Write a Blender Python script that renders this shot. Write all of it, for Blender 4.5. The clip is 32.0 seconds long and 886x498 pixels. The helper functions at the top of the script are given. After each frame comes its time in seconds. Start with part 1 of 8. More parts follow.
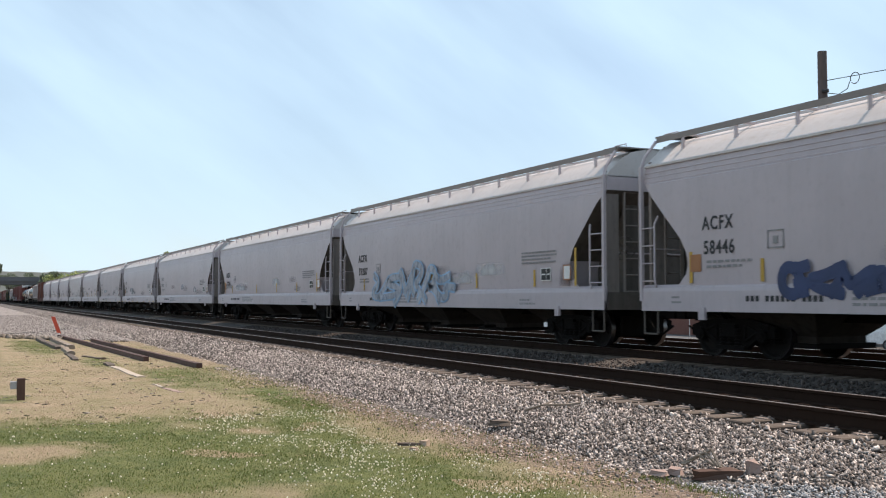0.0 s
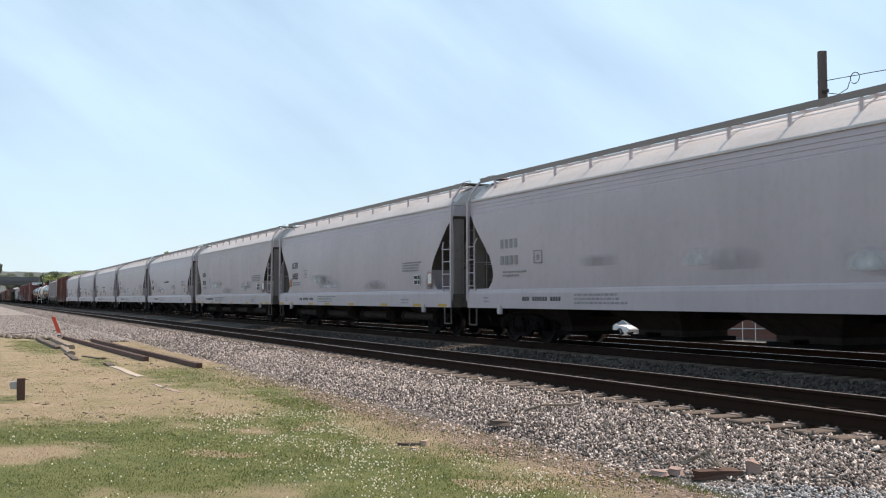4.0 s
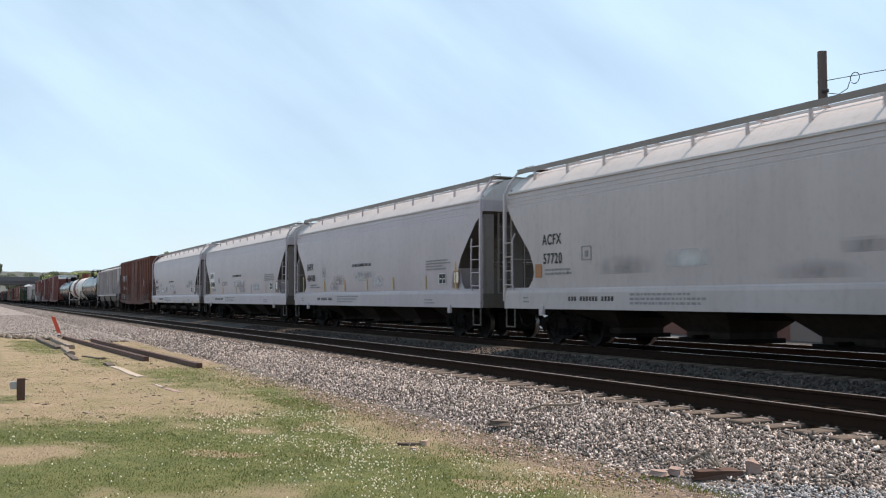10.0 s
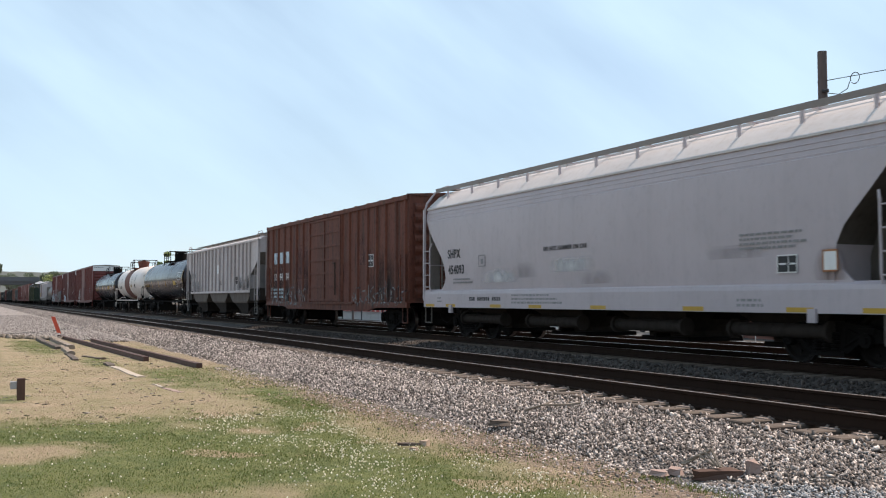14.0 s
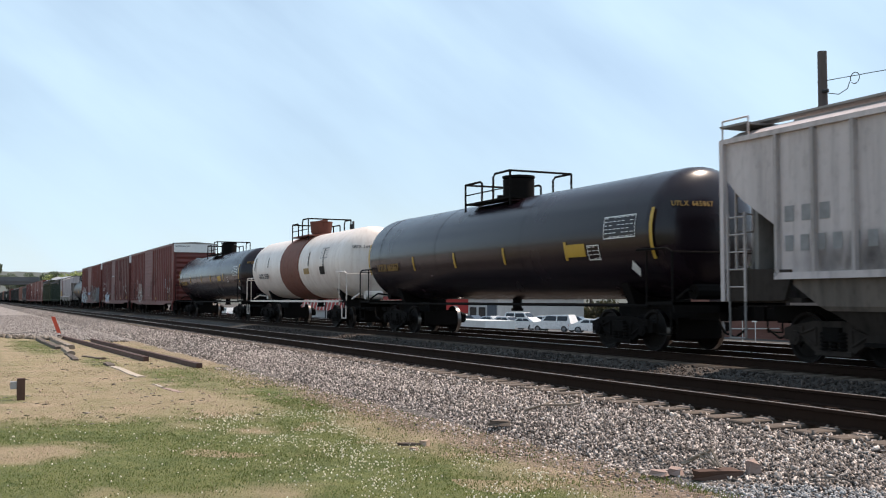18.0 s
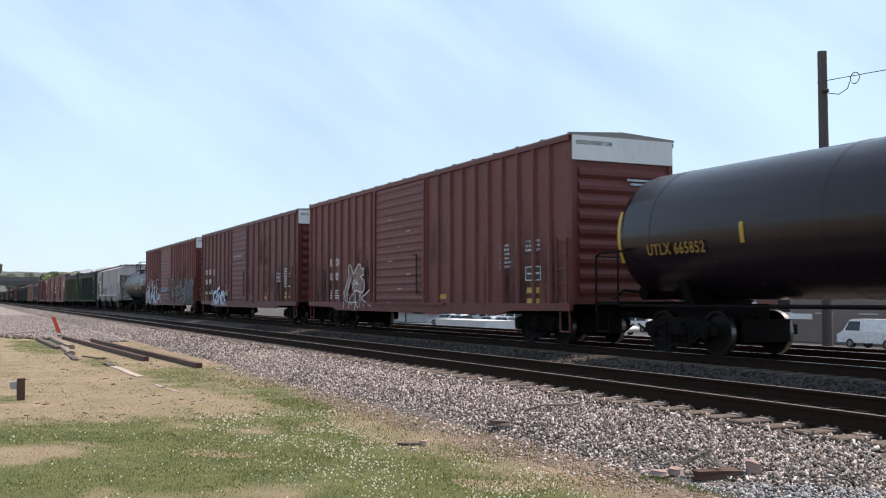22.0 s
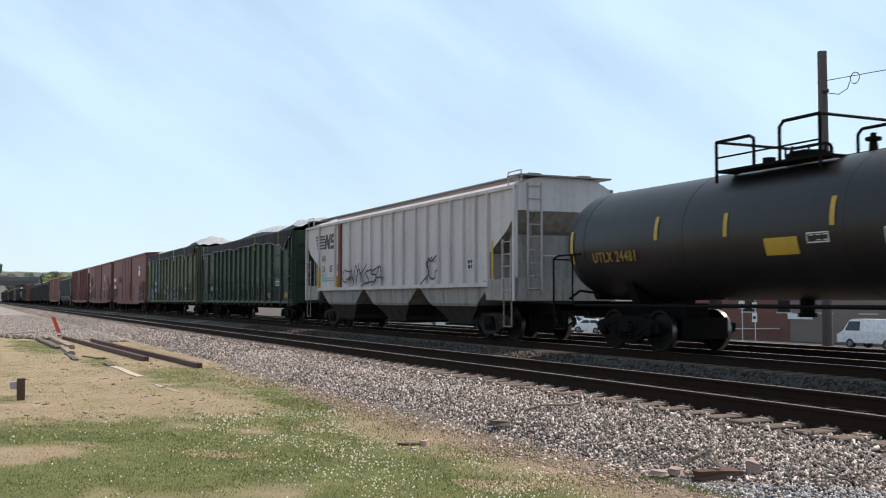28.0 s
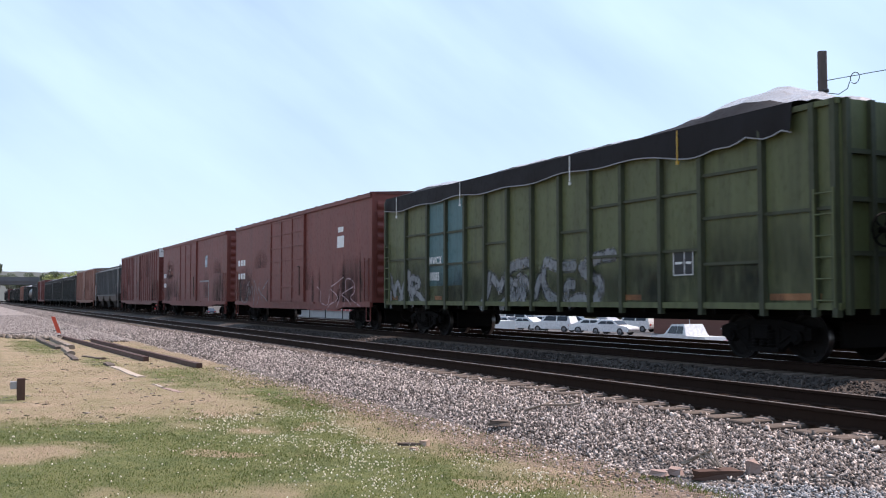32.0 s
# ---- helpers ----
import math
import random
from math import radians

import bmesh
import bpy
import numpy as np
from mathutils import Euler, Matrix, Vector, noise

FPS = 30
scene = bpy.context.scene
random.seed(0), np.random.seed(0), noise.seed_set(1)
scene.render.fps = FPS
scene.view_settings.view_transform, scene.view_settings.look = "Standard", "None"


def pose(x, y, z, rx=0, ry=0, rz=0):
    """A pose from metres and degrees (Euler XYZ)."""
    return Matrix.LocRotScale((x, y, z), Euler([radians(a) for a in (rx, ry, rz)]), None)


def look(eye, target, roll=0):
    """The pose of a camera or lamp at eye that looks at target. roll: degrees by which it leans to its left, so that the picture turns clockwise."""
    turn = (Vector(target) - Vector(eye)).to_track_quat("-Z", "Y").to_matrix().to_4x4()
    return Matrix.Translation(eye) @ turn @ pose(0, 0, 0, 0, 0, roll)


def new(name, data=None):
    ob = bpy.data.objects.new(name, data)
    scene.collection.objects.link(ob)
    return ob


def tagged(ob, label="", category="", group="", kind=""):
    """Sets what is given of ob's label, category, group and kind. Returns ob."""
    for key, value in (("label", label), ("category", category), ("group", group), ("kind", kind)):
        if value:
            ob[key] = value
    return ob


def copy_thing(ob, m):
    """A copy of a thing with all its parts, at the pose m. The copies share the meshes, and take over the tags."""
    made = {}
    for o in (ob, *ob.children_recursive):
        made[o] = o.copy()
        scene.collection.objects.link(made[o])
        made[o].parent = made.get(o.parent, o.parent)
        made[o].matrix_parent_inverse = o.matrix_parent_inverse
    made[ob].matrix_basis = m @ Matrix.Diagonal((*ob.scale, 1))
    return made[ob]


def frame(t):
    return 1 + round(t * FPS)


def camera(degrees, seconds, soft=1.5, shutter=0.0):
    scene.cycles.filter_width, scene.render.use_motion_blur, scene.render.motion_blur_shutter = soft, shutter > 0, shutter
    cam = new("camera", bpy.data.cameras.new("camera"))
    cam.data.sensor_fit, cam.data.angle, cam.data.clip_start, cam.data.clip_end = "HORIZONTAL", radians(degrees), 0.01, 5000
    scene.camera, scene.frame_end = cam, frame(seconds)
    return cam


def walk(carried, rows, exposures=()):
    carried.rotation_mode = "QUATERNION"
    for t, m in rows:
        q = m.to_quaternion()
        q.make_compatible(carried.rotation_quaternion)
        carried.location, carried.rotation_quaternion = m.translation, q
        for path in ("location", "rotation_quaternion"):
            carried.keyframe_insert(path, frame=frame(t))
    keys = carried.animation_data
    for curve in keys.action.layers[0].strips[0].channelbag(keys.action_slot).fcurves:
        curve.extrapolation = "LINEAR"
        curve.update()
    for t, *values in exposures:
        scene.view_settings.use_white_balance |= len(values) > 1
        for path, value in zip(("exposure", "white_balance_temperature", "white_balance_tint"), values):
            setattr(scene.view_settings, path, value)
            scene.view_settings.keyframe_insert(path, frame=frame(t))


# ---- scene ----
# World: x runs along the tracks (the train rolls towards +x), y away from the camera, z = 0 at the rail tops.
EYE = (0.0, 0.0, 1.14)
cam = camera(47.93, 32.0, soft=1.1, shutter=0.12)
_yaw, _pitch = 64.696, 2.888
CAM_POSE = pose(*EYE, 90 + _pitch, 0, _yaw)
walk(cam, [(0.0, CAM_POSE), (32.0, CAM_POSE)], exposures=((0.0, 0.34, 7000, 15), (16.0, 0.34, 7000, 15), (18.0, 0.32, 6950, 15), (21.3, 0.33, 7000, 14), (22.2, 0.40, 6750, 20), (23.0, 0.48, 6450, 26), (26.0, 0.47, 6450, 26), (27.4, 0.35, 7000, 15), (29.5, 0.35, 7000, 15), (31.0, 0.42, 6650, 20), (32.0, 0.44, 6550, 22)))

# ---- light ----
SUN_ELEV, SUN_DIR = 60.0, Vector((-0.03, 1.0, 0.0)).normalized()
world = bpy.data.worlds.new("sky")
scene.world = world
world.use_nodes = True
wn, wl = world.node_tree.nodes, world.node_tree.links
wn.clear()
sky = wn.new("ShaderNodeTexSky")
sky.sky_type = "NISHITA"
sky.sun_disc = False
sky.sun_elevation = radians(SUN_ELEV)
sky.sun_rotation = math.atan2(SUN_DIR.x, SUN_DIR.y)
sky.air_density, sky.dust_density, sky.ozone_density = 1.0, 0.4, 2.0
# thin high cloud drawn over the clear sky
tc = wn.new("ShaderNodeTexCoord")
mp = wn.new("ShaderNodeCombineXYZ")
for i, (axis, size) in enumerate((((0.35, 0.74, -0.57), 1.3), ((0.25, 0.52, 0.82), 4.6), ((-0.90, 0.43, 0.0), 1.2))):
    dp = wn.new("ShaderNodeVectorMath")
    dp.operation = "DOT_PRODUCT"
    dp.inputs[1].default_value = [c * size for c in axis]
    wl.new(tc.outputs["Generated"], dp.inputs[0])
    wl.new(dp.outputs["Value"], mp.inputs[i])
nz = wn.new("ShaderNodeTexNoise")
nz.inputs["Scale"].default_value, nz.inputs["Detail"].default_value, nz.inputs["Roughness"].default_value = 1.5, 5.0, 0.5
rp = wn.new("ShaderNodeMapRange")
rp.inputs["From Min"].default_value, rp.inputs["From Max"].default_value = 0.38, 0.66
rp.inputs["To Min"].default_value, rp.inputs["To Max"].default_value = 0.38, 0.84
mx = wn.new("ShaderNodeMix")
mx.data_type = "RGBA"
mx.inputs[7].default_value = (5.2, 7.45, 9.3, 1)
bg = wn.new("ShaderNodeBackground")
bg.inputs["Strength"].default_value = 0.105
wo = wn.new("ShaderNodeOutputWorld")
wl.new(mp.outputs["Vector"], nz.inputs["Vector"])
wl.new(nz.outputs["Fac"], rp.inputs["Value"])
wl.new(rp.outputs["Result"], mx.inputs[0])
wl.new(sky.outputs["Color"], mx.inputs[6])
wl.new(mx.outputs[2], bg.inputs["Color"])
wl.new(bg.outputs["Background"], wo.inputs["Surface"])
sun = new("sun", bpy.data.lights.new("sun", "SUN"))
sun.data.energy, sun.data.angle, sun.data.color = 4.3, radians(0.53), (1.0, 0.88, 0.77)
_e = radians(SUN_ELEV)
_s = Vector((SUN_DIR.x * math.cos(_e), SUN_DIR.y * math.cos(_e), math.sin(_e)))
sun.matrix_world = look(_s * 80, (0, 0, 0))
# ---- materials ----
def nodes_of(name):
    m = bpy.data.materials.new(name)
    m.use_nodes = True
    nt = m.node_tree
    return m, nt.nodes, nt.links, nt.nodes["Principled BSDF"]


def noise_fac(N, L, co, scale, detail=4.0, stretch=(1, 1, 1), lo=0.35, hi=0.65, rough=0.55):
    mp = N.new("ShaderNodeMapping")
    mp.inputs["Scale"].default_value = stretch
    nz = N.new("ShaderNodeTexNoise")
    nz.inputs["Scale"].default_value, nz.inputs["Detail"].default_value, nz.inputs["Roughness"].default_value = scale, detail, rough
    rg = N.new("ShaderNodeMapRange")
    rg.inputs["From Min"].default_value, rg.inputs["From Max"].default_value = lo, hi
    L.new(co, mp.inputs["Vector"])
    L.new(mp.outputs["Vector"], nz.inputs["Vector"])
    L.new(nz.outputs["Fac"], rg.inputs["Value"])
    return rg.outputs["Result"]


def mix_col(N, L, fac, a, b, amount=1.0):
    mx = N.new("ShaderNodeMix")
    mx.data_type = "RGBA"
    if amount < 1.0:
        mu = N.new("ShaderNodeMath")
        mu.operation = "MULTIPLY"
        mu.inputs[1].default_value = amount
        L.new(fac, mu.inputs[0])
        fac = mu.outputs[0]
    L.new(fac, mx.inputs[0])
    for i, v in ((6, a), (7, b)):
        if isinstance(v, tuple):
            mx.inputs[i].default_value = (*v, 1)
        else:
            L.new(v, mx.inputs[i])
    return mx.outputs[2]


def bump(N, L, P, fac, strength, dist):
    bp = N.new("ShaderNodeBump")
    bp.inputs["Strength"].default_value, bp.inputs["Distance"].default_value = strength, dist
    L.new(fac, bp.inputs["Height"])
    L.new(bp.outputs["Normal"], P.inputs["Normal"])


def painted(name, col, dirt=(0.10, 0.085, 0.07), amount=0.35, rough=0.55, streak=0.5, rust=0.0, metal=0.0, vary=0.0, bumps=0.15, spec=0.4):
    """Weathered paint: streaks that run down, blotches of grime, optional rust."""
    m, N, L, P = nodes_of(name)
    # every piece takes its own stretch of the grime pattern
    oi = N.new("ShaderNodeObjectInfo")
    of = N.new("ShaderNodeVectorMath")
    of.operation = "MULTIPLY_ADD"
    of.inputs[1].default_value = (41.0, 17.0, 3.0)
    L.new(oi.outputs["Random"], of.inputs[0])
    L.new(N.new("ShaderNodeTexCoord").outputs["Object"], of.inputs[2])
    co = of.outputs[0]
    base = col
    big = noise_fac(N, L, co, 0.55, 5, (1, 1, 1), 0.38, 0.72)
    base = mix_col(N, L, big, base, tuple(c * 0.8 for c in col), 0.6)
    st = noise_fac(N, L, co, 3.2, 5, (1.6, 1.6, 0.10), 0.48, 0.78)
    base = mix_col(N, L, st, base, dirt, amount * streak)
    wide = noise_fac(N, L, co, 1.1, 4, (1.3, 1.3, 0.16), 0.50, 0.74)
    base = mix_col(N, L, wide, base, dirt, amount * streak * 0.6)
    fine = noise_fac(N, L, co, 9.0, 6, (1, 1, 0.6), 0.52, 0.80)
    base = mix_col(N, L, fine, base, dirt, amount * 0.6)
    if rust > 0:
        ru = noise_fac(N, L, co, 1.3, 8, (1, 1, 0.7), 0.55, 0.68, 0.7)
        base = mix_col(N, L, ru, base, (0.16, 0.06, 0.03), rust)
    if vary > 0:
        base = mix_col(N, L, oi.outputs["Random"], base, tuple(c * 0.6 for c in col), vary)
    L.new(base, P.inputs["Base Color"])
    rr = N.new("ShaderNodeMapRange")
    rr.inputs["To Min"].default_value, rr.inputs["To Max"].default_value = rough - 0.08, min(1.0, rough + 0.2)
    L.new(fine, rr.inputs["Value"])
    L.new(rr.outputs["Result"], P.inputs["Roughness"])
    P.inputs["Metallic"].default_value = metal
    P.inputs["Specular IOR Level"].default_value = spec
    if bumps:
        bump(N, L, P, big, bumps, 0.03)
    return m


def plain(name, col, rough=0.5, metal=0.0):
    m, N, L, P = nodes_of(name)
    co = N.new("ShaderNodeTexCoord").outputs["Object"]
    f = noise_fac(N, L, co, 6.0, 4)
    L.new(mix_col(N, L, f, col, tuple(c * 0.78 for c in col)), P.inputs["Base Color"])
    P.inputs["Roughness"].default_value, P.inputs["Metallic"].default_value = rough, metal
    return m


def glossy_black(name, col, rough):
    """Smooth dark enamel with broad dull patches and faint runs."""
    m, N, L, P = nodes_of(name)
    co = N.new("ShaderNodeTexCoord").outputs["Object"]
    broad = noise_fac(N, L, co, 0.5, 3, (1, 1, 1), 0.35, 0.7)
    runs = noise_fac(N, L, co, 1.6, 4, (1.5, 0.3, 0.12), 0.52, 0.8)
    base = mix_col(N, L, broad, col, tuple(c * 1.7 for c in col))
    L.new(mix_col(N, L, runs, base, tuple(c * 2.6 for c in col), 0.6), P.inputs["Base Color"])
    rr = N.new("ShaderNodeMapRange")
    rr.inputs["To Min"].default_value, rr.inputs["To Max"].default_value = rough, rough + 0.10
    L.new(broad, rr.inputs["Value"])
    L.new(rr.outputs["Result"], P.inputs["Roughness"])
    P.inputs["Specular IOR Level"].default_value = 0.38
    return m


def spray(name, col, cover=0.6, scale=5.0):
    """Thin spray paint that has worn through in places."""
    m, N, L, P = nodes_of(name)
    co = N.new("ShaderNodeTexCoord").outputs["Object"]
    f = noise_fac(N, L, co, scale, 6, (1, 1, 0.6), 0.5 - 0.45 * cover, 0.78 - 0.45 * cover, 0.65)
    c = noise_fac(N, L, co, 1.6, 4)
    L.new(mix_col(N, L, c, col, tuple(v * 0.7 for v in col)), P.inputs["Base Color"])
    P.inputs["Roughness"].default_value = 0.6
    L.new(f, P.inputs["Alpha"])
    return m


def stain(name, col, cover=0.8):
    """Caked grime with a ragged outline, densest in the middle of its patch."""
    m, N, L, P = nodes_of(name)
    tex = N.new("ShaderNodeTexCoord")
    sp = N.new("ShaderNodeTexGradient")
    sp.gradient_type = "SPHERICAL"
    mp = N.new("ShaderNodeMapping")
    mp.inputs["Location"].default_value = (-1.0, 0.0, -0.35)
    mp.inputs["Scale"].default_value = (2.0, 0.0, 1.4)
    L.new(tex.outputs["Generated"], mp.inputs["Vector"])
    L.new(mp.outputs["Vector"], sp.inputs["Vector"])
    f = noise_fac(N, L, tex.outputs["Object"], 2.2, 7, (1, 1, 0.45), 0.25, 0.65, 0.65)
    mu = N.new("ShaderNodeMath")
    mu.operation = "MULTIPLY"
    mu.use_clamp = True
    L.new(f, mu.inputs[0])
    L.new(sp.outputs["Fac"], mu.inputs[1])
    m2 = N.new("ShaderNodeMath")
    m2.operation = "MULTIPLY"
    m2.use_clamp = True
    m2.inputs[1].default_value = 1.7 * cover
    L.new(mu.outputs[0], m2.inputs[0])
    L.new(m2.outputs[0], P.inputs["Alpha"])
    P.inputs["Base Color"].default_value = (*col, 1)
    P.inputs["Roughness"].default_value = 0.9
    return m


M_GRIME = stain("caked black brake grime", (0.020, 0.016, 0.013), 0.30)
M_FADE = stain("chalky faded paint bloom", (0.19, 0.085, 0.075), 0.32)
M_SMUDGE = stain("grey overpaint smudge", (0.32, 0.285, 0.285), 0.20)
M_WASH = stain("pale overpaint smudge", (0.66, 0.64, 0.64), 0.6)
M_WALK = painted("grey roof walk steel", (0.23, 0.20, 0.185), (0.20, 0.16, 0.13), 0.5, 0.6, 0.3)
M_RUSTRUN = stain("rust bloom", (0.20, 0.115, 0.085), 0.34)
M_HOP = painted("light grey hopper paint", (0.465, 0.402, 0.42), (0.23, 0.20, 0.19), 0.26, 0.45)
M_HOP_WARM = painted("cream grey hopper paint", (0.475, 0.415, 0.41), (0.22, 0.18, 0.15), 0.34, 0.5)
M_HOP_OLD = painted("stained grey hopper paint", (0.475, 0.408, 0.41), (0.24, 0.165, 0.14), 0.36, 0.55, 0.7)
# roof paint lighter than the sides, so sunlight is partly in the colour
M_HOPROOF = painted("sun-brightened dusty cream roof paint", (0.56, 0.515, 0.495), (0.30, 0.23, 0.18), 0.4, 0.6, 0.3)
M_ENDPALE = painted("weathered pale end paint", (0.235, 0.20, 0.18), (0.09, 0.075, 0.065), 0.7, 0.7, 0.9)
# end grime, with the shade under the sloped ends put into the colour
M_HOPEND_SHADE = painted("shade-darkened grimy end paint", (0.105, 0.088, 0.074), (0.035, 0.028, 0.022), 0.6, 0.7, 0.9)
M_GREY = painted("ribbed hopper grey", (0.56, 0.485, 0.47), (0.17, 0.14, 0.13), 0.5, 0.6, 0.9)
M_NSGREY = painted("pale ribbed hopper grey", (0.53, 0.475, 0.47), (0.20, 0.17, 0.14), 0.45, 0.6, 0.8)
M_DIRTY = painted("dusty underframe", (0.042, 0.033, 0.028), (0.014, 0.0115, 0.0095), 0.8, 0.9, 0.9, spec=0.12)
M_BAYPALE = painted("dusty pale bay paint", (0.30, 0.275, 0.25), (0.08, 0.068, 0.056), 0.75, 0.85, 0.9)
# rib grime plus the shade line beside each rib, both in the colour
M_RIBGREY = painted("grimy shade-dark rib paint", (0.43, 0.372, 0.355), (0.10, 0.085, 0.075), 0.7, 0.7, 0.9)
M_BAY = painted("dusty discharge bay paint", (0.155, 0.122, 0.10), (0.04, 0.034, 0.03), 0.75, 0.85, 0.9)
# dirt on the car ends, darkened further to paint in their shade
M_END_DIRTSHADE = painted("dirty, shade-darkened grey car end", (0.23, 0.212, 0.20), (0.08, 0.068, 0.058), 0.7, 0.75, 0.9)
# gondola posts, darker than the sides they stand on
M_OLIVEPOST = painted("dark olive posts", (0.05, 0.056, 0.028), (0.02, 0.019, 0.012), 0.6, 0.7, 0.9)
M_GREENPOST = painted("dark green posts", (0.014, 0.030, 0.017), (0.009, 0.012, 0.009), 0.6, 0.7, 0.9)
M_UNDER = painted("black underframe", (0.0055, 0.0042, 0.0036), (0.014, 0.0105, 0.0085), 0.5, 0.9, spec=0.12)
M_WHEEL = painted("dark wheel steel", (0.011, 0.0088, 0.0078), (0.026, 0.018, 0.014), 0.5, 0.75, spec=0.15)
M_TREAD = plain("polished tread steel", (0.20, 0.19, 0.185), 0.35, 1.0)
M_RED = painted("oxide red boxcar paint", (0.148, 0.029, 0.0225), (0.055, 0.03, 0.025), 0.6, 0.6, 0.9)
M_RED2 = painted("brown red boxcar paint", (0.118, 0.024, 0.020), (0.05, 0.025, 0.02), 0.6, 0.6, 0.9)
M_REDBRT = painted("faded red boxcar paint", (0.185, 0.046, 0.034), (0.08, 0.03, 0.024), 0.5, 0.65, 0.8)
M_RUST = painted("rusty orange boxcar paint", (0.145, 0.042, 0.024), (0.022, 0.013, 0.010), 0.95, 0.8, 1.0, 0.5)
M_HEM = painted("pale tarp hem", (0.25, 0.25, 0.26), (0.1, 0.1, 0.1), 0.4, 0.6)
M_ROOF = painted("galvanised roof", (0.22, 0.205, 0.19), (0.14, 0.09, 0.07), 0.6, 0.5, 0.3, metal=0.4)
M_BLACK = glossy_black("black tank paint", (0.0095, 0.0052, 0.0078), 0.20)
M_BLACKD = glossy_black("dull black tank paint", (0.011, 0.009, 0.009), 0.36)
M_CREAM = painted("cream tank paint", (0.77, 0.69, 0.63), (0.34, 0.21, 0.15), 0.35, 0.45, 0.9)
M_TANKRUST = painted("rusty band", (0.175, 0.058, 0.037), (0.08, 0.04, 0.03), 0.7, 0.75, 0.9, 0.4)
M_GREEN = painted("dark green gondola paint", (0.026, 0.050, 0.024), (0.012, 0.017, 0.012), 0.6, 0.6, 0.9)
M_OLIVE = painted("olive green gondola paint", (0.105, 0.118, 0.047), (0.035, 0.034, 0.017), 0.6, 0.65, 0.9)
M_AQUA = spray("aqua spray paint", (0.25, 0.50, 0.56), 0.6)
M_TEAL = painted("teal patch paint", (0.075, 0.16, 0.17), (0.04, 0.06, 0.05), 0.5, 0.65, 0.9)
M_TARP = painted("dark grey tarp", (0.015, 0.0125, 0.0135), (0.034, 0.031, 0.031), 0.4, 0.7, 0.2, spec=0.12)
M_TARPTOP = painted("silver net tarp", (0.35, 0.35, 0.36), (0.15, 0.15, 0.15), 0.5, 0.35, 0.2)
M_OCHREBOARD = plain("brownish yellow placard", (0.36, 0.23, 0.08), 0.6)
M_OCHRE = plain("dulled yellow stencil ink", (0.30, 0.165, 0.02), 0.6)
M_YEL = painted("yellow stripe", (0.52, 0.31, 0.035), (0.2, 0.12, 0.05), 0.35, 0.5)
M_ORNG = painted("orange stain patch", (0.37, 0.155, 0.06), (0.2, 0.1, 0.05), 0.5, 0.6)
M_WHITE = painted("white marking", (0.75, 0.74, 0.72), (0.3, 0.28, 0.26), 0.3, 0.5)
M_INK = plain("black stencil ink", (0.02, 0.02, 0.022), 0.6)
M_INKGREY = plain("faded stencil ink", (0.26, 0.25, 0.25), 0.6)
M_ICE = spray("ice blue spray paint", (0.60, 0.70, 0.80), 0.9)
M_BLUEG = spray("pale blue spray paint", (0.28, 0.45, 0.64), 0.85)
M_DENIM = spray("dull blue spray paint", (0.075, 0.12, 0.24), 0.8)
M_HAZE = spray("thin hazy spray paint", (0.42, 0.43, 0.47), 0.5)
M_CHALK = spray("chalk white spray paint", (0.62, 0.60, 0.57), 0.75)
M_NAVY = spray("navy spray paint", (0.03, 0.05, 0.13), 0.75)
M_SILVERG = spray("silver spray paint", (0.25, 0.255, 0.26), 0.5)
M_PALE = spray("pale spray paint", (0.50, 0.60, 0.66), 0.55)
M_FADED = spray("worn silver spray paint", (0.27, 0.275, 0.28), 0.28)
M_SOOT = spray("sooty spray paint", (0.035, 0.032, 0.03), 0.8)
M_PINK = spray("pink spray paint", (0.55, 0.33, 0.34), 0.5)
M_GHOST = spray("pale wash of spray paint", (0.30, 0.17, 0.14), 0.5)
M_BLKG = spray("black spray paint", (0.011, 0.010, 0.011), 0.7)
M_RAIL = painted("rusty rail", (0.026, 0.0145, 0.010), (0.014, 0.009, 0.007), 0.7, 0.85, 0.2, spec=0.08)
M_RAILTOP = plain("worn rail head", (0.50, 0.48, 0.46), 0.32, 0.9)
M_RAILTOP2 = plain("dulled rail head", (0.27, 0.25, 0.24), 0.42, 0.75)
M_TIE = painted("creosoted tie wood", (0.105, 0.078, 0.06), (0.22, 0.18, 0.15), 0.8, 0.9, 0.3, vary=0.4, bumps=0.6)
M_PLATE = painted("pale worn tie plate", (0.26, 0.205, 0.175), (0.15, 0.09, 0.06), 0.6, 0.6)

# stones, soil, grass
def stone_mat(name, a, b, c):
    m, N, L, P = nodes_of(name)
    g = N.new("ShaderNodeNewGeometry")
    cr = N.new("ShaderNodeValToRGB")
    e = cr.color_ramp.elements
    e[0].color, e[1].color = (*a, 1), (*c, 1)
    k = e.new(0.5)
    k.color = (*b, 1)
    L.new(g.outputs["Random Per Island"], cr.inputs["Fac"])
    co = N.new("ShaderNodeTexCoord").outputs["Object"]
    f = noise_fac(N, L, co, 45.0, 5, lo=0.3, hi=0.7)
    L.new(mix_col(N, L, f, cr.outputs["Color"], tuple(v * 0.6 for v in b), 0.5), P.inputs["Base Color"])
    P.inputs["Roughness"].default_value = 0.85
    bump(N, L, P, f, 0.4, 0.01)
    return m


M_STONE = stone_mat("crushed granite", (0.022, 0.018, 0.0155), (0.215, 0.185, 0.168), (0.84, 0.745, 0.685))


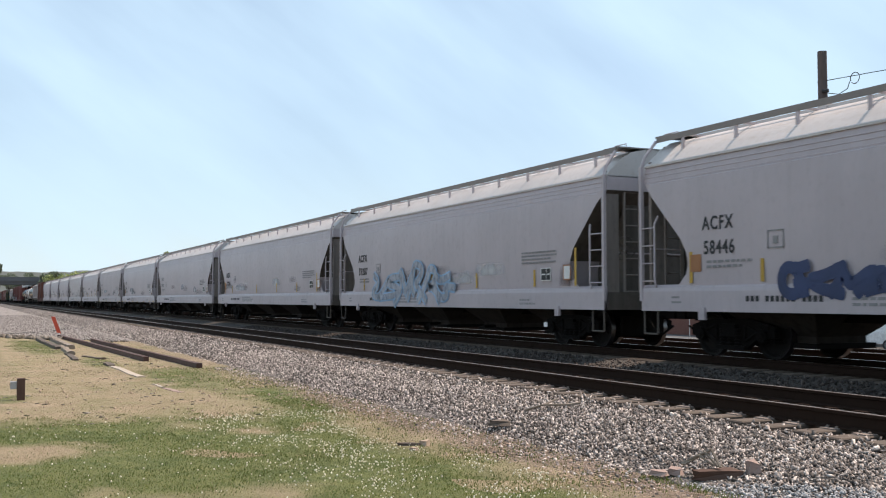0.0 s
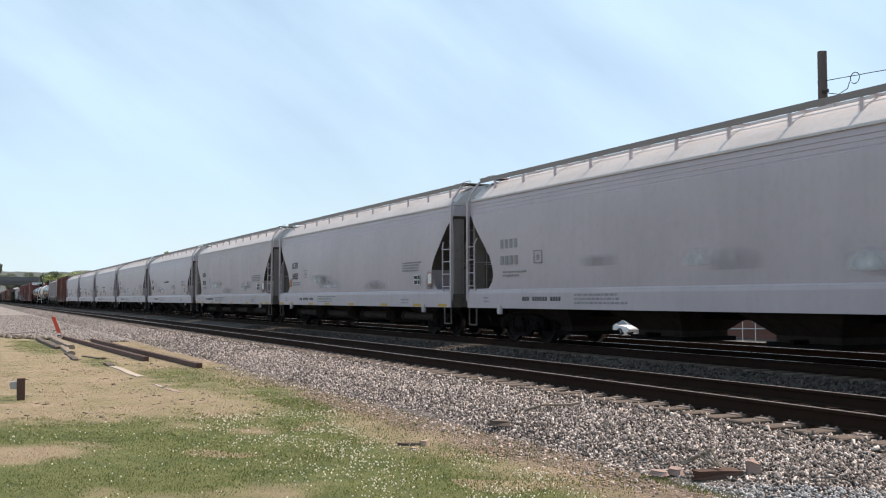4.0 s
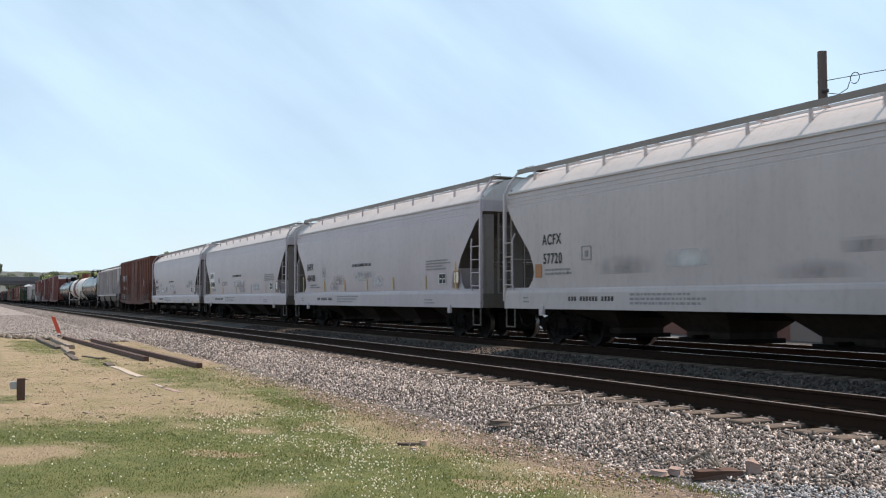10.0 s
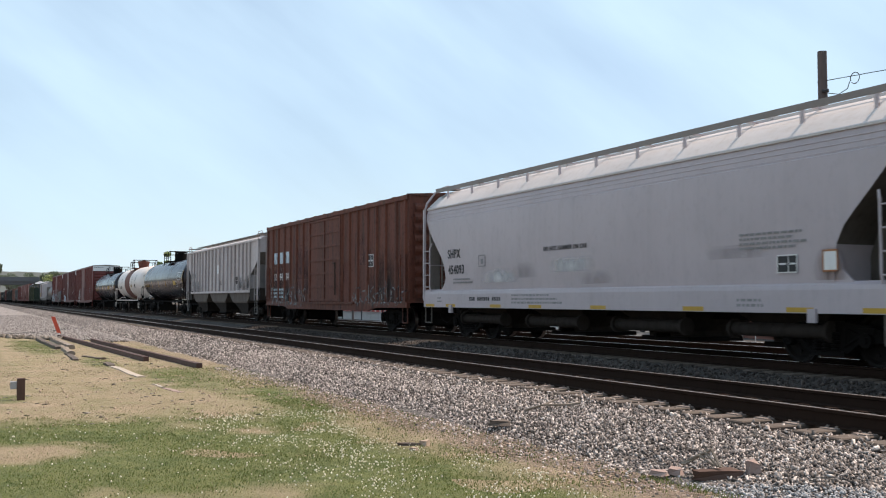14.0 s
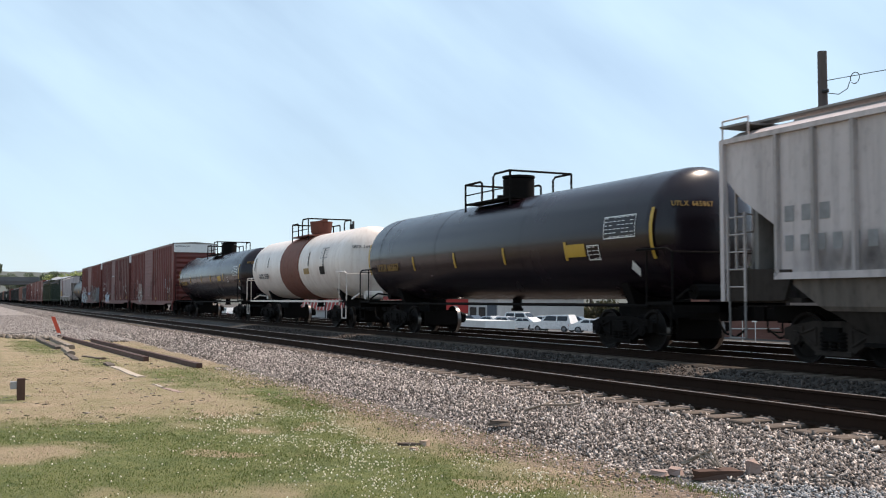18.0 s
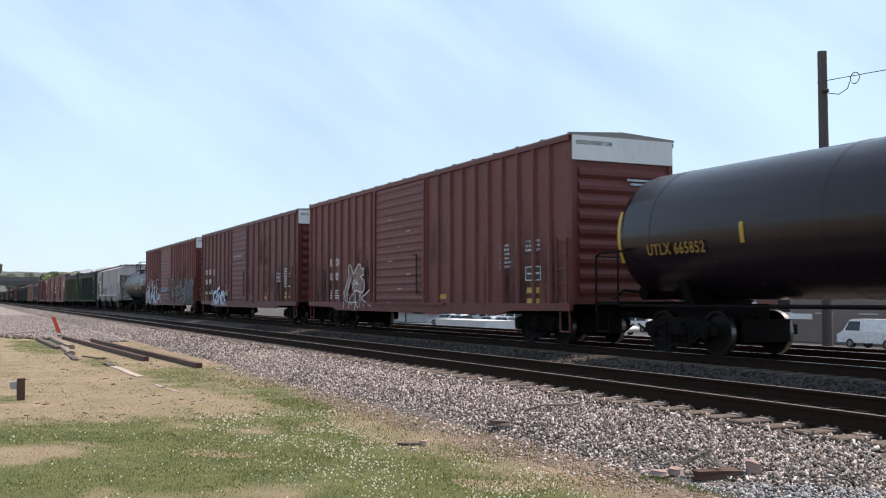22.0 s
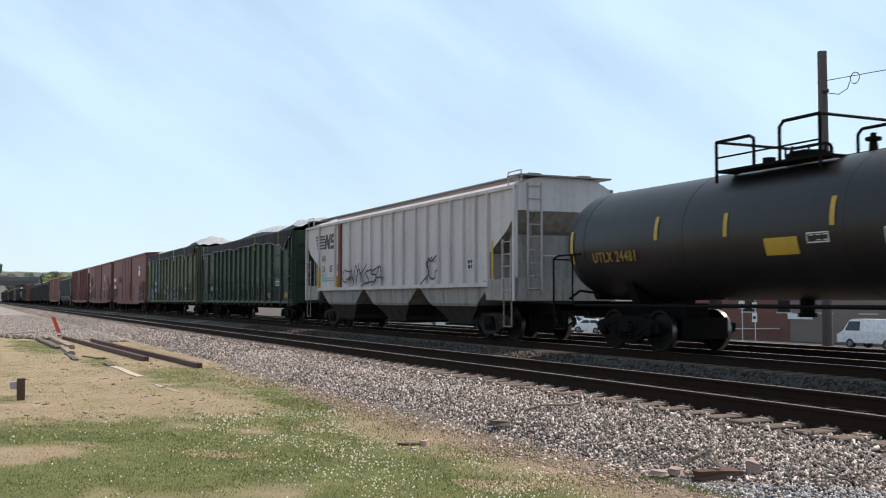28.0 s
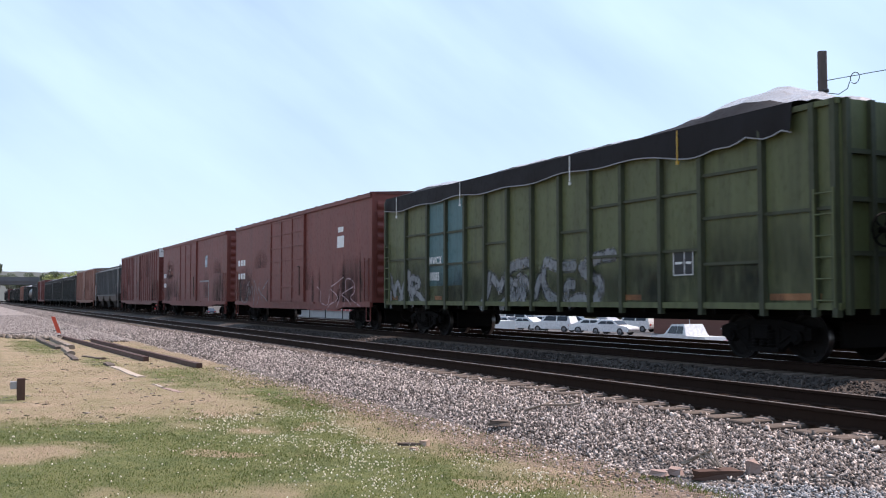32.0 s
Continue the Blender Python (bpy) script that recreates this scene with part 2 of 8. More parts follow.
def gravel_bed(name, a, b, scale):
    m, N, L, P = nodes_of(name)
    co = N.new("ShaderNodeTexCoord").outputs["Object"]
    vo = N.new("ShaderNodeTexVoronoi")
    vo.inputs["Scale"].default_value = scale
    L.new(co, vo.inputs["Vector"])
    sep = N.new("ShaderNodeSeparateColor")
    L.new(vo.outputs["Color"], sep.inputs["Color"])
    base = mix_col(N, L, sep.outputs["Red"], a, b)
    big = noise_fac(N, L, co, 0.35, 5, lo=0.35, hi=0.7)
    base = mix_col(N, L, big, base, (0.20, 0.175, 0.15), 0.35)
    L.new(base, P.inputs["Base Color"])
    P.inputs["Roughness"].default_value = 0.9
    iv = N.new("ShaderNodeMath")
    iv.operation = "MULTIPLY"
    iv.inputs[1].default_value = -1.0
    L.new(vo.outputs["Distance"], iv.inputs[0])
    bump(N, L, P, iv.outputs[0], 1.0, 0.05)
    return m


# dark base colour paints the shadowed gaps between the loose stones
M_BALLAST = gravel_bed("ballast bed", (0.030, 0.025, 0.022), (0.20, 0.172, 0.156), 26.0)
# oily bed, taken near black to paint the shade below the train
M_BED_OILSHADE = gravel_bed("oil- and shade-dark ballast bed", (0.011, 0.008, 0.0065), (0.046, 0.034, 0.028), 19.0)
M_LOT = gravel_bed("pale gravel lot", (0.14, 0.122, 0.112), (0.35, 0.312, 0.288), 11.0)
M_ASPHALT = plain("grey asphalt", (0.10, 0.10, 0.10), 0.85)


def lawn():
    """Soil, straw and grass; two attributes of the sheet say how green and how bare each spot is."""
    m, N, L, P = nodes_of("worn lawn soil and grass")
    co = N.new("ShaderNodeTexCoord").outputs["Object"]

    def cover(name):
        a = N.new("ShaderNodeAttribute")
        a.attribute_name = name
        return a.outputs["Fac"]

    fine = noise_fac(N, L, co, 26.0, 6, lo=0.3, hi=0.7, rough=0.65)
    mid = noise_fac(N, L, co, 3.6, 6, lo=0.36, hi=0.66, rough=0.6)
    broad = noise_fac(N, L, co, 0.9, 4, lo=0.35, hi=0.68)
    green = mix_col(N, L, mid, (0.070, 0.100, 0.018), (0.185, 0.195, 0.060))
    green = mix_col(N, L, broad, green, (0.165, 0.170, 0.052), 0.55)
    green = mix_col(N, L, fine, green, (0.05, 0.066, 0.016), 0.5)
    dry = mix_col(N, L, mid, (0.31, 0.234, 0.146), (0.44, 0.332, 0.228))
    dry = mix_col(N, L, broad, dry, (0.205, 0.20, 0.085), 0.7)
    dry = mix_col(N, L, fine, dry, (0.21, 0.155, 0.09), 0.5)
    base = mix_col(N, L, cover("green"), dry, green)
    soil = mix_col(N, L, mid, (0.145, 0.102, 0.072), (0.31, 0.228, 0.172))
    soil = mix_col(N, L, fine, soil, (0.09, 0.064, 0.05), 0.55)
    base = mix_col(N, L, cover("bare"), base, soil)
    # darker ground beyond the tracks
    sx = N.new("ShaderNodeSeparateXYZ")
    L.new(co, sx.inputs[0])
    r7 = N.new("ShaderNodeMapRange")
    r7.inputs["From Min"].default_value, r7.inputs["From Max"].default_value = 12.0, 16.0
    L.new(sx.outputs["Y"], r7.inputs["Value"])
    base = mix_col(N, L, r7.outputs["Result"], base, mix_col(N, L, fine, (0.03, 0.026, 0.023), (0.10, 0.09, 0.08)))
    L.new(base, P.inputs["Base Color"])
    P.inputs["Roughness"].default_value = 0.95
    bump(N, L, P, fine, 0.8, 0.03)
    return m


M_LAWN = lawn()
# ordinary ballast stone with the train's shadow put into its colour
M_STONE_SHADE = stone_mat("shade-dark crushed stone", (0.020, 0.013, 0.010), (0.055, 0.040, 0.032), (0.15, 0.115, 0.096))
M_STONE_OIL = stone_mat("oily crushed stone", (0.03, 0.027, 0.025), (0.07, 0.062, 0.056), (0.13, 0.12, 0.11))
M_YARD = stone_mat("pale yard stone", (0.12, 0.105, 0.097), (0.27, 0.24, 0.225), (0.46, 0.42, 0.395))
M_CHIP = stone_mat("pale chippings", (0.14, 0.14, 0.145), (0.32, 0.32, 0.325), (0.58, 0.58, 0.58))
M_RUBBLE = stone_mat("dark rubble", (0.05, 0.045, 0.04), (0.16, 0.13, 0.10), (0.34, 0.30, 0.26))
M_CHIPWOOD = painted("pale wood chips", (0.40, 0.30, 0.225), (0.24, 0.17, 0.12), 0.5, 0.9)
M_PALEWOOD = painted("bleached plank wood", (0.43, 0.36, 0.29), (0.20, 0.15, 0.11), 0.6, 0.9, 0.3, bumps=0.5)
M_GREYWOOD = painted("weathered grey wood", (0.25, 0.20, 0.155), (0.09, 0.065, 0.05), 0.75, 0.9, 0.3, bumps=0.5)
M_POSTWOOD = painted("brown stained post wood", (0.10, 0.052, 0.036), (0.05, 0.03, 0.024), 0.6, 0.85, 0.8)
M_RUSTBEAM = painted("rust brown scrap rail", (0.078, 0.037, 0.028), (0.05, 0.03, 0.025), 0.6, 0.8, 0.3)
M_STAKE = painted("orange red stake paint", (0.62, 0.085, 0.04), (0.3, 0.06, 0.04), 0.35, 0.6)
M_GREYBOX = painted("grey box metal", (0.38, 0.38, 0.39), (0.2, 0.2, 0.2), 0.3, 0.45, metal=0.3)
M_PINKROCK = painted("pinkish rock", (0.33, 0.235, 0.20), (0.22, 0.15, 0.13), 0.5, 0.9, 0.2, bumps=0.6)
M_BRIDGE = painted("stained grey concrete", (0.13, 0.13, 0.135), (0.12, 0.11, 0.10), 0.5, 0.9, 0.8)
# distance haze is mixed into the hill's own grey-green
M_HILL = painted("hazy wooded hill", (0.13, 0.145, 0.135), (0.085, 0.10, 0.095), 0.6, 0.95, 0.2)
# ---- mesh tools ----
TRACK_Y, NEAR_Y, FAR_Y = 14.45, 8.85, 18.05
GAUGE = 1.505
GRASS_Z = -0.50


def box(bm, x0, x1, y0, y1, z0, z1):
    v = [bm.verts.new(p) for p in ((x0, y0, z0), (x1, y0, z0), (x1, y1, z0), (x0, y1, z0), (x0, y0, z1), (x1, y0, z1), (x1, y1, z1), (x0, y1, z1))]
    for f in ((0, 3, 2, 1), (4, 5, 6, 7), (0, 1, 5, 4), (1, 2, 6, 5), (2, 3, 7, 6), (3, 0, 4, 7)):
        bm.faces.new([v[i] for i in f])
    return v


def rod(bm, a, b, r, n=6, r2=None):
    a, b = Vector(a), Vector(b)
    w = (b - a).normalized()
    u = w.orthogonal().normalized()
    q = w.cross(u)
    r2 = r if r2 is None else r2
    ra, rb = [], []
    for i in range(n):
        c, s = math.cos(2 * math.pi * i / n), math.sin(2 * math.pi * i / n)
        ra.append(bm.verts.new(a + (u * c + q * s) * r))
        rb.append(bm.verts.new(b + (u * c + q * s) * r2))
    for i in range(n):
        j = (i + 1) % n
        bm.faces.new((ra[i], ra[j], rb[j], rb[i]))
    bm.faces.new(ra[::-1])
    bm.faces.new(rb)


def pipe(bm, pts, r, n=6):
    for a, b in zip(pts, pts[1:]):
        rod(bm, a, b, r, n)


def prism(bm, poly, axis, lo, hi):
    """A flat outline pushed along an axis: poly holds (x, z) for axis y, (y, z) for axis x, (x, y) for axis z."""
    put = {"y": lambda p, d: (p[0], d, p[1]), "x": lambda p, d: (d, p[0], p[1]), "z": lambda p, d: (p[0], p[1], d)}[axis]
    a = [bm.verts.new(put(p, lo)) for p in poly]
    b = [bm.verts.new(put(p, hi)) for p in poly]
    n = len(poly)
    for i in range(n):
        j = (i + 1) % n
        bm.faces.new((a[i], a[j], b[j], b[i]))
    bm.faces.new(a[::-1])
    bm.faces.new(b)


def loft(bm, rings, caps=True):
    vs = [[bm.verts.new(p) for p in r] for r in rings]
    n = len(vs[0])
    for a, b in zip(vs, vs[1:]):
        for i in range(n):
            j = (i + 1) % n
            bm.faces.new((a[i], a[j], b[j], b[i]))
    if caps:
        bm.faces.new(vs[0][::-1])
        bm.faces.new(vs[-1])


def mesh(name, bm, material, smooth=False, bevel=0.0):
    if bevel:
        es = [e for e in bm.edges if len(e.link_faces) == 2 and e.calc_face_angle(0) > 0.6]
        bmesh.ops.bevel(bm, geom=es, offset=bevel, segments=1, affect="EDGES")
    bmesh.ops.recalc_face_normals(bm, faces=bm.faces)
    me = bpy.data.meshes.new(name)
    bm.to_mesh(me)
    bm.free()
    for m in (material if isinstance(material, (list, tuple)) else [material]):
        me.materials.append(m)
    if smooth:
        me.polygons.foreach_set("use_smooth", [True] * len(me.polygons))
        me.set_sharp_from_angle(angle=radians(38))
    return me


def part(name, bm, material, parent, label="", smooth=False, bevel=0.0):
    ob = new(name, mesh(name, bm, material, smooth, bevel))
    ob.parent = parent
    if label:
        ob["label"] = label
    return ob


def share(name, me, parent, m=None):
    ob = new(name, me)
    ob.parent = parent
    if m is not None:
        ob.matrix_basis = m
    return ob


def thing(name, label, category, group="", kind=""):
    return tagged(new(name), label, category, group, kind)


def solid(name, bm, material, label, category="", kind="", smooth=False, bevel=0.0, group=""):
    return tagged(new(name, mesh(name, bm, material, smooth, bevel)), label, category, group, kind)


LETTERING = {}


def words(name, text, size, material, parent, x, z, y, squeeze=1.0, label=""):
    """Flat lettering on a side that faces -y; x, z: its lower left corner."""
    key = (text, size, material.name)
    if key in LETTERING:
        ob = new(name, LETTERING[key])
        ob.parent = parent
        ob.matrix_basis = Matrix.Translation((x, y, z)) @ pose(0, 0, 0, 90) @ Matrix.Diagonal((squeeze, 1, 1, 1))
        return ob
    cu = bpy.data.curves.new("lettering", "FONT")
    cu.body, cu.size, cu.extrude, cu.space_character = text, size, 0.002, 1.16
    cu.offset = size * 0.022
    tmp = new("lettering", cu)
    bpy.context.view_layer.update()
    me = bpy.data.meshes.new_from_object(tmp.evaluated_get(bpy.context.evaluated_depsgraph_get()))
    bpy.data.objects.remove(tmp)
    bpy.data.curves.remove(cu)
    me.materials.clear()
    me.materials.append(material)
    LETTERING[key] = me
    ob = new(name, me)
    ob.parent = parent
    ob.matrix_basis = Matrix.Translation((x, y, z)) @ pose(0, 0, 0, 90) @ Matrix.Diagonal((squeeze, 1, 1, 1))
    if label:
        ob["label"] = label
    return ob


def bars(name, rows, material, parent, y, label=""):
    """Unreadable stencils: flat bars (x0, x1, z0, z1) just proud of a side at y; a few large ones are parts of their own."""
    if len(rows) <= 12:
        for x0, x1, z0, z1 in rows:
            bm = bmesh.new()
            box(bm, x0, x1, y - 0.004, y, z0, z1)
            part(name, bm, material, parent, label)
        return
    bm = bmesh.new()
    for x0, x1, z0, z1 in rows:
        box(bm, x0, x1, y - 0.004, y, z0, z1)
    part(name, bm, material, parent, label)
# ---- ground and tracks ----
def lay(name, ys, zs, x0, x1, material, label, xs=None, wobble=0.0):
    """A long bed: a cross-section (y, z) drawn along x."""
    bm = bmesh.new()
    xs = xs or [x0, x1]
    rows = []
    for x in xs:
        row = []
        for i, (y, z) in enumerate(zip(ys, zs)):
            k = wobble if i == 0 else 0.0
            row.append(bm.verts.new((x, y + k * noise.noise(Vector((x * 0.35, 3.1, 0))) + k * 0.5 * noise.noise(Vector((x * 1.7, 7.7, 0))), z)))
        rows.append(row)
    for a, b in zip(rows, rows[1:]):
        for i in range(len(ys) - 1):
            bm.faces.new((a[i], b[i], b[i + 1], a[i + 1]))
    return solid(name, bm, material, label, kind="structure")


lay("ground", [-4000, -60, -8, 0, 3, 5.3, 6.2, 20.5, 24, 27, 60, 4000], [-0.6, -0.6, -0.5, -0.5, -0.5, -0.5, -0.54, -0.7, -1.6, -2.2, -2.2, -2.2], -4000, 4000, M_LAWN, "worn lawn with dry patches and clover")
BALLAST = [(5.70, -0.53), (6.1, -0.42), (6.55, -0.33), (7.25, -0.25), (10.5, -0.25), (11.2, -0.31), (12.3, -0.31)]
BED = [(12.3, -0.31), (12.9, -0.21), (16.1, -0.21), (16.4, -0.21), (20.0, -0.21), (21.6, -0.95)]
BX = [-900, -600, -400, -250, -150, -100, -75] + [-60 + 0.4 * k for k in range(181)] + [16, 40]
lay("ballast", [y for y, z in BALLAST], [z for y, z in BALLAST], 0, 0, M_BALLAST, "grey crushed stone ballast along the near track", BX, 0.45)
lay("track_bed", [y for y, z in BED], [z for y, z in BED], 0, 0, M_BED_OILSHADE, "ballast under the far tracks, dark with oil and painted shade", BX)


def ballast_z(y):
    for (ya, za), (yb, zb) in zip(BALLAST + BED, (BALLAST + BED)[1:]):
        if ya <= y <= yb:
            return za + (zb - za) * (y - ya) / max(1e-6, yb - ya)
    return -0.55


# pale gravel lot beyond the lawn
bm = bmesh.new()
edge = [(-40.0, 5.9), (-41.0, 5.2), (-41.8, 4.6), (-42.5, 3.9), (-45.0, 2.9), (-47.5, 1.2), (-50.0, -2.0), (-54.0, -8.0), (-60.0, -20.0), (-70.0, -60.0)]
va = [bm.verts.new((x + 0.3 * noise.noise(Vector((x, y, 0))), y, -0.475)) for x, y in edge]
vb = [bm.verts.new((x, y, -0.475)) for x, y in ((-33, 6.2), (-40, 6.2), (-48, 6.2), (-56, 6.2), (-64, 6.2), (-80, 6.2), (-120, 6.2), (-250, 6.2), (-500, 6.2), (-900, -60.0))]
for i in range(len(edge) - 1):
    bm.faces.new((va[i], va[i + 1], vb[i + 1], vb[i]))
solid("gravel_lot", bm, M_LOT, "pale grey gravel yard beyond the lawn", kind="structure")

RAIL_SECTION = [(-0.075, -0.18), (0.075, -0.18), (0.075, -0.168), (0.012, -0.15), (0.010, -0.045), (0.036, -0.035), (0.037, -0.006), (0.028, 0.0), (-0.028, 0.0), (-0.037, -0.006), (-0.036, -0.035), (-0.010, -0.045), (-0.012, -0.15), (-0.075, -0.168)]


def rail(y, head, label):
    bm = bmesh.new()
    prism(bm, [(y + a, b) for a, b in RAIL_SECTION], "x", -900, 40)
    ob = solid("rail", bm, [M_RAIL, head], label, "rail", "structure")
    for p in ob.data.polygons:
        if p.normal.z > 0.9 and p.center.z > -0.01:
            p.material_index = 1
    return ob


for yc, head in ((NEAR_Y, M_RAILTOP2), (TRACK_Y, M_RAILTOP), (FAR_Y, M_RAILTOP)):
    for s in (-1, 1):
        rail(yc + s * GAUGE / 2, head, "rust-brown steel rail with a worn bright head")

# ---- buildings and street beyond the tracks, on lower ground ----
LOW = -2.2
M_BRICK = painted("red brick wall", (0.20, 0.088, 0.066), (0.11, 0.058, 0.046), 0.6, 0.85, 0.3)
M_STUCCO = painted("grey brown stucco", (0.21, 0.165, 0.145), (0.18, 0.15, 0.13), 0.5, 0.9, 0.4)
M_CONC = painted("pale concrete", (0.52, 0.50, 0.48), (0.25, 0.23, 0.21), 0.45, 0.85, 0.6)
M_STRIPE_RED = painted("red sheet metal", (0.52, 0.05, 0.045), (0.25, 0.05, 0.04), 0.3, 0.5)
M_GLASS = plain("dark window glass", (0.02, 0.025, 0.03), 0.08)
M_SIGN_G = plain("green sign face", (0.02, 0.16, 0.07), 0.4)

bm = bmesh.new()
box(bm, -400, 120, 36.0, 51.0, LOW, LOW + 0.03)
solid("road", bm, M_ASPHALT, "grey asphalt street below the tracks", kind="structure")
bm = bmesh.new()
box(bm, -140, -66, 51.2, 76, LOW, LOW + 0.035)
solid("parking_lot", bm, M_ASPHALT, "asphalt car park beside the street", kind="structure")
bm = bmesh.new()
box(bm, -400, 120, 51.0, 51.2, LOW, LOW + 0.15)
solid("kerb", bm, M_CONC, "pale concrete kerb along the street", kind="structure")


def brick_block():
    b = thing("brick_building", "low red brick commercial building across the street", "building")
    x0, x1, y0, y1, z1 = -79.0, -30.0, 60.0, 80.0, 1.9
    bm = bmesh.new()
    box(bm, x0, x1, y0, y1, LOW, z1)
    part("wall", bm, M_BRICK, b)
    # brick courses and stretchers as proud bands near the ground floor
    bmb = bmesh.new()
    box(bmb, 0, x1 - x0 - 31.4, -0.03, 0.0, 0.0, 0.13)
    me = mesh("brick_course", bmb, M_BRICK)
    for k in range(13):
        share("brick_course", me, b, pose(x0 + 0.1, y0, LOW + 0.2 + 0.26 * k))
    bm = bmesh.new()
    box(bm, x1 - 31, x1 - 0.2, y0 - 0.12, y0 - 0.002, LOW, z1 - 0.4)
    part("stucco_bay", bm, M_STUCCO, b, "grey-brown stucco bay")
    bm = bmesh.new()
    box(bm, x0 - 0.2, x1 + 0.2, y0 - 0.2, y1 + 0.2, z1, z1 + 0.3)
    part("roof", bm, M_CONC, b)
    for k in range(6):
        bm = bmesh.new()
        box(bm, x0 + 4 + 4.2 * k, x0 + 5.6 + 4.2 * k, y0 - 0.06, y0, LOW + 2.3, LOW + 3.4)
        w = part("window", bm, M_GLASS, b)
        bm = bmesh.new()
        box(bm, x0 + 3.9 + 4.2 * k, x0 + 5.7 + 4.2 * k, y0 - 0.14, y0, LOW + 2.2, LOW + 2.3)
        part("sill", bm, M_CONC, w)
    bm = bmesh.new()
    box(bm, -61.2, -58.6, y0 - 0.2, y0 - 0.125, LOW + 1.75, LOW + 2.2)
    part("sign_board", bm, M_WHITE, b, "white sign board")
    bm = bmesh.new()
    rod(bm, (x0 + 10, y0 - 0.35, LOW + 0.75), (x1 - 32, y0 - 0.35, LOW + 0.95), 0.05, 6)
    part("handrail", bm, M_CONC, b)


brick_block()


def canopy_store():
    b = thing("roadside_stand", "red and white roadside stand with a low wall", "building")
    bm = bmesh.new()
    box(bm, -190, -128, 58, 72, LOW + 1.35, 1.6)
    part("wall", bm, M_STRIPE_RED, b)
    bm = bmesh.new()
    box(bm, -189.5, -128.5, 58.3, 71.5, LOW, LOW + 1.35)
    part("base_wall", bm, M_CONC, b, "pale concrete base wall")
    bmp = bmesh.new()
    prism(bmp, [(0, -1.0), (0.5, -1.0), (1.9, 0.9), (1.4, 0.9)], "y", -0.06, 0.0)
    me = mesh("stripe", bmp, M_WHITE)
    for k in range(29):
        share("stripe", me, b, pose(-188 + 2.0 * k, 58, 0.2))
    bm = bmesh.new()
    box(bm, -191, -127, 57, 73, 1.6, 1.9)
    part("roof", bm, M_CONC, b)
    for k in range(7):
        bm = bmesh.new()
        rod(bm, (-186 + 9 * k, 56.5, LOW), (-186 + 9 * k, 56.5, 1.6), 0.09, 8)
        part("post", bm, M_INK, b)


canopy_store()


def pale_store():
    b = thing("store_building", "low pale store building with a dark end bay", "building")
    bm = bmesh.new()
    box(bm, -121, -112.5, 61, 74, LOW, 1.2)
    part("wall", bm, M_CONC, b)
    bm = bmesh.new()
    box(bm, -121.3, -112.2, 60.7, 74.3, 1.2, 1.45)
    part("roof", bm, M_GREYBOX, b)
    for k in range(2):
        bm = bmesh.new()
        box(bm, -120.4 + 2.6 * k, -118.6 + 2.6 * k, 60.92, 61.0, LOW + 0.9, LOW + 2.3)
        part("window", bm, M_GLASS, b)
    bm = bmesh.new()
    box(bm, -115.3, -112.9, 60.88, 61.0, LOW, LOW + 2.6)
    part("loading_door", bm, M_CARDARK, b, "dark blue-grey loading door")


M_CARDARK = plain("dark blue grey door paint", (0.06, 0.07, 0.09), 0.6)
pale_store()
t = thing("box_trailer", "white box trailer parked by the street", "trailer")
bm = bmesh.new()
box(bm, -71.6, -63.1, 33.2, 35.6, LOW + 0.85, LOW + 1.8)
part("body", bm, M_WHITE, t, bevel=0.04)
for x in (-70.1, -69.1, -64.7):
    bm = bmesh.new()
    rod(bm, (x, 33.3, LOW + 0.5), (x, 35.5, LOW + 0.5), 0.5, 16)
    part("wheel", bm, M_INK, t)
bm = bmesh.new()
box(bm, -71.4, -63.3, 34.0, 34.8, LOW + 0.65, LOW + 0.85)
part("frame", bm, M_UNDER, t)


def street_sign(x, y, h, plates):
    t = thing("street_sign", "road sign on a thin steel post", "sign", "road signs")
    bm = bmesh.new()
    rod(bm, (x, y, LOW), (x, y, LOW + h), 0.04, 6)
    part("post", bm, M_CONC, t)
    for dz, w, hh, m in plates:
        bm = bmesh.new()
        box(bm, x - w / 2, x + w / 2, y - 0.07, y - 0.04, LOW + dz, LOW + dz + hh)
        part("plate", bm, m, t)
        if m is M_WHITE:
            bm = bmesh.new()
            box(bm, x - w * 0.28, x + w * 0.28, y - 0.08, y - 0.07, LOW + dz + hh * 0.35, LOW + dz + hh * 0.65)
            part("plate_bar", bm, M_INK, t)


street_sign(-66.3, 54.0, 3.0, ((2.3, 0.6, 0.5, M_SIGN_G),))
street_sign(-60.0, 54.0, 3.4, ((2.6, 0.62, 0.62, M_WHITE),))
street_sign(-58.6, 54.0, 3.6, ((1.6, 0.5, 0.7, M_WHITE), (2.6, 0.5, 0.5, M_WHITE)))

# ---- utility poles and wires ----
def pole(x, y, top, r, arm, label):
    t = thing("utility_pole", label, "utility pole", "utility poles")
    bm = bmesh.new()
    rod(bm, (x, y, LOW + 0.4), (x, y, top), r, 14, r * 0.86)
    part("shaft", bm, M_POLE, t, "", True)
    if arm:
        bm = bmesh.new()
        box(bm, x - 0.06, x + 0.06, y - 0.9, y + 0.9, top - 0.7, top - 0.55)
        part("crossarm", bm, M_POLE, t)
    return t


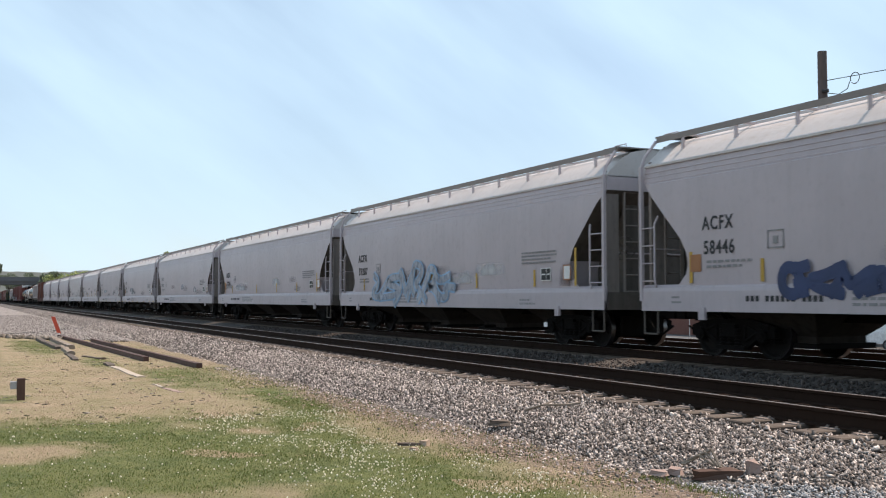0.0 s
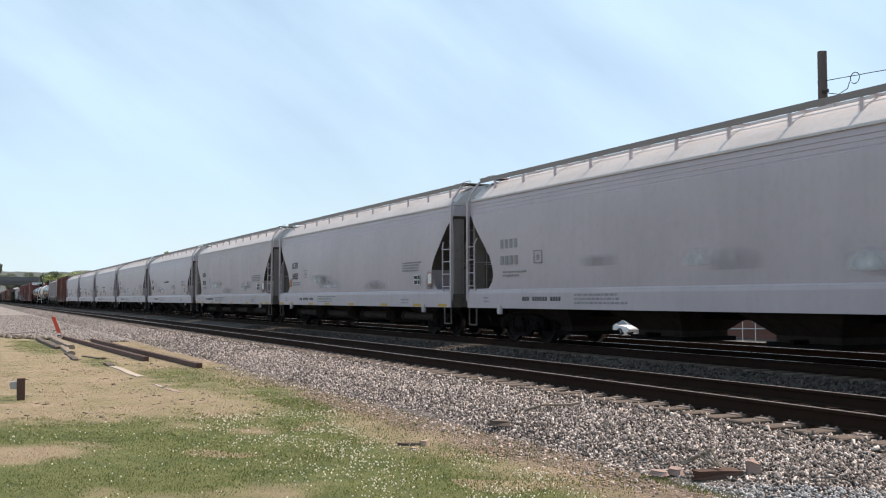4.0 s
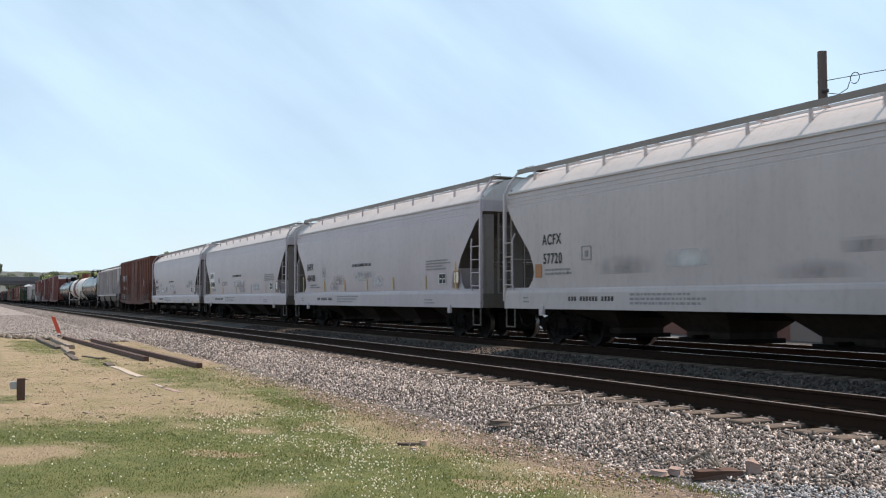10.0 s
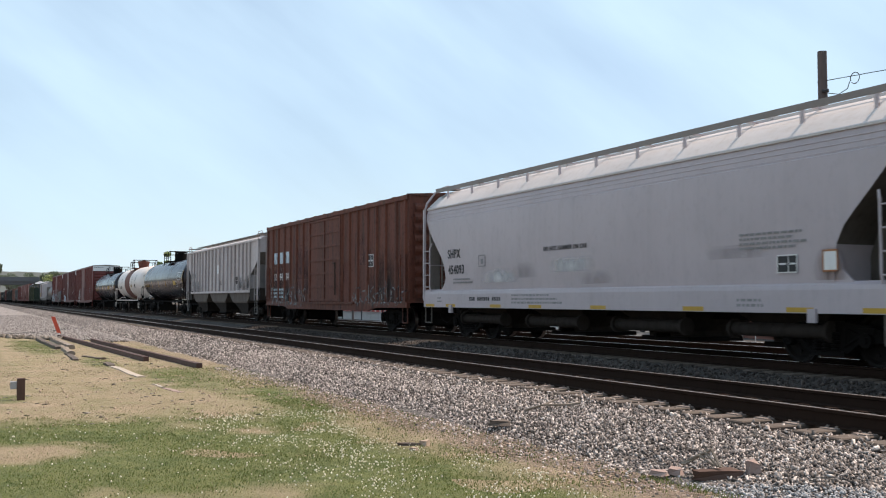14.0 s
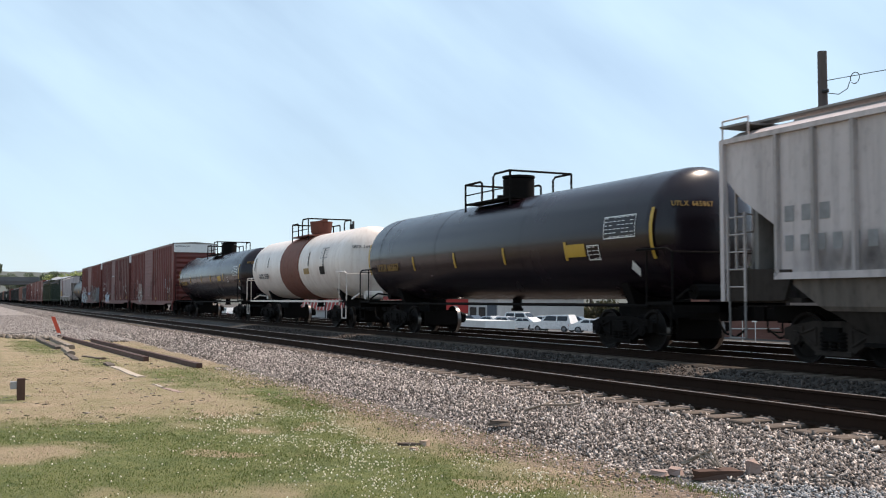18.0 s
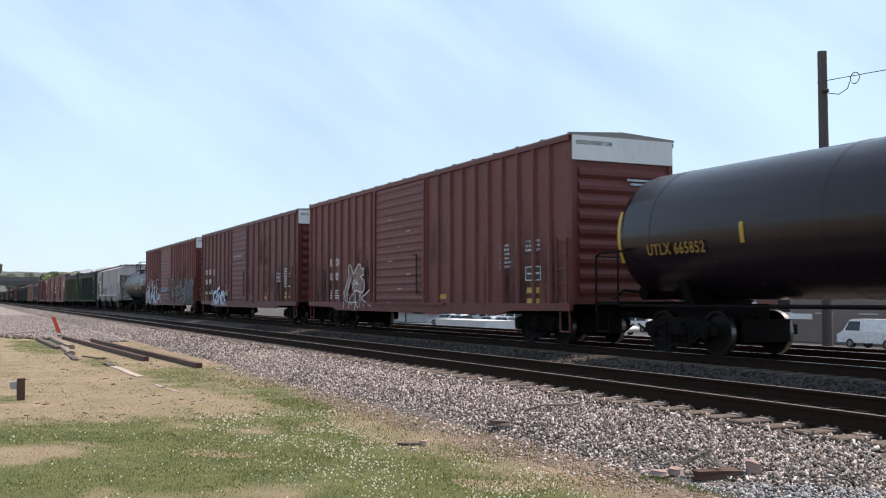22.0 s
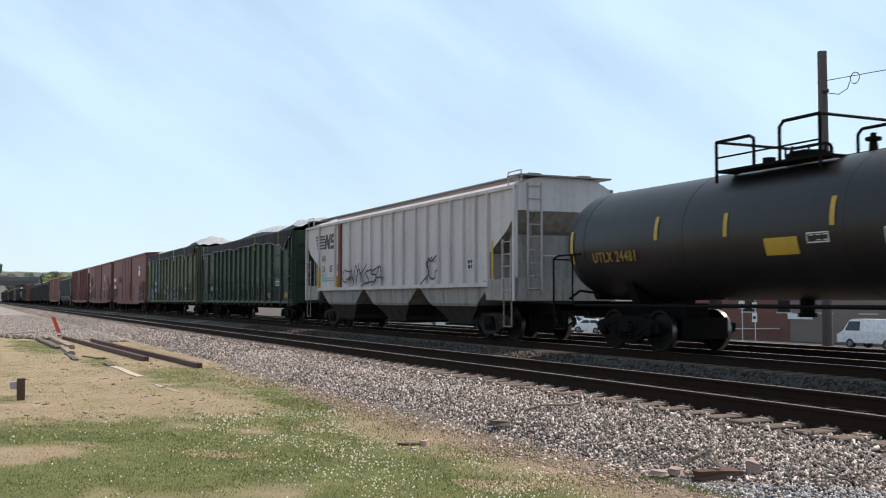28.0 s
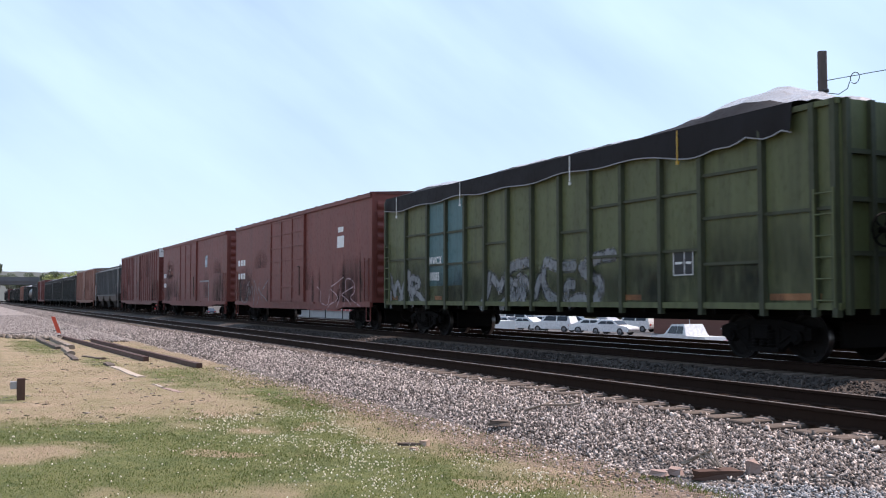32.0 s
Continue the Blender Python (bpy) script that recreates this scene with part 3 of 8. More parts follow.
M_POLE = painted("weathered brown pole", (0.105, 0.082, 0.077), (0.06, 0.045, 0.04), 0.6, 0.85, 0.9)
PX, PY = -21.28, 22.3
t = pole(PX, PY, 8.36, 0.152, False, "tall weathered brown utility pole with a wire")
bm = bmesh.new()
rod(bm, (PX + 0.10, PY - 0.12, 7.16), (PX + 0.26, PY - 0.05, 7.16), 0.06, 8)
part("insulator", bm, M_INK, t)
bm = bmesh.new()
pts = []
for k in range(15):
    a = radians(200 - 340 * k / 14)
    pts.append((PX + 0.95 + 0.16 * math.cos(a), PY + 0.25, 7.42 + 0.16 * math.sin(a)))
pipe(bm, [(PX + 0.2, PY, 7.1), (PX + 0.5, PY + 0.1, 7.02), (PX + 0.72, PY + 0.2, 7.15), (PX + 0.8, PY + 0.22, 7.36)] + pts, 0.012, 5)
part("wire_coil", bm, M_INK, t)
bm = bmesh.new()
span = [(PX - 0.2 + 30.2 * k / 16, PY + 1.5 * k / 16, 7.50 - 0.5 * (k / 16) - 0.3 * math.sin(math.pi * k / 16)) for k in range(17)]
pipe(bm, span, 0.011, 5)
part("wire", bm, M_INK, t)
t = pole(-109.0, 40.0, 10.2, 0.15, False, "dark utility pole with a transformer")
bm = bmesh.new()
rod(bm, (-108.6, 39.7, 9.0), (-108.6, 39.7, 9.8), 0.28, 10)
part("transformer", bm, M_INK, t)


# ---- road vehicles ----
def road_car(label, paint, kind):
    """kind: sedan, suv, pickup or van; nose towards -x, wheels on z = 0."""
    t = thing({"sedan": "car", "suv": "suv", "pickup": "pickup_truck", "van": "van"}[kind], label, "vehicle")
    if kind == "sedan":
        lower = [(-2.25, 0.30), (-2.3, 0.62), (-2.1, 0.78), (-1.1, 0.92), (1.5, 0.95), (2.2, 0.90), (2.3, 0.62), (2.25, 0.30)]
        cab = [(-1.15, 0.90), (-0.45, 1.38), (0.85, 1.42), (1.75, 0.93)]
    elif kind == "suv":
        lower = [(-2.3, 0.35), (-2.35, 0.75), (-2.2, 0.95), (-1.2, 1.08), (2.2, 1.10), (2.3, 0.8), (2.3, 0.35)]
        cab = [(-1.2, 1.06), (-0.6, 1.72), (1.9, 1.76), (2.2, 1.08)]
    elif kind == "pickup":
        lower = [(-2.65, 0.42), (-2.7, 0.85), (-2.5, 1.02), (-1.3, 1.10), (0.9, 1.12), (0.92, 1.06), (2.65, 1.06), (2.7, 0.75), (2.65, 0.42)]
        cab = [(-1.3, 1.08), (-0.65, 1.74), (0.55, 1.78), (0.88, 1.10)]
    else:
        lower = [(-2.6, 0.40), (-2.65, 0.9), (-2.2, 1.12), (2.55, 1.15), (2.6, 0.40)]
        cab = [(-2.2, 1.10), (-1.65, 1.92), (-1.4, 1.98), (2.5, 1.98), (2.56, 1.13)]
    bm = bmesh.new()
    prism(bm, lower, "y", -0.9, 0.9)
    part("body", bm, paint, t, bevel=0.05)
    bm = bmesh.new()
    a = [bm.verts.new((x, -0.86 + (0.14 if z > 1.3 else 0), z)) for x, z in cab]
    b = [bm.verts.new((x, 0.86 - (0.14 if z > 1.3 else 0), z)) for x, z in cab]
    for i in range(len(cab)):
        j = (i + 1) % len(cab)
        bm.faces.new((a[i], a[j], b[j], b[i]))
    bm.faces.new(a[::-1])
    bm.faces.new(b)
    part("cabin", bm, paint, t, bevel=0.04)
    # window panes just proud of the cabin sides
    xs0, xs1 = cab[1][0], cab[-2][0]
    zb, zt = max(cab[0][1], cab[-1][1]) + 0.08, cab[1][1] - 0.10
    for q in (-1, 1):
        for u0, u1 in ((0.02, 0.47), (0.53, 0.98)) if kind != "van" else ((0.0, 0.22),):
            bm = bmesh.new()
            x0, x1 = xs0 + (xs1 - xs0) * u0, xs0 + (xs1 - xs0) * u1
            v = [bm.verts.new(p) for p in ((x0 - (0.3 if u0 < 0.1 else 0), q * 0.875, zb), (x1 + (0.3 if u1 > 0.9 and kind == "sedan" else 0), q * 0.875, zb), (x1, q * 0.76, zt), (x0, q * 0.76, zt))]
            w = [bm.verts.new((p.co.x, p.co.y - q * 0.03, p.co.z)) for p in v]
            for i in range(4):
                bm.faces.new((v[i], v[(i + 1) % 4], w[(i + 1) % 4], w[i]))
            bm.faces.new(v)
            bm.faces.new(w[::-1])
            part("side_window", bm, M_GLASS, t)
    bm = bmesh.new()
    (xa, za), (xb, zb2) = cab[0], cab[1]
    dx, dz = xb - xa, zb2 - za
    v = [bm.verts.new((xa + dx * k - 0.02, y, za + dz * k + 0.02)) for k, y in ((0.12, -0.78), (0.12, 0.78), (0.88, 0.70), (0.88, -0.70))]
    bm.faces.new(v)
    part("windscreen", bm, M_GLASS, t)
    wb = 1.35 if kind == "sedan" else 1.5
    bmw = bmesh.new()
    rod(bmw, (0, -0.11, 0), (0, 0.11, 0), 0.33, 18)
    tyre = mesh("tyre", bmw, M_INK, False, 0.03)
    bmw = bmesh.new()
    rod(bmw, (0, -0.125, 0), (0, 0.125, 0), 0.19, 12)
    rim = mesh("rim", bmw, M_SILVERG)
    for x in (-wb, wb):
        for q in (-1, 1):
            w = share("wheel", tyre, t, pose(x, q * 0.80, 0.33))
            share("rim", rim, w)
    for q in (-1, 1):
        bm = bmesh.new()
        box(bm, lower[1][0] - 0.01, lower[1][0] + 0.12, q * 0.55 - 0.16, q * 0.55 + 0.16, lower[1][1] - 0.16, lower[1][1] - 0.02)
        part("headlight", bm, M_WHITE, t)
        bm = bmesh.new()
        xr = max(p[0] for p in lower)
        box(bm, xr - 0.1, xr + 0.01, q * 0.65 - 0.14, q * 0.65 + 0.14, 0.66, 0.84)
        part("tail_light", bm, M_STRIPE_RED, t)
    for x, name in ((min(p[0] for p in lower), "front_bumper"), (max(p[0] for p in lower), "rear_bumper")):
        bm = bmesh.new()
        box(bm, x - 0.06, x + 0.06, -0.88, 0.88, 0.36, 0.52)
        part(name, bm, M_INKGREY, t, bevel=0.02)
    return t


def gloss(name, col):
    m = plain(name, col, 0.22)
    return m


M_CARW, M_CARS, M_CARR, M_CARD = gloss("white car paint", (0.78, 0.78, 0.77)), gloss("silver car paint", (0.45, 0.46, 0.48)), gloss("red car paint", (0.42, 0.03, 0.03)), gloss("dark blue car paint", (0.03, 0.04, 0.06))
white_car, silver_car, white_suv, dark_car = road_car("white saloon car in the car park", M_CARW, "sedan"), road_car("silver saloon car in the car park", M_CARS, "sedan"), road_car("white suv in the car park", M_CARW, "suv"), road_car("dark saloon car in the car park", M_CARD, "sedan")
spots = [(silver_car, -96.5, 53.5), (white_car, -92.0, 53.2), (white_suv, -86.5, 53.4), (white_car, -82.0, 55.0), (silver_car, -101.5, 54.0), (dark_car, -106.0, 53.6), (white_car, -99.0, 60.0), (dark_car, -93.5, 60.0), (silver_car, -88.0, 60.5), (white_suv, -104.5, 60.0), (white_car, -112.0, 55.0), (silver_car, -117.5, 56.0), (white_car, -77.5, 54.2), (white_suv, -83.5, 61.0), (silver_car, -110.0, 62.0)]
seen = set()
for k, (src, x, y) in enumerate(spots):
    m = pose(x, y, LOW + 0.035, 0, 0, (12 if k % 3 else -160) + 9 * (k % 4))
    if src.name in seen:
        copy_thing(src, m)
    else:
        seen.add(src.name)
        src.matrix_basis = m
van = road_car("white van parked across the street", M_CARW, "van")
van.matrix_basis = pose(-47.8, 54.6, LOW + 0.035)
MOVERS = []
for paint, kind, label, y, x0, t0, v in ((M_CARR, "pickup", "red pickup truck driving along the street", 45.0, -44.0, 20.3, -19.8), (M_CARW, "pickup", "white pickup truck driving along the street", 40.5, -43.5, 31.2, -8.0), (M_CARW, "suv", "white suv driving along the street", 44.0, -43.0, 5.9, -12.0), (M_CARD, "sedan", "dark saloon car driving along the street", 45.5, -42.0, 21.4, -16.0)):
    MOVERS.append((road_car(label, paint, kind), y, x0, t0, v))
# ---- railway cars: local x along the car, -y towards the near side, z = 0 at the rail tops ----
def wheelset_mesh():
    bm = bmesh.new()
    rod(bm, (0, -0.72, 0), (0, 0.72, 0), 0.085, 10)
    for sgn in (-1, 1):
        y = sgn * 0.755
        prof = [(0.10, -0.09), (0.16, -0.07), (0.36, -0.035), (0.40, -0.065), (0.457, -0.065), (0.457, 0.055), (0.40, 0.055), (0.36, 0.0), (0.16, 0.03), (0.10, 0.06)]
        n = 28
        rings = [[(r * math.cos(2 * math.pi * k / n), y + sgn * d, r * math.sin(2 * math.pi * k / n)) for k in range(n)] for r, d in prof]
        loft(bm, rings, False)
        rod(bm, (0, y, 0), (0, y + sgn * 0.20, 0), 0.10, 12)
        # lightening holes stand proud as dark bosses, so that the turning shows
        for k in range(3):
            a = 2 * math.pi * k / 3
            rod(bm, (0.26 * math.cos(a), y + sgn * 0.01, 0.26 * math.sin(a)), (0.26 * math.cos(a), y + sgn * 0.05, 0.26 * math.sin(a)), 0.035, 6)
    me = mesh("wheelset", bm, [M_WHEEL, M_TREAD], True)
    for p in me.polygons:
        c = p.center
        if abs(math.hypot(c.x, c.z) - 0.457) < 0.012 and abs(abs(c.y) - 0.755) < 0.06 and abs(p.normal.y) < 0.4:
            p.material_index = 1
    return me


def side_frame_mesh():
    bm = bmesh.new()
    outer = [(-1.16, 0.62), (-1.16, 0.42), (-0.98, 0.40), (-0.70, 0.40), (-0.36, 0.17), (0.36, 0.17), (0.70, 0.40), (0.98, 0.40), (1.16, 0.42), (1.16, 0.62), (0.95, 0.68), (0.45, 0.76), (-0.45, 0.76), (-0.95, 0.68)]
    prism(bm, [(x, z) for x, z in outer], "y", -0.06, 0.06)
    # openings read as raised rims round dark recesses
    for s in (-1, 1):
        tri = [(s * 0.40, 0.34), (s * 0.74, 0.53), (s * 0.40, 0.64)]
        for a, b in zip(tri, tri[1:] + tri[:1]):
            rod(bm, (a[0], -0.07, a[1]), (b[0], -0.07, b[1]), 0.028, 5)
        rod(bm, (s * 0.86, -0.13, 0.457), (s * 0.86, 0.02, 0.457), 0.13, 12)
        rod(bm, (s * 0.86, -0.155, 0.457), (s * 0.86, -0.13, 0.457), 0.07, 8)
        box(bm, s * 0.86 - 0.17, s * 0.86 + 0.17, -0.09, 0.08, 0.56, 0.66)
    box(bm, -0.40, 0.40, -0.10, 0.08, 0.17, 0.25)
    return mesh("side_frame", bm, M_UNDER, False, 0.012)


def spring_mesh():
    bm = bmesh.new()
    n = 10
    loft(bm, [[(r * math.cos(2 * math.pi * i / n), r * math.sin(2 * math.pi * i / n), z) for i in range(n)] for k in range(5) for r, z in ((0.06, 0.26 + 0.066 * k), (0.088, 0.275 + 0.066 * k), (0.088, 0.30 + 0.066 * k), (0.06, 0.315 + 0.066 * k))])
    return mesh("spring", bm, M_UNDER)


def bolster_mesh():
    bm = bmesh.new()
    box(bm, -0.18, 0.18, -1.15, 1.15, 0.42, 0.66)
    rod(bm, (0, 0, 0.6), (0, 0, 0.82), 0.22, 12)
    for s in (-1, 1):
        box(bm, s * 0.36 - 0.05, s * 0.36 + 0.05, -0.8, 0.8, 0.30, 0.42)
    return mesh("truck", bm, M_UNDER, False, 0.01)


def coupler_mesh():
    bm = bmesh.new()
    box(bm, -0.12, 0.50, -0.10, 0.10, 0.74, 0.96)
    box(bm, 0.45, 0.74, -0.17, 0.15, 0.70, 1.0)
    box(bm, -0.25, 0.02, -0.22, 0.22, 0.68, 1.02)
    pipe(bm, [(0.05, -0.35, 0.72), (0.25, -0.36, 0.45), (0.50, -0.30, 0.36), (0.74, -0.2, 0.55)], 0.025)
    return mesh("coupler", bm, M_UNDER, False, 0.015)


def rigging_mesh():
    """Brake beams, rods and hoses packed over and between the axles."""
    bm = bmesh.new()
    for s in (-1, 1):
        box(bm, s * 0.60 - 0.05, s * 0.60 + 0.05, -0.66, 0.66, 0.22, 0.72)
        box(bm, s * 1.40 - 0.04, s * 1.40 + 0.04, -0.60, 0.60, 0.28, 0.74)
    box(bm, -1.3, 1.3, -0.10, 0.10, 0.62, 0.80)
    box(bm, -0.55, 0.55, -0.62, -0.54, 0.30, 0.80)
    return mesh("brake_rigging", bm, M_UNDER)


ME_RIG = rigging_mesh()
ME_WHEELS, ME_FRAME, ME_SPRING, ME_BOLSTER, ME_COUPLER = wheelset_mesh(), side_frame_mesh(), spring_mesh(), bolster_mesh(), coupler_mesh()
FRAME_DUSTY = ME_FRAME.copy()
FRAME_DUSTY.materials[0] = M_DIRTY
WHEELSETS = {-1: [], 1: []}


def running_gear(car, half, inset, dusty=False, reach=0.66):
    for s in (-1, 1):
        tr = share("truck", ME_BOLSTER, car, pose(s * (half - inset), 0, 0))
        for q in (-1, 1):
            share("side_frame", FRAME_DUSTY if dusty else ME_FRAME, tr, pose(0, q * 1.01, 0, 0, 0, 0 if q < 0 else 180))
            for dx in (-0.2, 0.0, 0.2):
                share("spring", ME_SPRING, tr, pose(dx, q * 1.07, 0))
            share("wheelset", ME_WHEELS, tr, pose(q * 0.86, 0, 0.457))
        share("brake_rigging", ME_RIG, tr)
        share("coupler", ME_COUPLER, car, pose(s * (half - 0.06), 0, 0, 0, 0, 0 if s > 0 else 180))


def ladder(car, x, y, z0, z1, width, rungs, material, name="ladder", axis="x", r=0.016, low=None):
    bm = bmesh.new()
    d = Vector((width / 2, 0, 0)) if axis == "x" else Vector((0, width / 2, 0))
    c = Vector((x, y, 0))
    for q in (-1, 1):
        p = c + d * q
        box(bm, p.x - 0.022, p.x + 0.022, p.y - 0.022, p.y + 0.022, z0 if low is None else low, z1)
    for k in range(rungs):
        z = z0 + 0.12 + (z1 - z0 - 0.2) * k / max(1, rungs - 1)
        rod(bm, c - d + Vector((0, 0, z)), c + d + Vector((0, 0, z)), r, 5)
    return part(name, bm, material, car)


def grab(car, pts, material, r=0.018, name="grab_iron"):
    bm = bmesh.new()
    pipe(bm, pts, r, 5)
    return part(name, bm, material, car)


def brake_wheel(car, x, y, z, material):
    bm = bmesh.new()
    n = 14
    pts = [(x, y + 0.28 * math.cos(2 * math.pi * k / n), z + 0.28 * math.sin(2 * math.pi * k / n)) for k in range(n + 1)]
    pipe(bm, pts, 0.02, 5)
    for k in range(5):
        a = 2 * math.pi * k / 5
        rod(bm, (x, y, z), (x, y + 0.28 * math.cos(a), z + 0.28 * math.sin(a)), 0.014, 4)
    rod(bm, (x - 0.12, y, z), (x + 0.12, y, z), 0.05, 8)
    return part("brake_wheel", bm, material, car)


HOP_PROFILE = [(1.535, 1.36), (1.558, 1.7), (1.575, 2.2), (1.585, 2.8), (1.58, 3.3), (1.565, 3.55), (1.515, 3.57), (1.495, 3.78), (1.46, 3.95), (1.30, 4.16), (1.10, 4.34), (0.80, 4.52), (0.40, 4.60)]


def hop_y(z):
    for (ya, za), (yb, zb) in zip(HOP_PROFILE, HOP_PROFILE[1:]):
        if za <= z <= zb:
            return ya + (yb - ya) * (z - za) / max(1e-6, zb - za)
    return HOP_PROFILE[0][0]


def center_flow(label, body_len, mark, paint=None, bays=4, roof=None):
    """A smooth-sided covered hopper with bulged sides, sloped ends and a roof walk on posts."""
    paint = paint or M_HOP
    h = body_len / 2
    car = thing("covered_hopper", label, "freight car", "train cars")
    bm = bmesh.new()
    # how low the shell reaches at each station from the car's end inwards
    low = [(0.0, 3.62), (0.35, 3.28), (0.7, 2.92), (1.05, 2.58), (1.28, 2.34), (1.44, 2.05), (1.50, 1.75), (1.52, 1.36)]
    st = [(-h + d, z) for d, z in low] + [(h - d, z) for d, z in reversed(low)]
    rings, tops = [], []
    for x, zl in st:
        side = []
        for y, z in HOP_PROFILE[:9]:
            z2 = max(z, zl)
            side.append((x, -hop_y(z2) if z2 != z else -y, z2))
        rings.append(side + [(a, -b, c) for a, b, c in reversed(side)])
    loft(bm, rings)
    ob = part("body", bm, [paint, M_HOPEND_SHADE], car, "", True)
    # downward faces of the sloped ends take the paint darkened for shade
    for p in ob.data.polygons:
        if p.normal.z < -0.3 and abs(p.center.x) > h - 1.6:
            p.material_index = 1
    bm = bmesh.new()
    for x in (-h, h):
        top = [(x, -1.50, 3.93), (x, -1.50, 3.97)] + [(x, -y, z) for y, z in HOP_PROFILE[9:]]
        tops.append(top + [(a, -b, c) for a, b, c in reversed(top)])
    loft(bm, tops)
    part("roof", bm, roof or M_HOPROOF, car, "dusty pale curved roof, colour lifted for sun", True)
    # pressed beads along the top of the side
    for s in (-1, 1):
        for z, y in ((3.60, 1.508), (3.70, 1.500), (3.80, 1.492)):
            bm = bmesh.new()
            prism(bm, [(s * (y - 0.02), z - 0.012), (s * (y + 0.010), z), (s * (y + 0.010), z + 0.016), (s * (y - 0.02), z + 0.03)], "x", -h + 0.02, h - 0.02)
            part("side_bead", bm, paint, car)
    # side sills
    for s in (-1, 1):
        bm = bmesh.new()
        prism(bm, [(s * 1.50, 1.44), (s * 1.585, 1.38), (s * 1.60, 1.30), (s * 1.60, 0.90), (s * 1.52, 0.90), (s * 1.50, 1.0)], "x", -h, h)
        part("side_sill", bm, paint, car, "pale grey steel side sill")
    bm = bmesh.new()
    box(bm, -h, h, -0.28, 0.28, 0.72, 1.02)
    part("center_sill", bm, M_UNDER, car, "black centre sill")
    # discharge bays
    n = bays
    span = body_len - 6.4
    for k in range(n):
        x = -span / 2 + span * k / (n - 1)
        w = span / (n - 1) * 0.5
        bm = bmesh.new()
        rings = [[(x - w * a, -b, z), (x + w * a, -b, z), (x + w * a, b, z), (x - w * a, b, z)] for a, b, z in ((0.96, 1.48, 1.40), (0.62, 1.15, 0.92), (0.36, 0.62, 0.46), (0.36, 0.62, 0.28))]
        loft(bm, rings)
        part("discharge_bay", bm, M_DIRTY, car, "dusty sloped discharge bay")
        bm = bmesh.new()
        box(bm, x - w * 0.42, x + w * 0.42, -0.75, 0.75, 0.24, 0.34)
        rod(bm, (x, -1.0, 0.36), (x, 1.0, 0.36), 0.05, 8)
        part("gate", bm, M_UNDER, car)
        if "amber" in label or "rust" in label:
            bm = bmesh.new()
            rod(bm, (x - w * 0.62, -1.12, 0.58), (x + w * 0.62, -1.12, 0.58), 0.13, 12)
            for d in (-0.62, 0.62):
                rod(bm, (x + w * d - 0.04, -1.12, 0.58), (x + w * d + 0.04, -1.12, 0.58), 0.19, 12)
            part("outlet_pipe", bm, M_DIRTY, car, "dusty round outlet pipe", True)
    for s in (-1, 1):
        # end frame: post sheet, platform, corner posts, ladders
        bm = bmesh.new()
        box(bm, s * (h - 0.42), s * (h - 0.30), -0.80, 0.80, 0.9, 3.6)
        part("end_sheet", bm, M_HOPEND_SHADE, car, "grimy grey end sheet, colour darkened for shade")
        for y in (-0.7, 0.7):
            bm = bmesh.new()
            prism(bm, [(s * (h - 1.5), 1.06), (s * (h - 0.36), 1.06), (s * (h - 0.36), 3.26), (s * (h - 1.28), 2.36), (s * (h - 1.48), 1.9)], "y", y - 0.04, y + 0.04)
            part("end_web", bm, M_HOPEND_SHADE, car)
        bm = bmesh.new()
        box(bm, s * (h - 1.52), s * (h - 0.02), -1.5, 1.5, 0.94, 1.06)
        part("end_floor", bm, M_HOPEND_SHADE, car)
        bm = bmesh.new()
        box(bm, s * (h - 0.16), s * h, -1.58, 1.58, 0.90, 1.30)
        part("end_sill", bm, M_HOPEND_SHADE, car)
        for q in (-1, 1):
            bm = bmesh.new()
            box(bm, s * h - 0.042, s * h + 0.042, q * 1.585 - 0.035, q * 1.585 + 0.035, 1.1, 3.95)
            pipe(bm, [(s * h, q * 1.585, 3.9), (s * (h - 0.02), q * 1.50, 4.16), (s * (h - 0.05), q * 1.22, 4.52)], 0.034, 6)
            part("corner_post", bm, paint, car)
            # side ladder: one free stile, its rungs tied to the corner post
            bm = bmesh.new()
            pipe(bm, [(s * (h - 0.50), q * 1.60, 1.38), (s * (h - 0.50), q * 1.63, 1.55), (s * (h - 0.50), q * 1.63, 2.70), (s * (h - 0.56), q * 1.58, 2.86)], 0.024, 6)
            for k in range(4):
                rod(bm, (s * (h - 0.50), q * 1.625, 1.52 + 0.37 * k), (s * h, q * 1.60, 1.52 + 0.37 * k), 0.016, 5)
            part("ladder", bm, paint, car)
            # column beside the corner and the gusset in the foot of the opening
            bm = bmesh.new()
            box(bm, s * (h - 0.16), s * (h - 0.08), q * 1.12, q * 1.45, 1.3, 4.05)
            part("end_column", bm, M_ENDPALE, car, "weathered pale end column")
            bm = bmesh.new()
            prism(bm, [(s * (h - 1.56), 1.34), (s * (h - 0.92), 1.34), (s * (h - 1.16), 1.45), (s * (h - 1.36), 1.63), (s * (h - 1.48), 1.95), (s * (h - 1.56), 2.0)], "y", q * 1.48, q * 1.525)
            part("corner_gusset", bm, paint, car)
            bm = bmesh.new()
            pipe(bm, [(s * (h - 0.50), q * 1.56, 0.92), (s * (h - 0.50), q * 1.56, 0.42), (s * (h - 0.05), q * 1.56, 0.42), (s * (h - 0.05), q * 1.56, 0.92)], 0.022, 5)
            part("stirrup_step", bm, M_HOPEND_SHADE, car)
        ladder(car, s * (h - 0.05), -0.78, 1.2, 4.42, 0.42, 9, M_ENDPALE, axis="y")
        grab(car, [(s * (h - 0.2), -1.5, 2.2), (s * (h - 0.2), 0.9, 2.2)], paint)
        # crossover platform at roof level
        bm = bmesh.new()
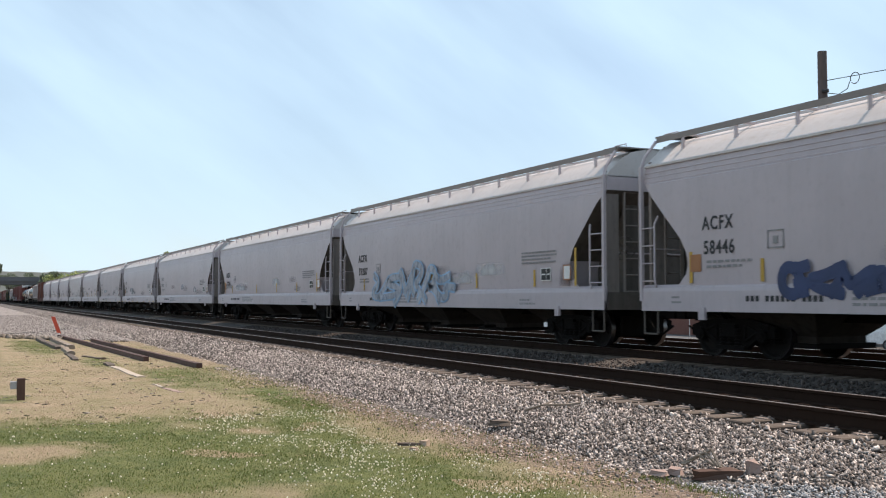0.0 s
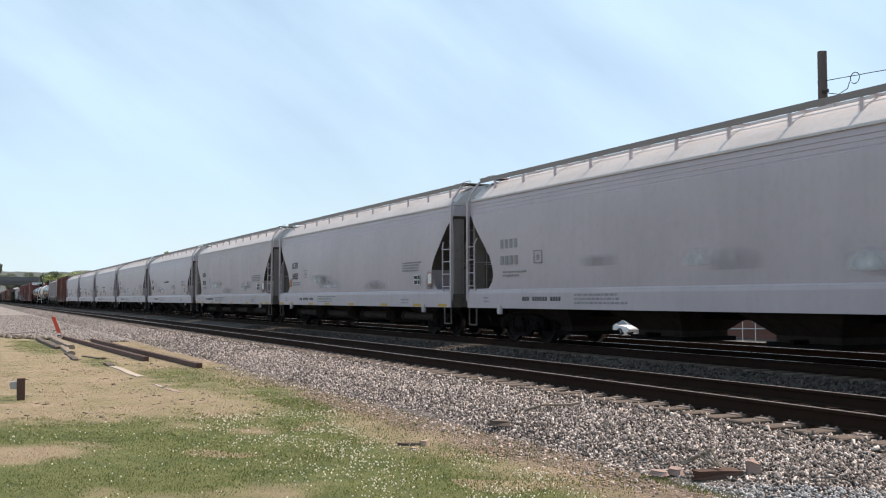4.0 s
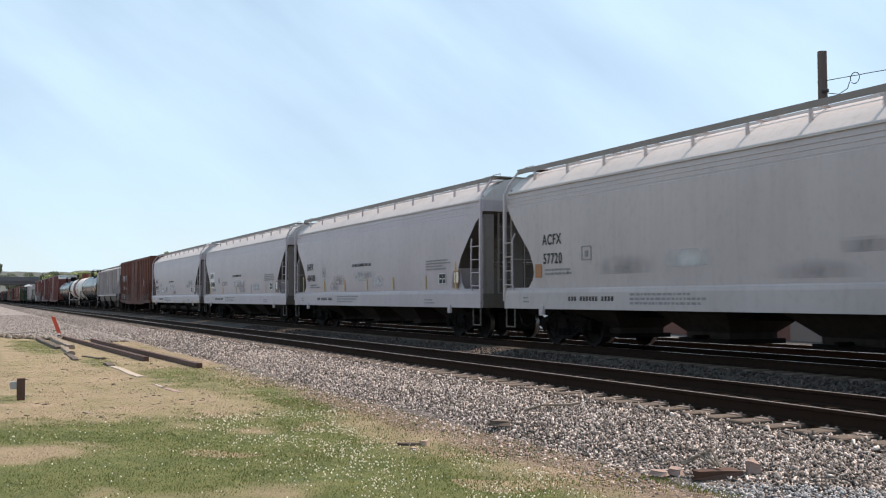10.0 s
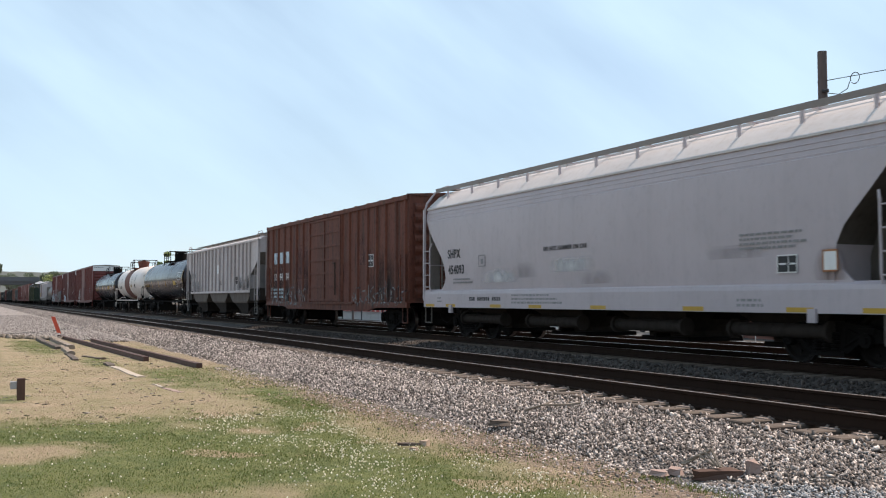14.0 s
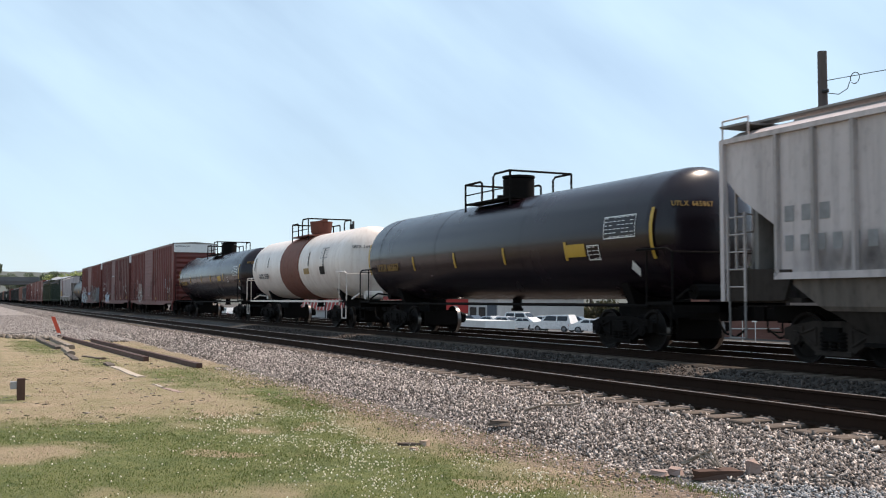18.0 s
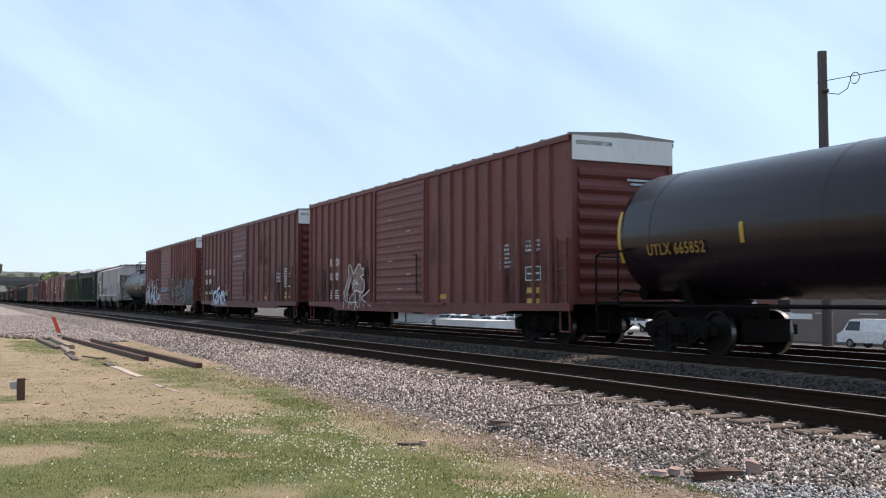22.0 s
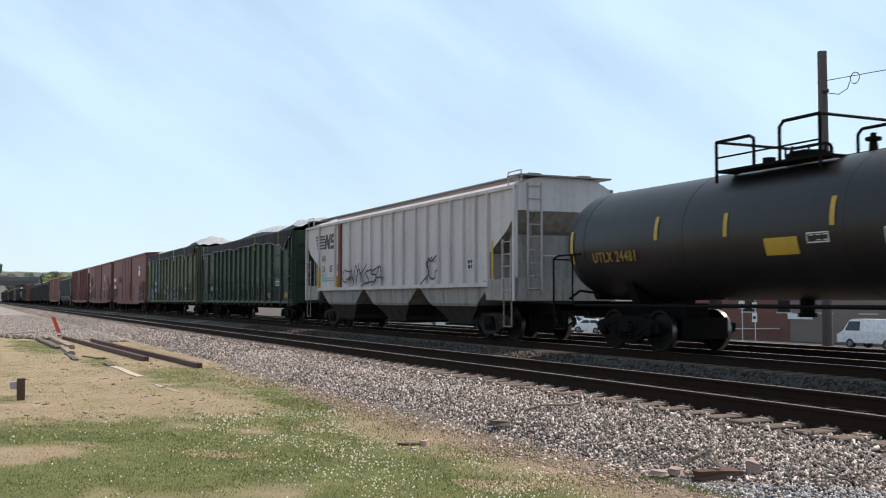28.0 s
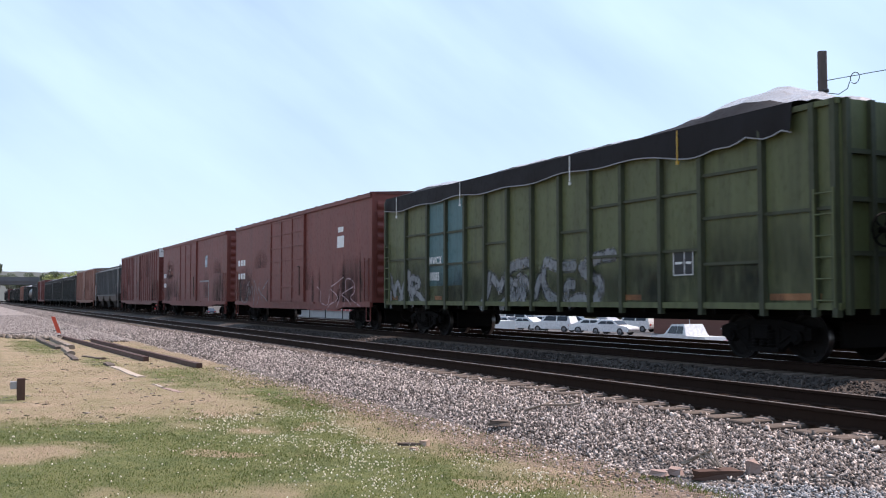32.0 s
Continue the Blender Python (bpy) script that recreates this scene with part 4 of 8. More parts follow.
        box(bm, s * (h - 0.55), s * (h + 0.02), -1.19, 1.19, 4.60, 4.63)
        part("end_walk", bm, M_ROOF, car)
        grab(car, [(s * (h - 0.45), -0.95, 4.64), (s * (h - 0.45), -0.95, 4.70), (s * h, -0.95, 4.70), (s * h, -0.95, 4.64)], paint, 0.012)
    # roof walks: a deep edge plate on posts, open grating behind it, struts to the hatch trough
    m = max(6, round(body_len / 1.75))
    for q in (-1, 1):
        bm = bmesh.new()
        box(bm, -h + 0.04, h - 0.04, q * 1.19, q * 1.21, 4.49, 4.615)
        box(bm, -h + 0.2, h - 0.2, q * 0.84, q * 0.86, 4.585, 4.61)
        part("roof_walk", bm, M_WALK, car, "weathered steel roof walk")
        for k in range(m + 1):
            x = -h + 0.9 + (body_len - 1.8) * k / m
            bm = bmesh.new()
            box(bm, x - 0.035, x + 0.035, q * 1.185 - 0.02, q * 1.185 + 0.02, 4.20, 4.50)
            box(bm, x - 0.03, x + 0.03, q * 0.5, q * 1.18, 4.545, 4.575)
            part("walk_post", bm, paint, car)
    bm = bmesh.new()
    box(bm, -h + 0.5, h - 0.5, -0.48, 0.48, 4.56, 4.66)
    for k in range(7):
        x = -h + 1.6 + (body_len - 3.2) * k / 6
        box(bm, x - 0.08, x + 0.08, -0.52, 0.52, 4.56, 4.70)
    part("hatch_trough", bm, M_HOPROOF, car, "long pale roof hatch covers")
    # jacking lugs under the sill
    for s in (-1, 1):
        for q in (-1, 1):
            bm = bmesh.new()
            box(bm, s * (h - 1.95) - 0.09, s * (h - 1.95) + 0.09, q * 1.61 - 0.03, q * 1.61 + 0.03, 0.74, 0.98)
            rod(bm, (s * (h - 1.95), q * 1.60 - 0.05, 0.82), (s * (h - 1.95), q * 1.60 + 0.05, 0.82), 0.045, 8)
            part("jacking_lug", bm, paint, car)
    brake_wheel(car, h - 0.15, -0.9, 2.3, M_HOPEND_SHADE)
    running_gear(car, h, 2.15)
    return car
STROKES = (
    (((-0.1, -0.1), (0.12, 0.7), (0.05, 1.1), (0.75, 0.95), (0.6, 0.5), (0.25, 0.42), (0.7, 0.2), (1.1, -0.15)),),
    (((1.1, 0.95), (0.5, 0.85), (0.2, 1.05), (0.0, 0.5), (0.3, 0.02), (0.8, 0.1), (0.75, 0.45), (1.2, 0.35)),),
    (((-0.15, 1.15), (0.15, 0.8), (0.0, 0.2), (0.45, -0.08), (0.8, 0.25), (0.75, 0.8), (1.15, 1.1)),),
    (((0.0, -0.15), (0.25, 0.5), (0.1, 1.1), (0.55, 0.5), (0.5, 0.2), (0.9, 1.0), (1.0, 0.3), (1.25, 0.0)),),
    (((1.1, 1.1), (0.35, 0.95), (0.1, 0.68), (0.85, 0.42), (0.7, 0.05), (0.2, 0.12), (-0.2, -0.1)),),
    (((-0.1, -0.12), (0.35, 0.55), (0.5, 1.15), (0.65, 0.55), (1.15, -0.1)), ((0.1, 0.3), (0.5, 0.42), (1.0, 0.36))),
    (((0.05, 1.1), (0.1, 0.4), (-0.05, -0.15)), ((1.2, 1.1), (0.6, 0.7), (0.1, 0.5), (0.6, 0.35), (1.2, -0.12))),
)


def ribbon(bm, pts, w, y):
    """A flat painted stroke along (x, z) points, pointed at its far end."""
    for _ in range(2):
        pts = [pts[0]] + [p for a, b in zip(pts, pts[1:]) for p in ((a[0] * 0.75 + b[0] * 0.25, a[1] * 0.75 + b[1] * 0.25), (a[0] * 0.25 + b[0] * 0.75, a[1] * 0.25 + b[1] * 0.75))] + [pts[-1]]
    n = len(pts)
    prev = None
    for i in range(n):
        a, b = pts[max(0, i - 1)], pts[min(n - 1, i + 1)]
        dx, dz = b[0] - a[0], b[1] - a[1]
        k = w * (0.5 if 0 < i < n - 1 else 0.22) / max(1e-6, math.hypot(dx, dz))
        row = [bm.verts.new((pts[i][0] - dz * k, y, pts[i][1] + dx * k)), bm.verts.new((pts[i][0] + dz * k, y, pts[i][1] - dx * k))]
        if prev:
            bm.faces.new((prev[0], row[0], row[1], prev[1]))
        prev = row


def scribble(car, x0, x1, z0, z1, y, fill, line, seed, letters=5, name="graffiti", label="", heavy=1.0):
    """Sprayed letter-like shapes on a side, with no words: filled strokes over wider outline strokes, or thin lines alone."""
    rnd = random.Random(seed)
    w, ht = (x1 - x0) / letters, z1 - z0
    for k in range(letters):
        shape = STROKES[rnd.randrange(len(STROKES))]
        lean, sx, sz = rnd.uniform(-0.25, 0.4), rnd.uniform(1.0, 1.6), rnd.uniform(0.75, 1.15)
        ox, oz = x0 + w * k, z0 + ht * rnd.uniform(-0.02, 0.14)
        lines = []
        for st in shape:
            lines.append([(ox + w * (sx * (u + rnd.uniform(-0.16, 0.16)) + lean * v), oz + ht * sz * (v + rnd.uniform(-0.13, 0.13))) for u, v in st])
        broad = min(w, ht) * 0.23
        if fill is None:
            bm = bmesh.new()
            for st in lines:
                ribbon(bm, st, 0.05 * heavy, y - 0.002 - 0.0006 * k)
            part(name + "_letter", bm, line, car, label if k == 0 else "")
            continue
        bm = bmesh.new()
        for i, st in enumerate(lines):
            ribbon(bm, st, broad, y - 0.006 - 0.0008 * k - 0.0003 * i)
        ob = part(name + "_letter", bm, fill, car, label if k == 0 else "")
        bm = bmesh.new()
        for i, st in enumerate(lines):
            ribbon(bm, st, broad + 0.11 * heavy, y - 0.002 - 0.0004 * k - 0.0001 * i)
        part("letter_outline", bm, line, ob)


def grime(car, x0, x1, z0, z1, y, material=None, name="grime_stain"):
    """A thin cake of brake dust or rust on the near side."""
    bm = bmesh.new()
    box(bm, x0, x1, y - 0.002, y, z0, z1)
    return part(name, bm, material or M_GRIME, car)


def data_panel(car, x, z, w, h, y, name="data_panel", back=None, ink=None):
    bm = bmesh.new()
    box(bm, x, x + w, y - 0.006, y, z, z + h)
    p = part(name, bm, back or M_INK, car)
    t = 0.02
    bm = bmesh.new()
    d = y - 0.012
    for a in ((x, x + w, z, z + t), (x, x + w, z + h - t, z + h), (x, x + t, z, z + h), (x + w - t, x + w, z, z + h), (x + w * 0.55, x + w * 0.58, z, z + h), (x + w * 0.1, x + w * 0.45, z + h * 0.45, z + h * 0.55), (x + w * 0.65, x + w * 0.9, z + h * 0.45, z + h * 0.55)):
        box(bm, a[0], a[1], d, y, a[2], a[3])
    part("panel_lines", bm, ink or M_WHITE, p)


def stencil(car, x, z, rows, w, size, y, ink, name="stencil", seed=1):
    """A block of small print too fine to read: rows of broken bars."""
    rnd = random.Random(seed)
    out = []
    for r in range(rows):
        zz = z - r * size * 1.9
        xx = x
        end = x + w * rnd.uniform(0.65, 1.0)
        while xx < end:
            q = min(rnd.uniform(0.06, 0.2) * w, rnd.uniform(1.2, 3.5) * size)
            out.append((xx, min(end, xx + q), zz, zz + size))
            xx += q + size * 0.8
    bars(name, out, ink, car, y)


def boxcar(label, body_len, top, paint, posts, door, style, white_end=False, roof_flat=True, base=0.72, roof_mat=None, smooth=False):
    """posts: x of the outside posts, door: (x0, x1), both from the car's left end; style: ribbed, panel or plug door."""
    h = body_len / 2
    car = thing("boxcar", label, "freight car", "train cars")
    W = 1.50
    bm = bmesh.new()
    box(bm, -h, h, -W, W, base + 0.30, top)
    part("body", bm, paint, car, bevel=0.02)
    d0, d1 = door[0] - h, door[1] - h
    for q in (-1, 1):
        # side sill deepens under the doorway
        bm = bmesh.new()
        prism(bm, [(-h, base + 0.32), (-h, base + 0.14), (-h + 2.9, base + 0.12), (-h + 3.6, base), (h - 3.6, base), (h - 2.9, base + 0.12), (h, base + 0.14), (h, base + 0.32)], "y", q * (W - 0.05), q * (W + 0.06))
        part("side_sill", bm, paint, car)
        if not smooth:
            bmp = bmesh.new()
            prism(bmp, [(-0.085, 0), (-0.045, -0.07), (0.045, -0.07), (0.085, 0)], "z", base + 0.32, top - 0.10)
            me = mesh("side_post", bmp, paint)
            for p in posts:
                x = p - h
                if d0 - 0.05 < x < d1 + 0.05:
                    continue
                share("side_post", me, car, pose(x, q * W, 0, 0, 0, 0 if q < 0 else 180))
        bm = bmesh.new()
        box(bm, -h, h, q * W, q * (W + 0.075), top - 0.13, top - 0.01)
        part("top_chord", bm, paint, car)
        # door
        bm = bmesh.new()
        z0, z1 = base + 0.34, top - 0.16
        box(bm, d0, d1, q * W, q * (W + 0.05), z0, z1)
        dr = part("door", bm, paint, car)
        if style == "ribbed":
            n = 15
            bmp = bmesh.new()
            prism(bmp, [(q * (W + 0.045), -0.085), (q * (W + 0.068), -0.03), (q * (W + 0.068), 0.03), (q * (W + 0.045), 0.085)], "x", d0 + 0.08, d1 - 0.08)
            me = mesh("door_rib", bmp, paint)
            for k in range(n):
                share("door_rib", me, dr, pose(0, 0, z0 + 0.1 + (z1 - z0 - 0.2) * k / (n - 1)))
        else:
            n = 6
            bmp = bmesh.new()
            box(bmp, d0, d1, q * (W + 0.04), q * (W + 0.085), -0.035, 0.035)
            me = mesh("door_bar", bmp, paint)
            for k in range(n + 1):
                share("door_bar", me, dr, pose(0, 0, z0 + 0.05 + (z1 - z0 - 0.1) * k / n))
            bmp = bmesh.new()
            box(bmp, -0.05, 0.05, q * (W + 0.04), q * (W + 0.09), z0, z1)
            me = mesh("door_stile", bmp, paint)
            for k in range(4 if style == "plug" else 3):
                share("door_stile", me, dr, pose(d0 + (d1 - d0) * k / (3 if style == "plug" else 2), 0, 0))
        for x in (d0 - 0.06, d1 + 0.06):
            bm = bmesh.new()
            box(bm, x - 0.06, x + 0.06, q * W, q * (W + 0.10), z0 - 0.03, z1 + 0.02)
            part("door_post", bm, paint, car)
        bm = bmesh.new()
        box(bm, d0 - 1.3, d1 + 1.6, q * W, q * (W + 0.12), z0 - 0.10, z0 - 0.03)
        part("door_track", bm, paint, car)
        bm = bmesh.new()
        pipe(bm, [(d1 - 0.45, q * (W + 0.10), z0 + 0.25), (d1 - 0.45, q * (W + 0.11), z0 + 1.5), (d1 - 0.7, q * (W + 0.11), z0 + 1.5)], 0.022, 5)
        part("door_handle", bm, M_DIRTY, dr)
        for s in (-1, 1):
            ladder(car, s * (h - 0.32), q * (W + 0.07), base + 0.35, base + 1.9, 0.44, 5, paint)
            bm = bmesh.new()
            pipe(bm, [(s * (h - 0.5), q * W, base + 0.15), (s * (h - 0.5), q * W, 0.36), (s * (h - 0.08), q * W, 0.36), (s * (h - 0.08), q * W, base + 0.15)], 0.022, 5)
            part("stirrup_step", bm, paint, car)
    # corrugated ends
    for s in (-1, 1):
        n = 9
        zt = top - (0.62 if white_end else 0.12)
        e = (zt - base - 0.55) / n * 0.42
        bmp = bmesh.new()
        prism(bmp, [(s * h, -e), (s * (h + 0.055), -e * 0.3), (s * (h + 0.055), e * 0.3), (s * h, e)], "y", -1.28, 1.28)
        me = mesh("end_rib", bmp, paint)
        for k in range(n):
            share("end_rib", me, car, pose(0, 0, base + 0.45 + (zt - base - 0.55) * (k + 0.5) / n))
        bm = bmesh.new()
        for q in (-1, 1):
            box(bm, s * h - 0.01, s * (h + 0.05), q * 1.44 - 0.06, q * 1.44 + 0.06, base + 0.3, top)
        box(bm, s * h - 0.01, s * (h + 0.03), -1.5, 1.5, base + 0.3, base + 0.45)
        part("end_frame", bm, paint, car)
        if white_end:
            bm = bmesh.new()
            box(bm, s * h, s * (h + 0.065), -1.49, 1.49, top - 0.60, top - 0.005)
            band = part("end_band", bm, M_WHITE, car, "white-painted excess height band")
            if s > 0:
                ob = words("band_lettering", "EXCESS HEIGHT CAR", 0.135, M_INK, band, 0, 0, 0)
                ob.matrix_basis = Matrix.Translation((h + 0.069, -1.38, top - 0.22)) @ pose(0, 0, 0, 0, 0, 90) @ pose(0, 0, 0, 90) @ Matrix.Diagonal((0.72, 1, 1, 1))
        bm = bmesh.new()
        box(bm, s * (h - 0.3), s * (h + 0.28), -0.7, 0.7, 1.02, 1.06)
        part("crossover_step", bm, M_UNDER, car)
    brake_wheel(car, h + 0.16, 0.55, 2.1, M_UNDER)
    for x in (-h + 0.1, h - 3.9):
        grime(car, x, x + 3.8, base + 0.3, base + 2.2, -W - 0.004)
    rnd = random.Random(round(body_len * 100))
    for k in range(7):
        x, z = rnd.uniform(-h, h - 3.2), rnd.uniform(base + 0.5, top - 2.0)
        grime(car, x, x + rnd.uniform(1.6, 3.2), z, z + rnd.uniform(0.9, 1.8), -W - 0.0045 - 0.0004 * k, M_FADE, "faded_patch")
    for k in range(9):
        x = rnd.uniform(-h + 0.3, h - 0.8)
        grime(car, x, x + rnd.uniform(0.15, 0.5), base + 0.32, base + rnd.uniform(0.7, 2.6), -W - 0.009, M_GRIME)
    # roof
    bm = bmesh.new()
    if roof_flat:
        prism(bm, [(-1.55, top), (-1.55, top + 0.03), (0, top + 0.12), (1.55, top + 0.03), (1.55, top)], "x", -h - 0.02, h + 0.02)
    else:
        prism(bm, [(-1.52, top), (-1.52, top + 0.05), (0, top + 0.16), (1.52, top + 0.05), (1.52, top)], "x", -h - 0.02, h + 0.02)
    part("roof", bm, roof_mat or M_ROOF, car)
    bmp = bmesh.new()
    prism(bmp, [(-1.565, 0.0), (-1.565, 0.055), (0, 0.15), (1.565, 0.055), (1.565, 0.0)], "x", -0.045, 0.045)
    me = mesh("roof_rib", bmp, roof_mat or M_ROOF)
    k = max(10, round(body_len / 1.25))
    for i in range(k + 1):
        share("roof_rib", me, car, pose(-h + body_len * i / k, 0, top))
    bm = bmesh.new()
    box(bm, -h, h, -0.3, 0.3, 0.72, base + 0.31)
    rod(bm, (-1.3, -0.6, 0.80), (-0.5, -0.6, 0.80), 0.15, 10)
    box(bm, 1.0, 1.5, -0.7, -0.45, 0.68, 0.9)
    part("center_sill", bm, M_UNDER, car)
    running_gear(car, h, 2.35)
    return car


def tank_shell(bm, half, r, cz, n=40, dome=0.55):
    rings = []
    xs = [(-half, 0.02), (-half + 0.03, 0.28), (-half + 0.10, 0.52), (-half + 0.22, 0.74), (-half + 0.38, 0.90), (-half + dome, 0.985), (-half + dome + 0.2, 1.0)]
    for x, k in xs:
        rings.append((x, k))
    for x, k in reversed(xs):
        rings.append((-x, k))
    loft(bm, [[(x, r * k * math.cos(2 * math.pi * i / n), cz + r * k * math.sin(2 * math.pi * i / n)) for i in range(n)] for x, k in rings])


def arc_patch(bm, x0, x1, r, cz, a0, a1, n=6):
    """A strip laid on the near side of a tank between two angles from the horizontal, in degrees."""
    rows = []
    for i in range(n + 1):
        a = radians(a0 + (a1 - a0) * i / n)
        rows.append((-r * math.cos(a), cz + r * math.sin(a)))
    va = [bm.verts.new((x0, y, z)) for y, z in rows]
    vb = [bm.verts.new((x1, y, z)) for y, z in rows]
    for i in range(n):
        bm.faces.new((va[i], vb[i], vb[i + 1], va[i + 1]))


def tank_car(label, half, r, cz, paint, deck, stripes, cap, rust=False, rails=None, frame_mat=None, dome_mat=None, platform=1.38, mark="", mark_x=0, ink=None, plaques=(), end_gap=0.28, dome=0.55):
    """half: to the end of the deck; the shell is a little shorter. cap: x of the valve housing or None."""
    car = thing("tank_car", label, "freight car", "train cars")
    L = half - end_gap
    bm = bmesh.new()
    tank_shell(bm, L, r, cz, dome=dome)
    part("tank", bm, paint, car, "", True)
    # weld seams
    n = 40
    for x in (-L * 0.82, -L * 0.30, L * 0.30, L * 0.82):
        bm = bmesh.new()
        loft(bm, [[(x + dx, (r + e) * math.cos(2 * math.pi * i / n), cz + (r + e) * math.sin(2 * math.pi * i / n)) for i in range(n)] for dx, e in ((-0.03, -0.01), (-0.02, 0.006), (0.02, 0.006), (0.03, -0.01))], False)
        part("weld_seam", bm, paint, car, "", True)
    if rust:
        bm = bmesh.new()
        loft(bm, [[(x, (r + e) * math.cos(2 * math.pi * i / n), cz + (r + e) * math.sin(2 * math.pi * i / n)) for i in range(n)] for x, e in ((-1.62, -0.02), (-1.60, 0.045), (1.15, 0.045), (1.17, -0.02))], False)
        part("rust_band", bm, M_TANKRUST, car, "wide rust-brown band round the tank", True)
    fm = frame_mat or M_UNDER
    # stub sills, saddles, end decks, hand rails
    for s in (-1, 1):
        bm = bmesh.new()
        box(bm, s * (half - 3.6), s * half, -0.32, 0.32, 0.70, 1.05)
        part("stub_sill", bm, M_UNDER, car)
        bm = bmesh.new()
        prism(bm, [(-0.75, 1.0), (0.75, 1.0), (1.0, cz - r * 0.70), (0.92, cz - r * 0.74), (0.6, cz - r * 0.91), (0, cz - r * 0.98), (-0.6, cz - r * 0.91), (-0.92, cz - r * 0.74), (-1.0, cz - r * 0.70)], "x", s * (half - 2.45) - 0.14, s * (half - 2.45) + 0.14)
        part("saddle", bm, fm, car)
        bm = bmesh.new()
        box(bm, s * (half - 0.95), s * half, -1.5, 1.5, 1.02, 1.09)
        box(bm, s * (half - 0.06), s * half, -1.5, 1.5, 0.86, 1.09)
        part("end_deck", bm, fm, car)
        for q in (-1, 1):
            bm = bmesh.new()
            pipe(bm, [(s * (half - 0.05), q * 1.5, 1.08), (s * (half - 0.05), q * 1.5, 2.12), (s * (half - 0.25), q * 1.5, 2.2), (s * (half - 1.25), q * 1.5, 2.2)], 0.025, 6)
            part("handrail", bm, rails or fm, car)
            bm = bmesh.new()
            pipe(bm, [(s * (half - 0.9), q * 1.5, 1.08), (s * (half - 0.9), q * 1.5, 2.2)], 0.022, 6)
            part("rail_post", bm, rails or fm, car)
            bm = bmesh.new()
            pipe(bm, [(s * (half - 0.1), q * 1.5, 0.9), (s * (half - 0.1), q * 1.5, 0.42), (s * (half - 0.55), q * 1.5, 0.42), (s * (half - 0.55), q * 1.5, 0.9)], 0.022, 5)
            part("stirrup_step", bm, rails or fm, car)
        bm = bmesh.new()
        pipe(bm, [(s * (half - 0.03), -1.5, 2.12), (s * (half - 0.03), 1.5, 2.12)], 0.02, 5)
        part("end_handrail", bm, rails or fm, car)
        bm = bmesh.new()
        rod(bm, (s * (half - 0.55), -0.55, 1.3), (s * (half - 0.55), 0.15, 1.3), 0.17, 10)
        pipe(bm, [(s * (half - 0.55), -0.6, 1.3), (s * (half - 0.3), -0.9, 1.35), (s * (half - 0.3), -1.2, 1.15)], 0.03, 6)
        part("brake_gear", bm, rails or fm, car)
    bm = bmesh.new()
    for q in (-1, 1):
        box(bm, -half + 0.6, half - 0.6, q * 1.47 - 0.03, q * 1.47 + 0.03, 1.02, 1.10) if rails else rod(bm, (-half + 0.9, q * 1.45, 1.0), (half - 0.9, q * 1.45, 1.0), 0.03, 6)
    part("side_rod", bm, rails or fm, car)
    bm = bmesh.new()
    rod(bm, (0.0, 0, cz - r + 0.02), (0.0, 0, 0.82), 0.14, 10)
    rod(bm, (0.0, 0, 0.88), (0.0, 0, 0.80), 0.18, 10)
    part("bottom_outlet", bm, M_UNDER, car)
    # top platform with rails
    p = platform
    zt = cz + r
    bm = bmesh.new()
    for q in (-1, 1):
        box(bm, -p, p, q * 0.55, q * 1.0, zt - 0.10, zt - 0.05)
    for x in (-p, p):
        box(bm, x - 0.03, x + 0.03, -1.0, 1.0, zt - 0.10, zt - 0.04)
    part("top_platform", bm, dome_mat or fm, car)
    for q in (-1, 1):
        bm = bmesh.new()
        pipe(bm, [(-p, q, zt - 0.30), (-p, q, zt + 0.52), (-p * 0.30, q, zt + 0.52), (-p * 0.22, q, zt + 0.46), (-p * 0.22, q, zt - 0.1)], 0.032, 6)
        part("platform_rail", bm, fm, car)
        bm = bmesh.new()
        pipe(bm, [(p * 0.28, q, zt - 0.1), (p * 0.28, q, zt + 0.56), (p * 0.36, q, zt + 0.66), (p, q, zt + 0.66), (p, q, zt - 0.30)], 0.032, 6)
        part("platform_rail", bm, fm, car)
        bm = bmesh.new()
        pipe(bm, [(-p, q, zt + 0.2), (p, q, zt + 0.2)], 0.018, 5)
        part("platform_rail", bm, fm, car)
    for x, z in ((-p, 0.52), (p, 0.66)):
        bm = bmesh.new()
        pipe(bm, [(x, -1.0, zt + z), (x, 1.0, zt + z)], 0.032, 6)
        part("platform_rail", bm, fm, car)
    bm = bmesh.new()
    if cap == "tall":
        rod(bm, (0.1, 0, zt - 0.05), (0.1, 0, zt + 0.58), 0.46, 20)
        rod(bm, (0.1, 0, zt + 0.62), (0.1, 0, zt + 0.68), 0.48, 20)
        for k in range(8):
            a = 2 * math.pi * k / 8
            rod(bm, (0.1 + 0.50 * math.cos(a), 0.5 * math.sin(a), zt - 0.02), (0.1 + 0.50 * math.cos(a), 0.5 * math.sin(a), zt + 0.08), 0.03, 5)
    elif cap == "drum":
        rod(bm, (0.0, 0, zt - 0.05), (0.0, 0, zt + 0.10), 0.42, 20)
        rod(bm, (0.0, 0, zt + 0.10), (0.0, 0, zt + 0.62), 0.46, 20, 0.52)
        box(bm, -0.55, 0.58, -0.12, 0.12, zt + 0.58, zt + 0.68)
    else:
        rod(bm, (0.1, 0, zt - 0.05), (0.1, 0, zt + 0.16), 0.42, 18)
        rod(bm, (0.1, 0, zt + 0.16), (0.1, 0, zt + 0.20), 0.36, 18)
        for k in range(8):
            a = 2 * math.pi * k / 8
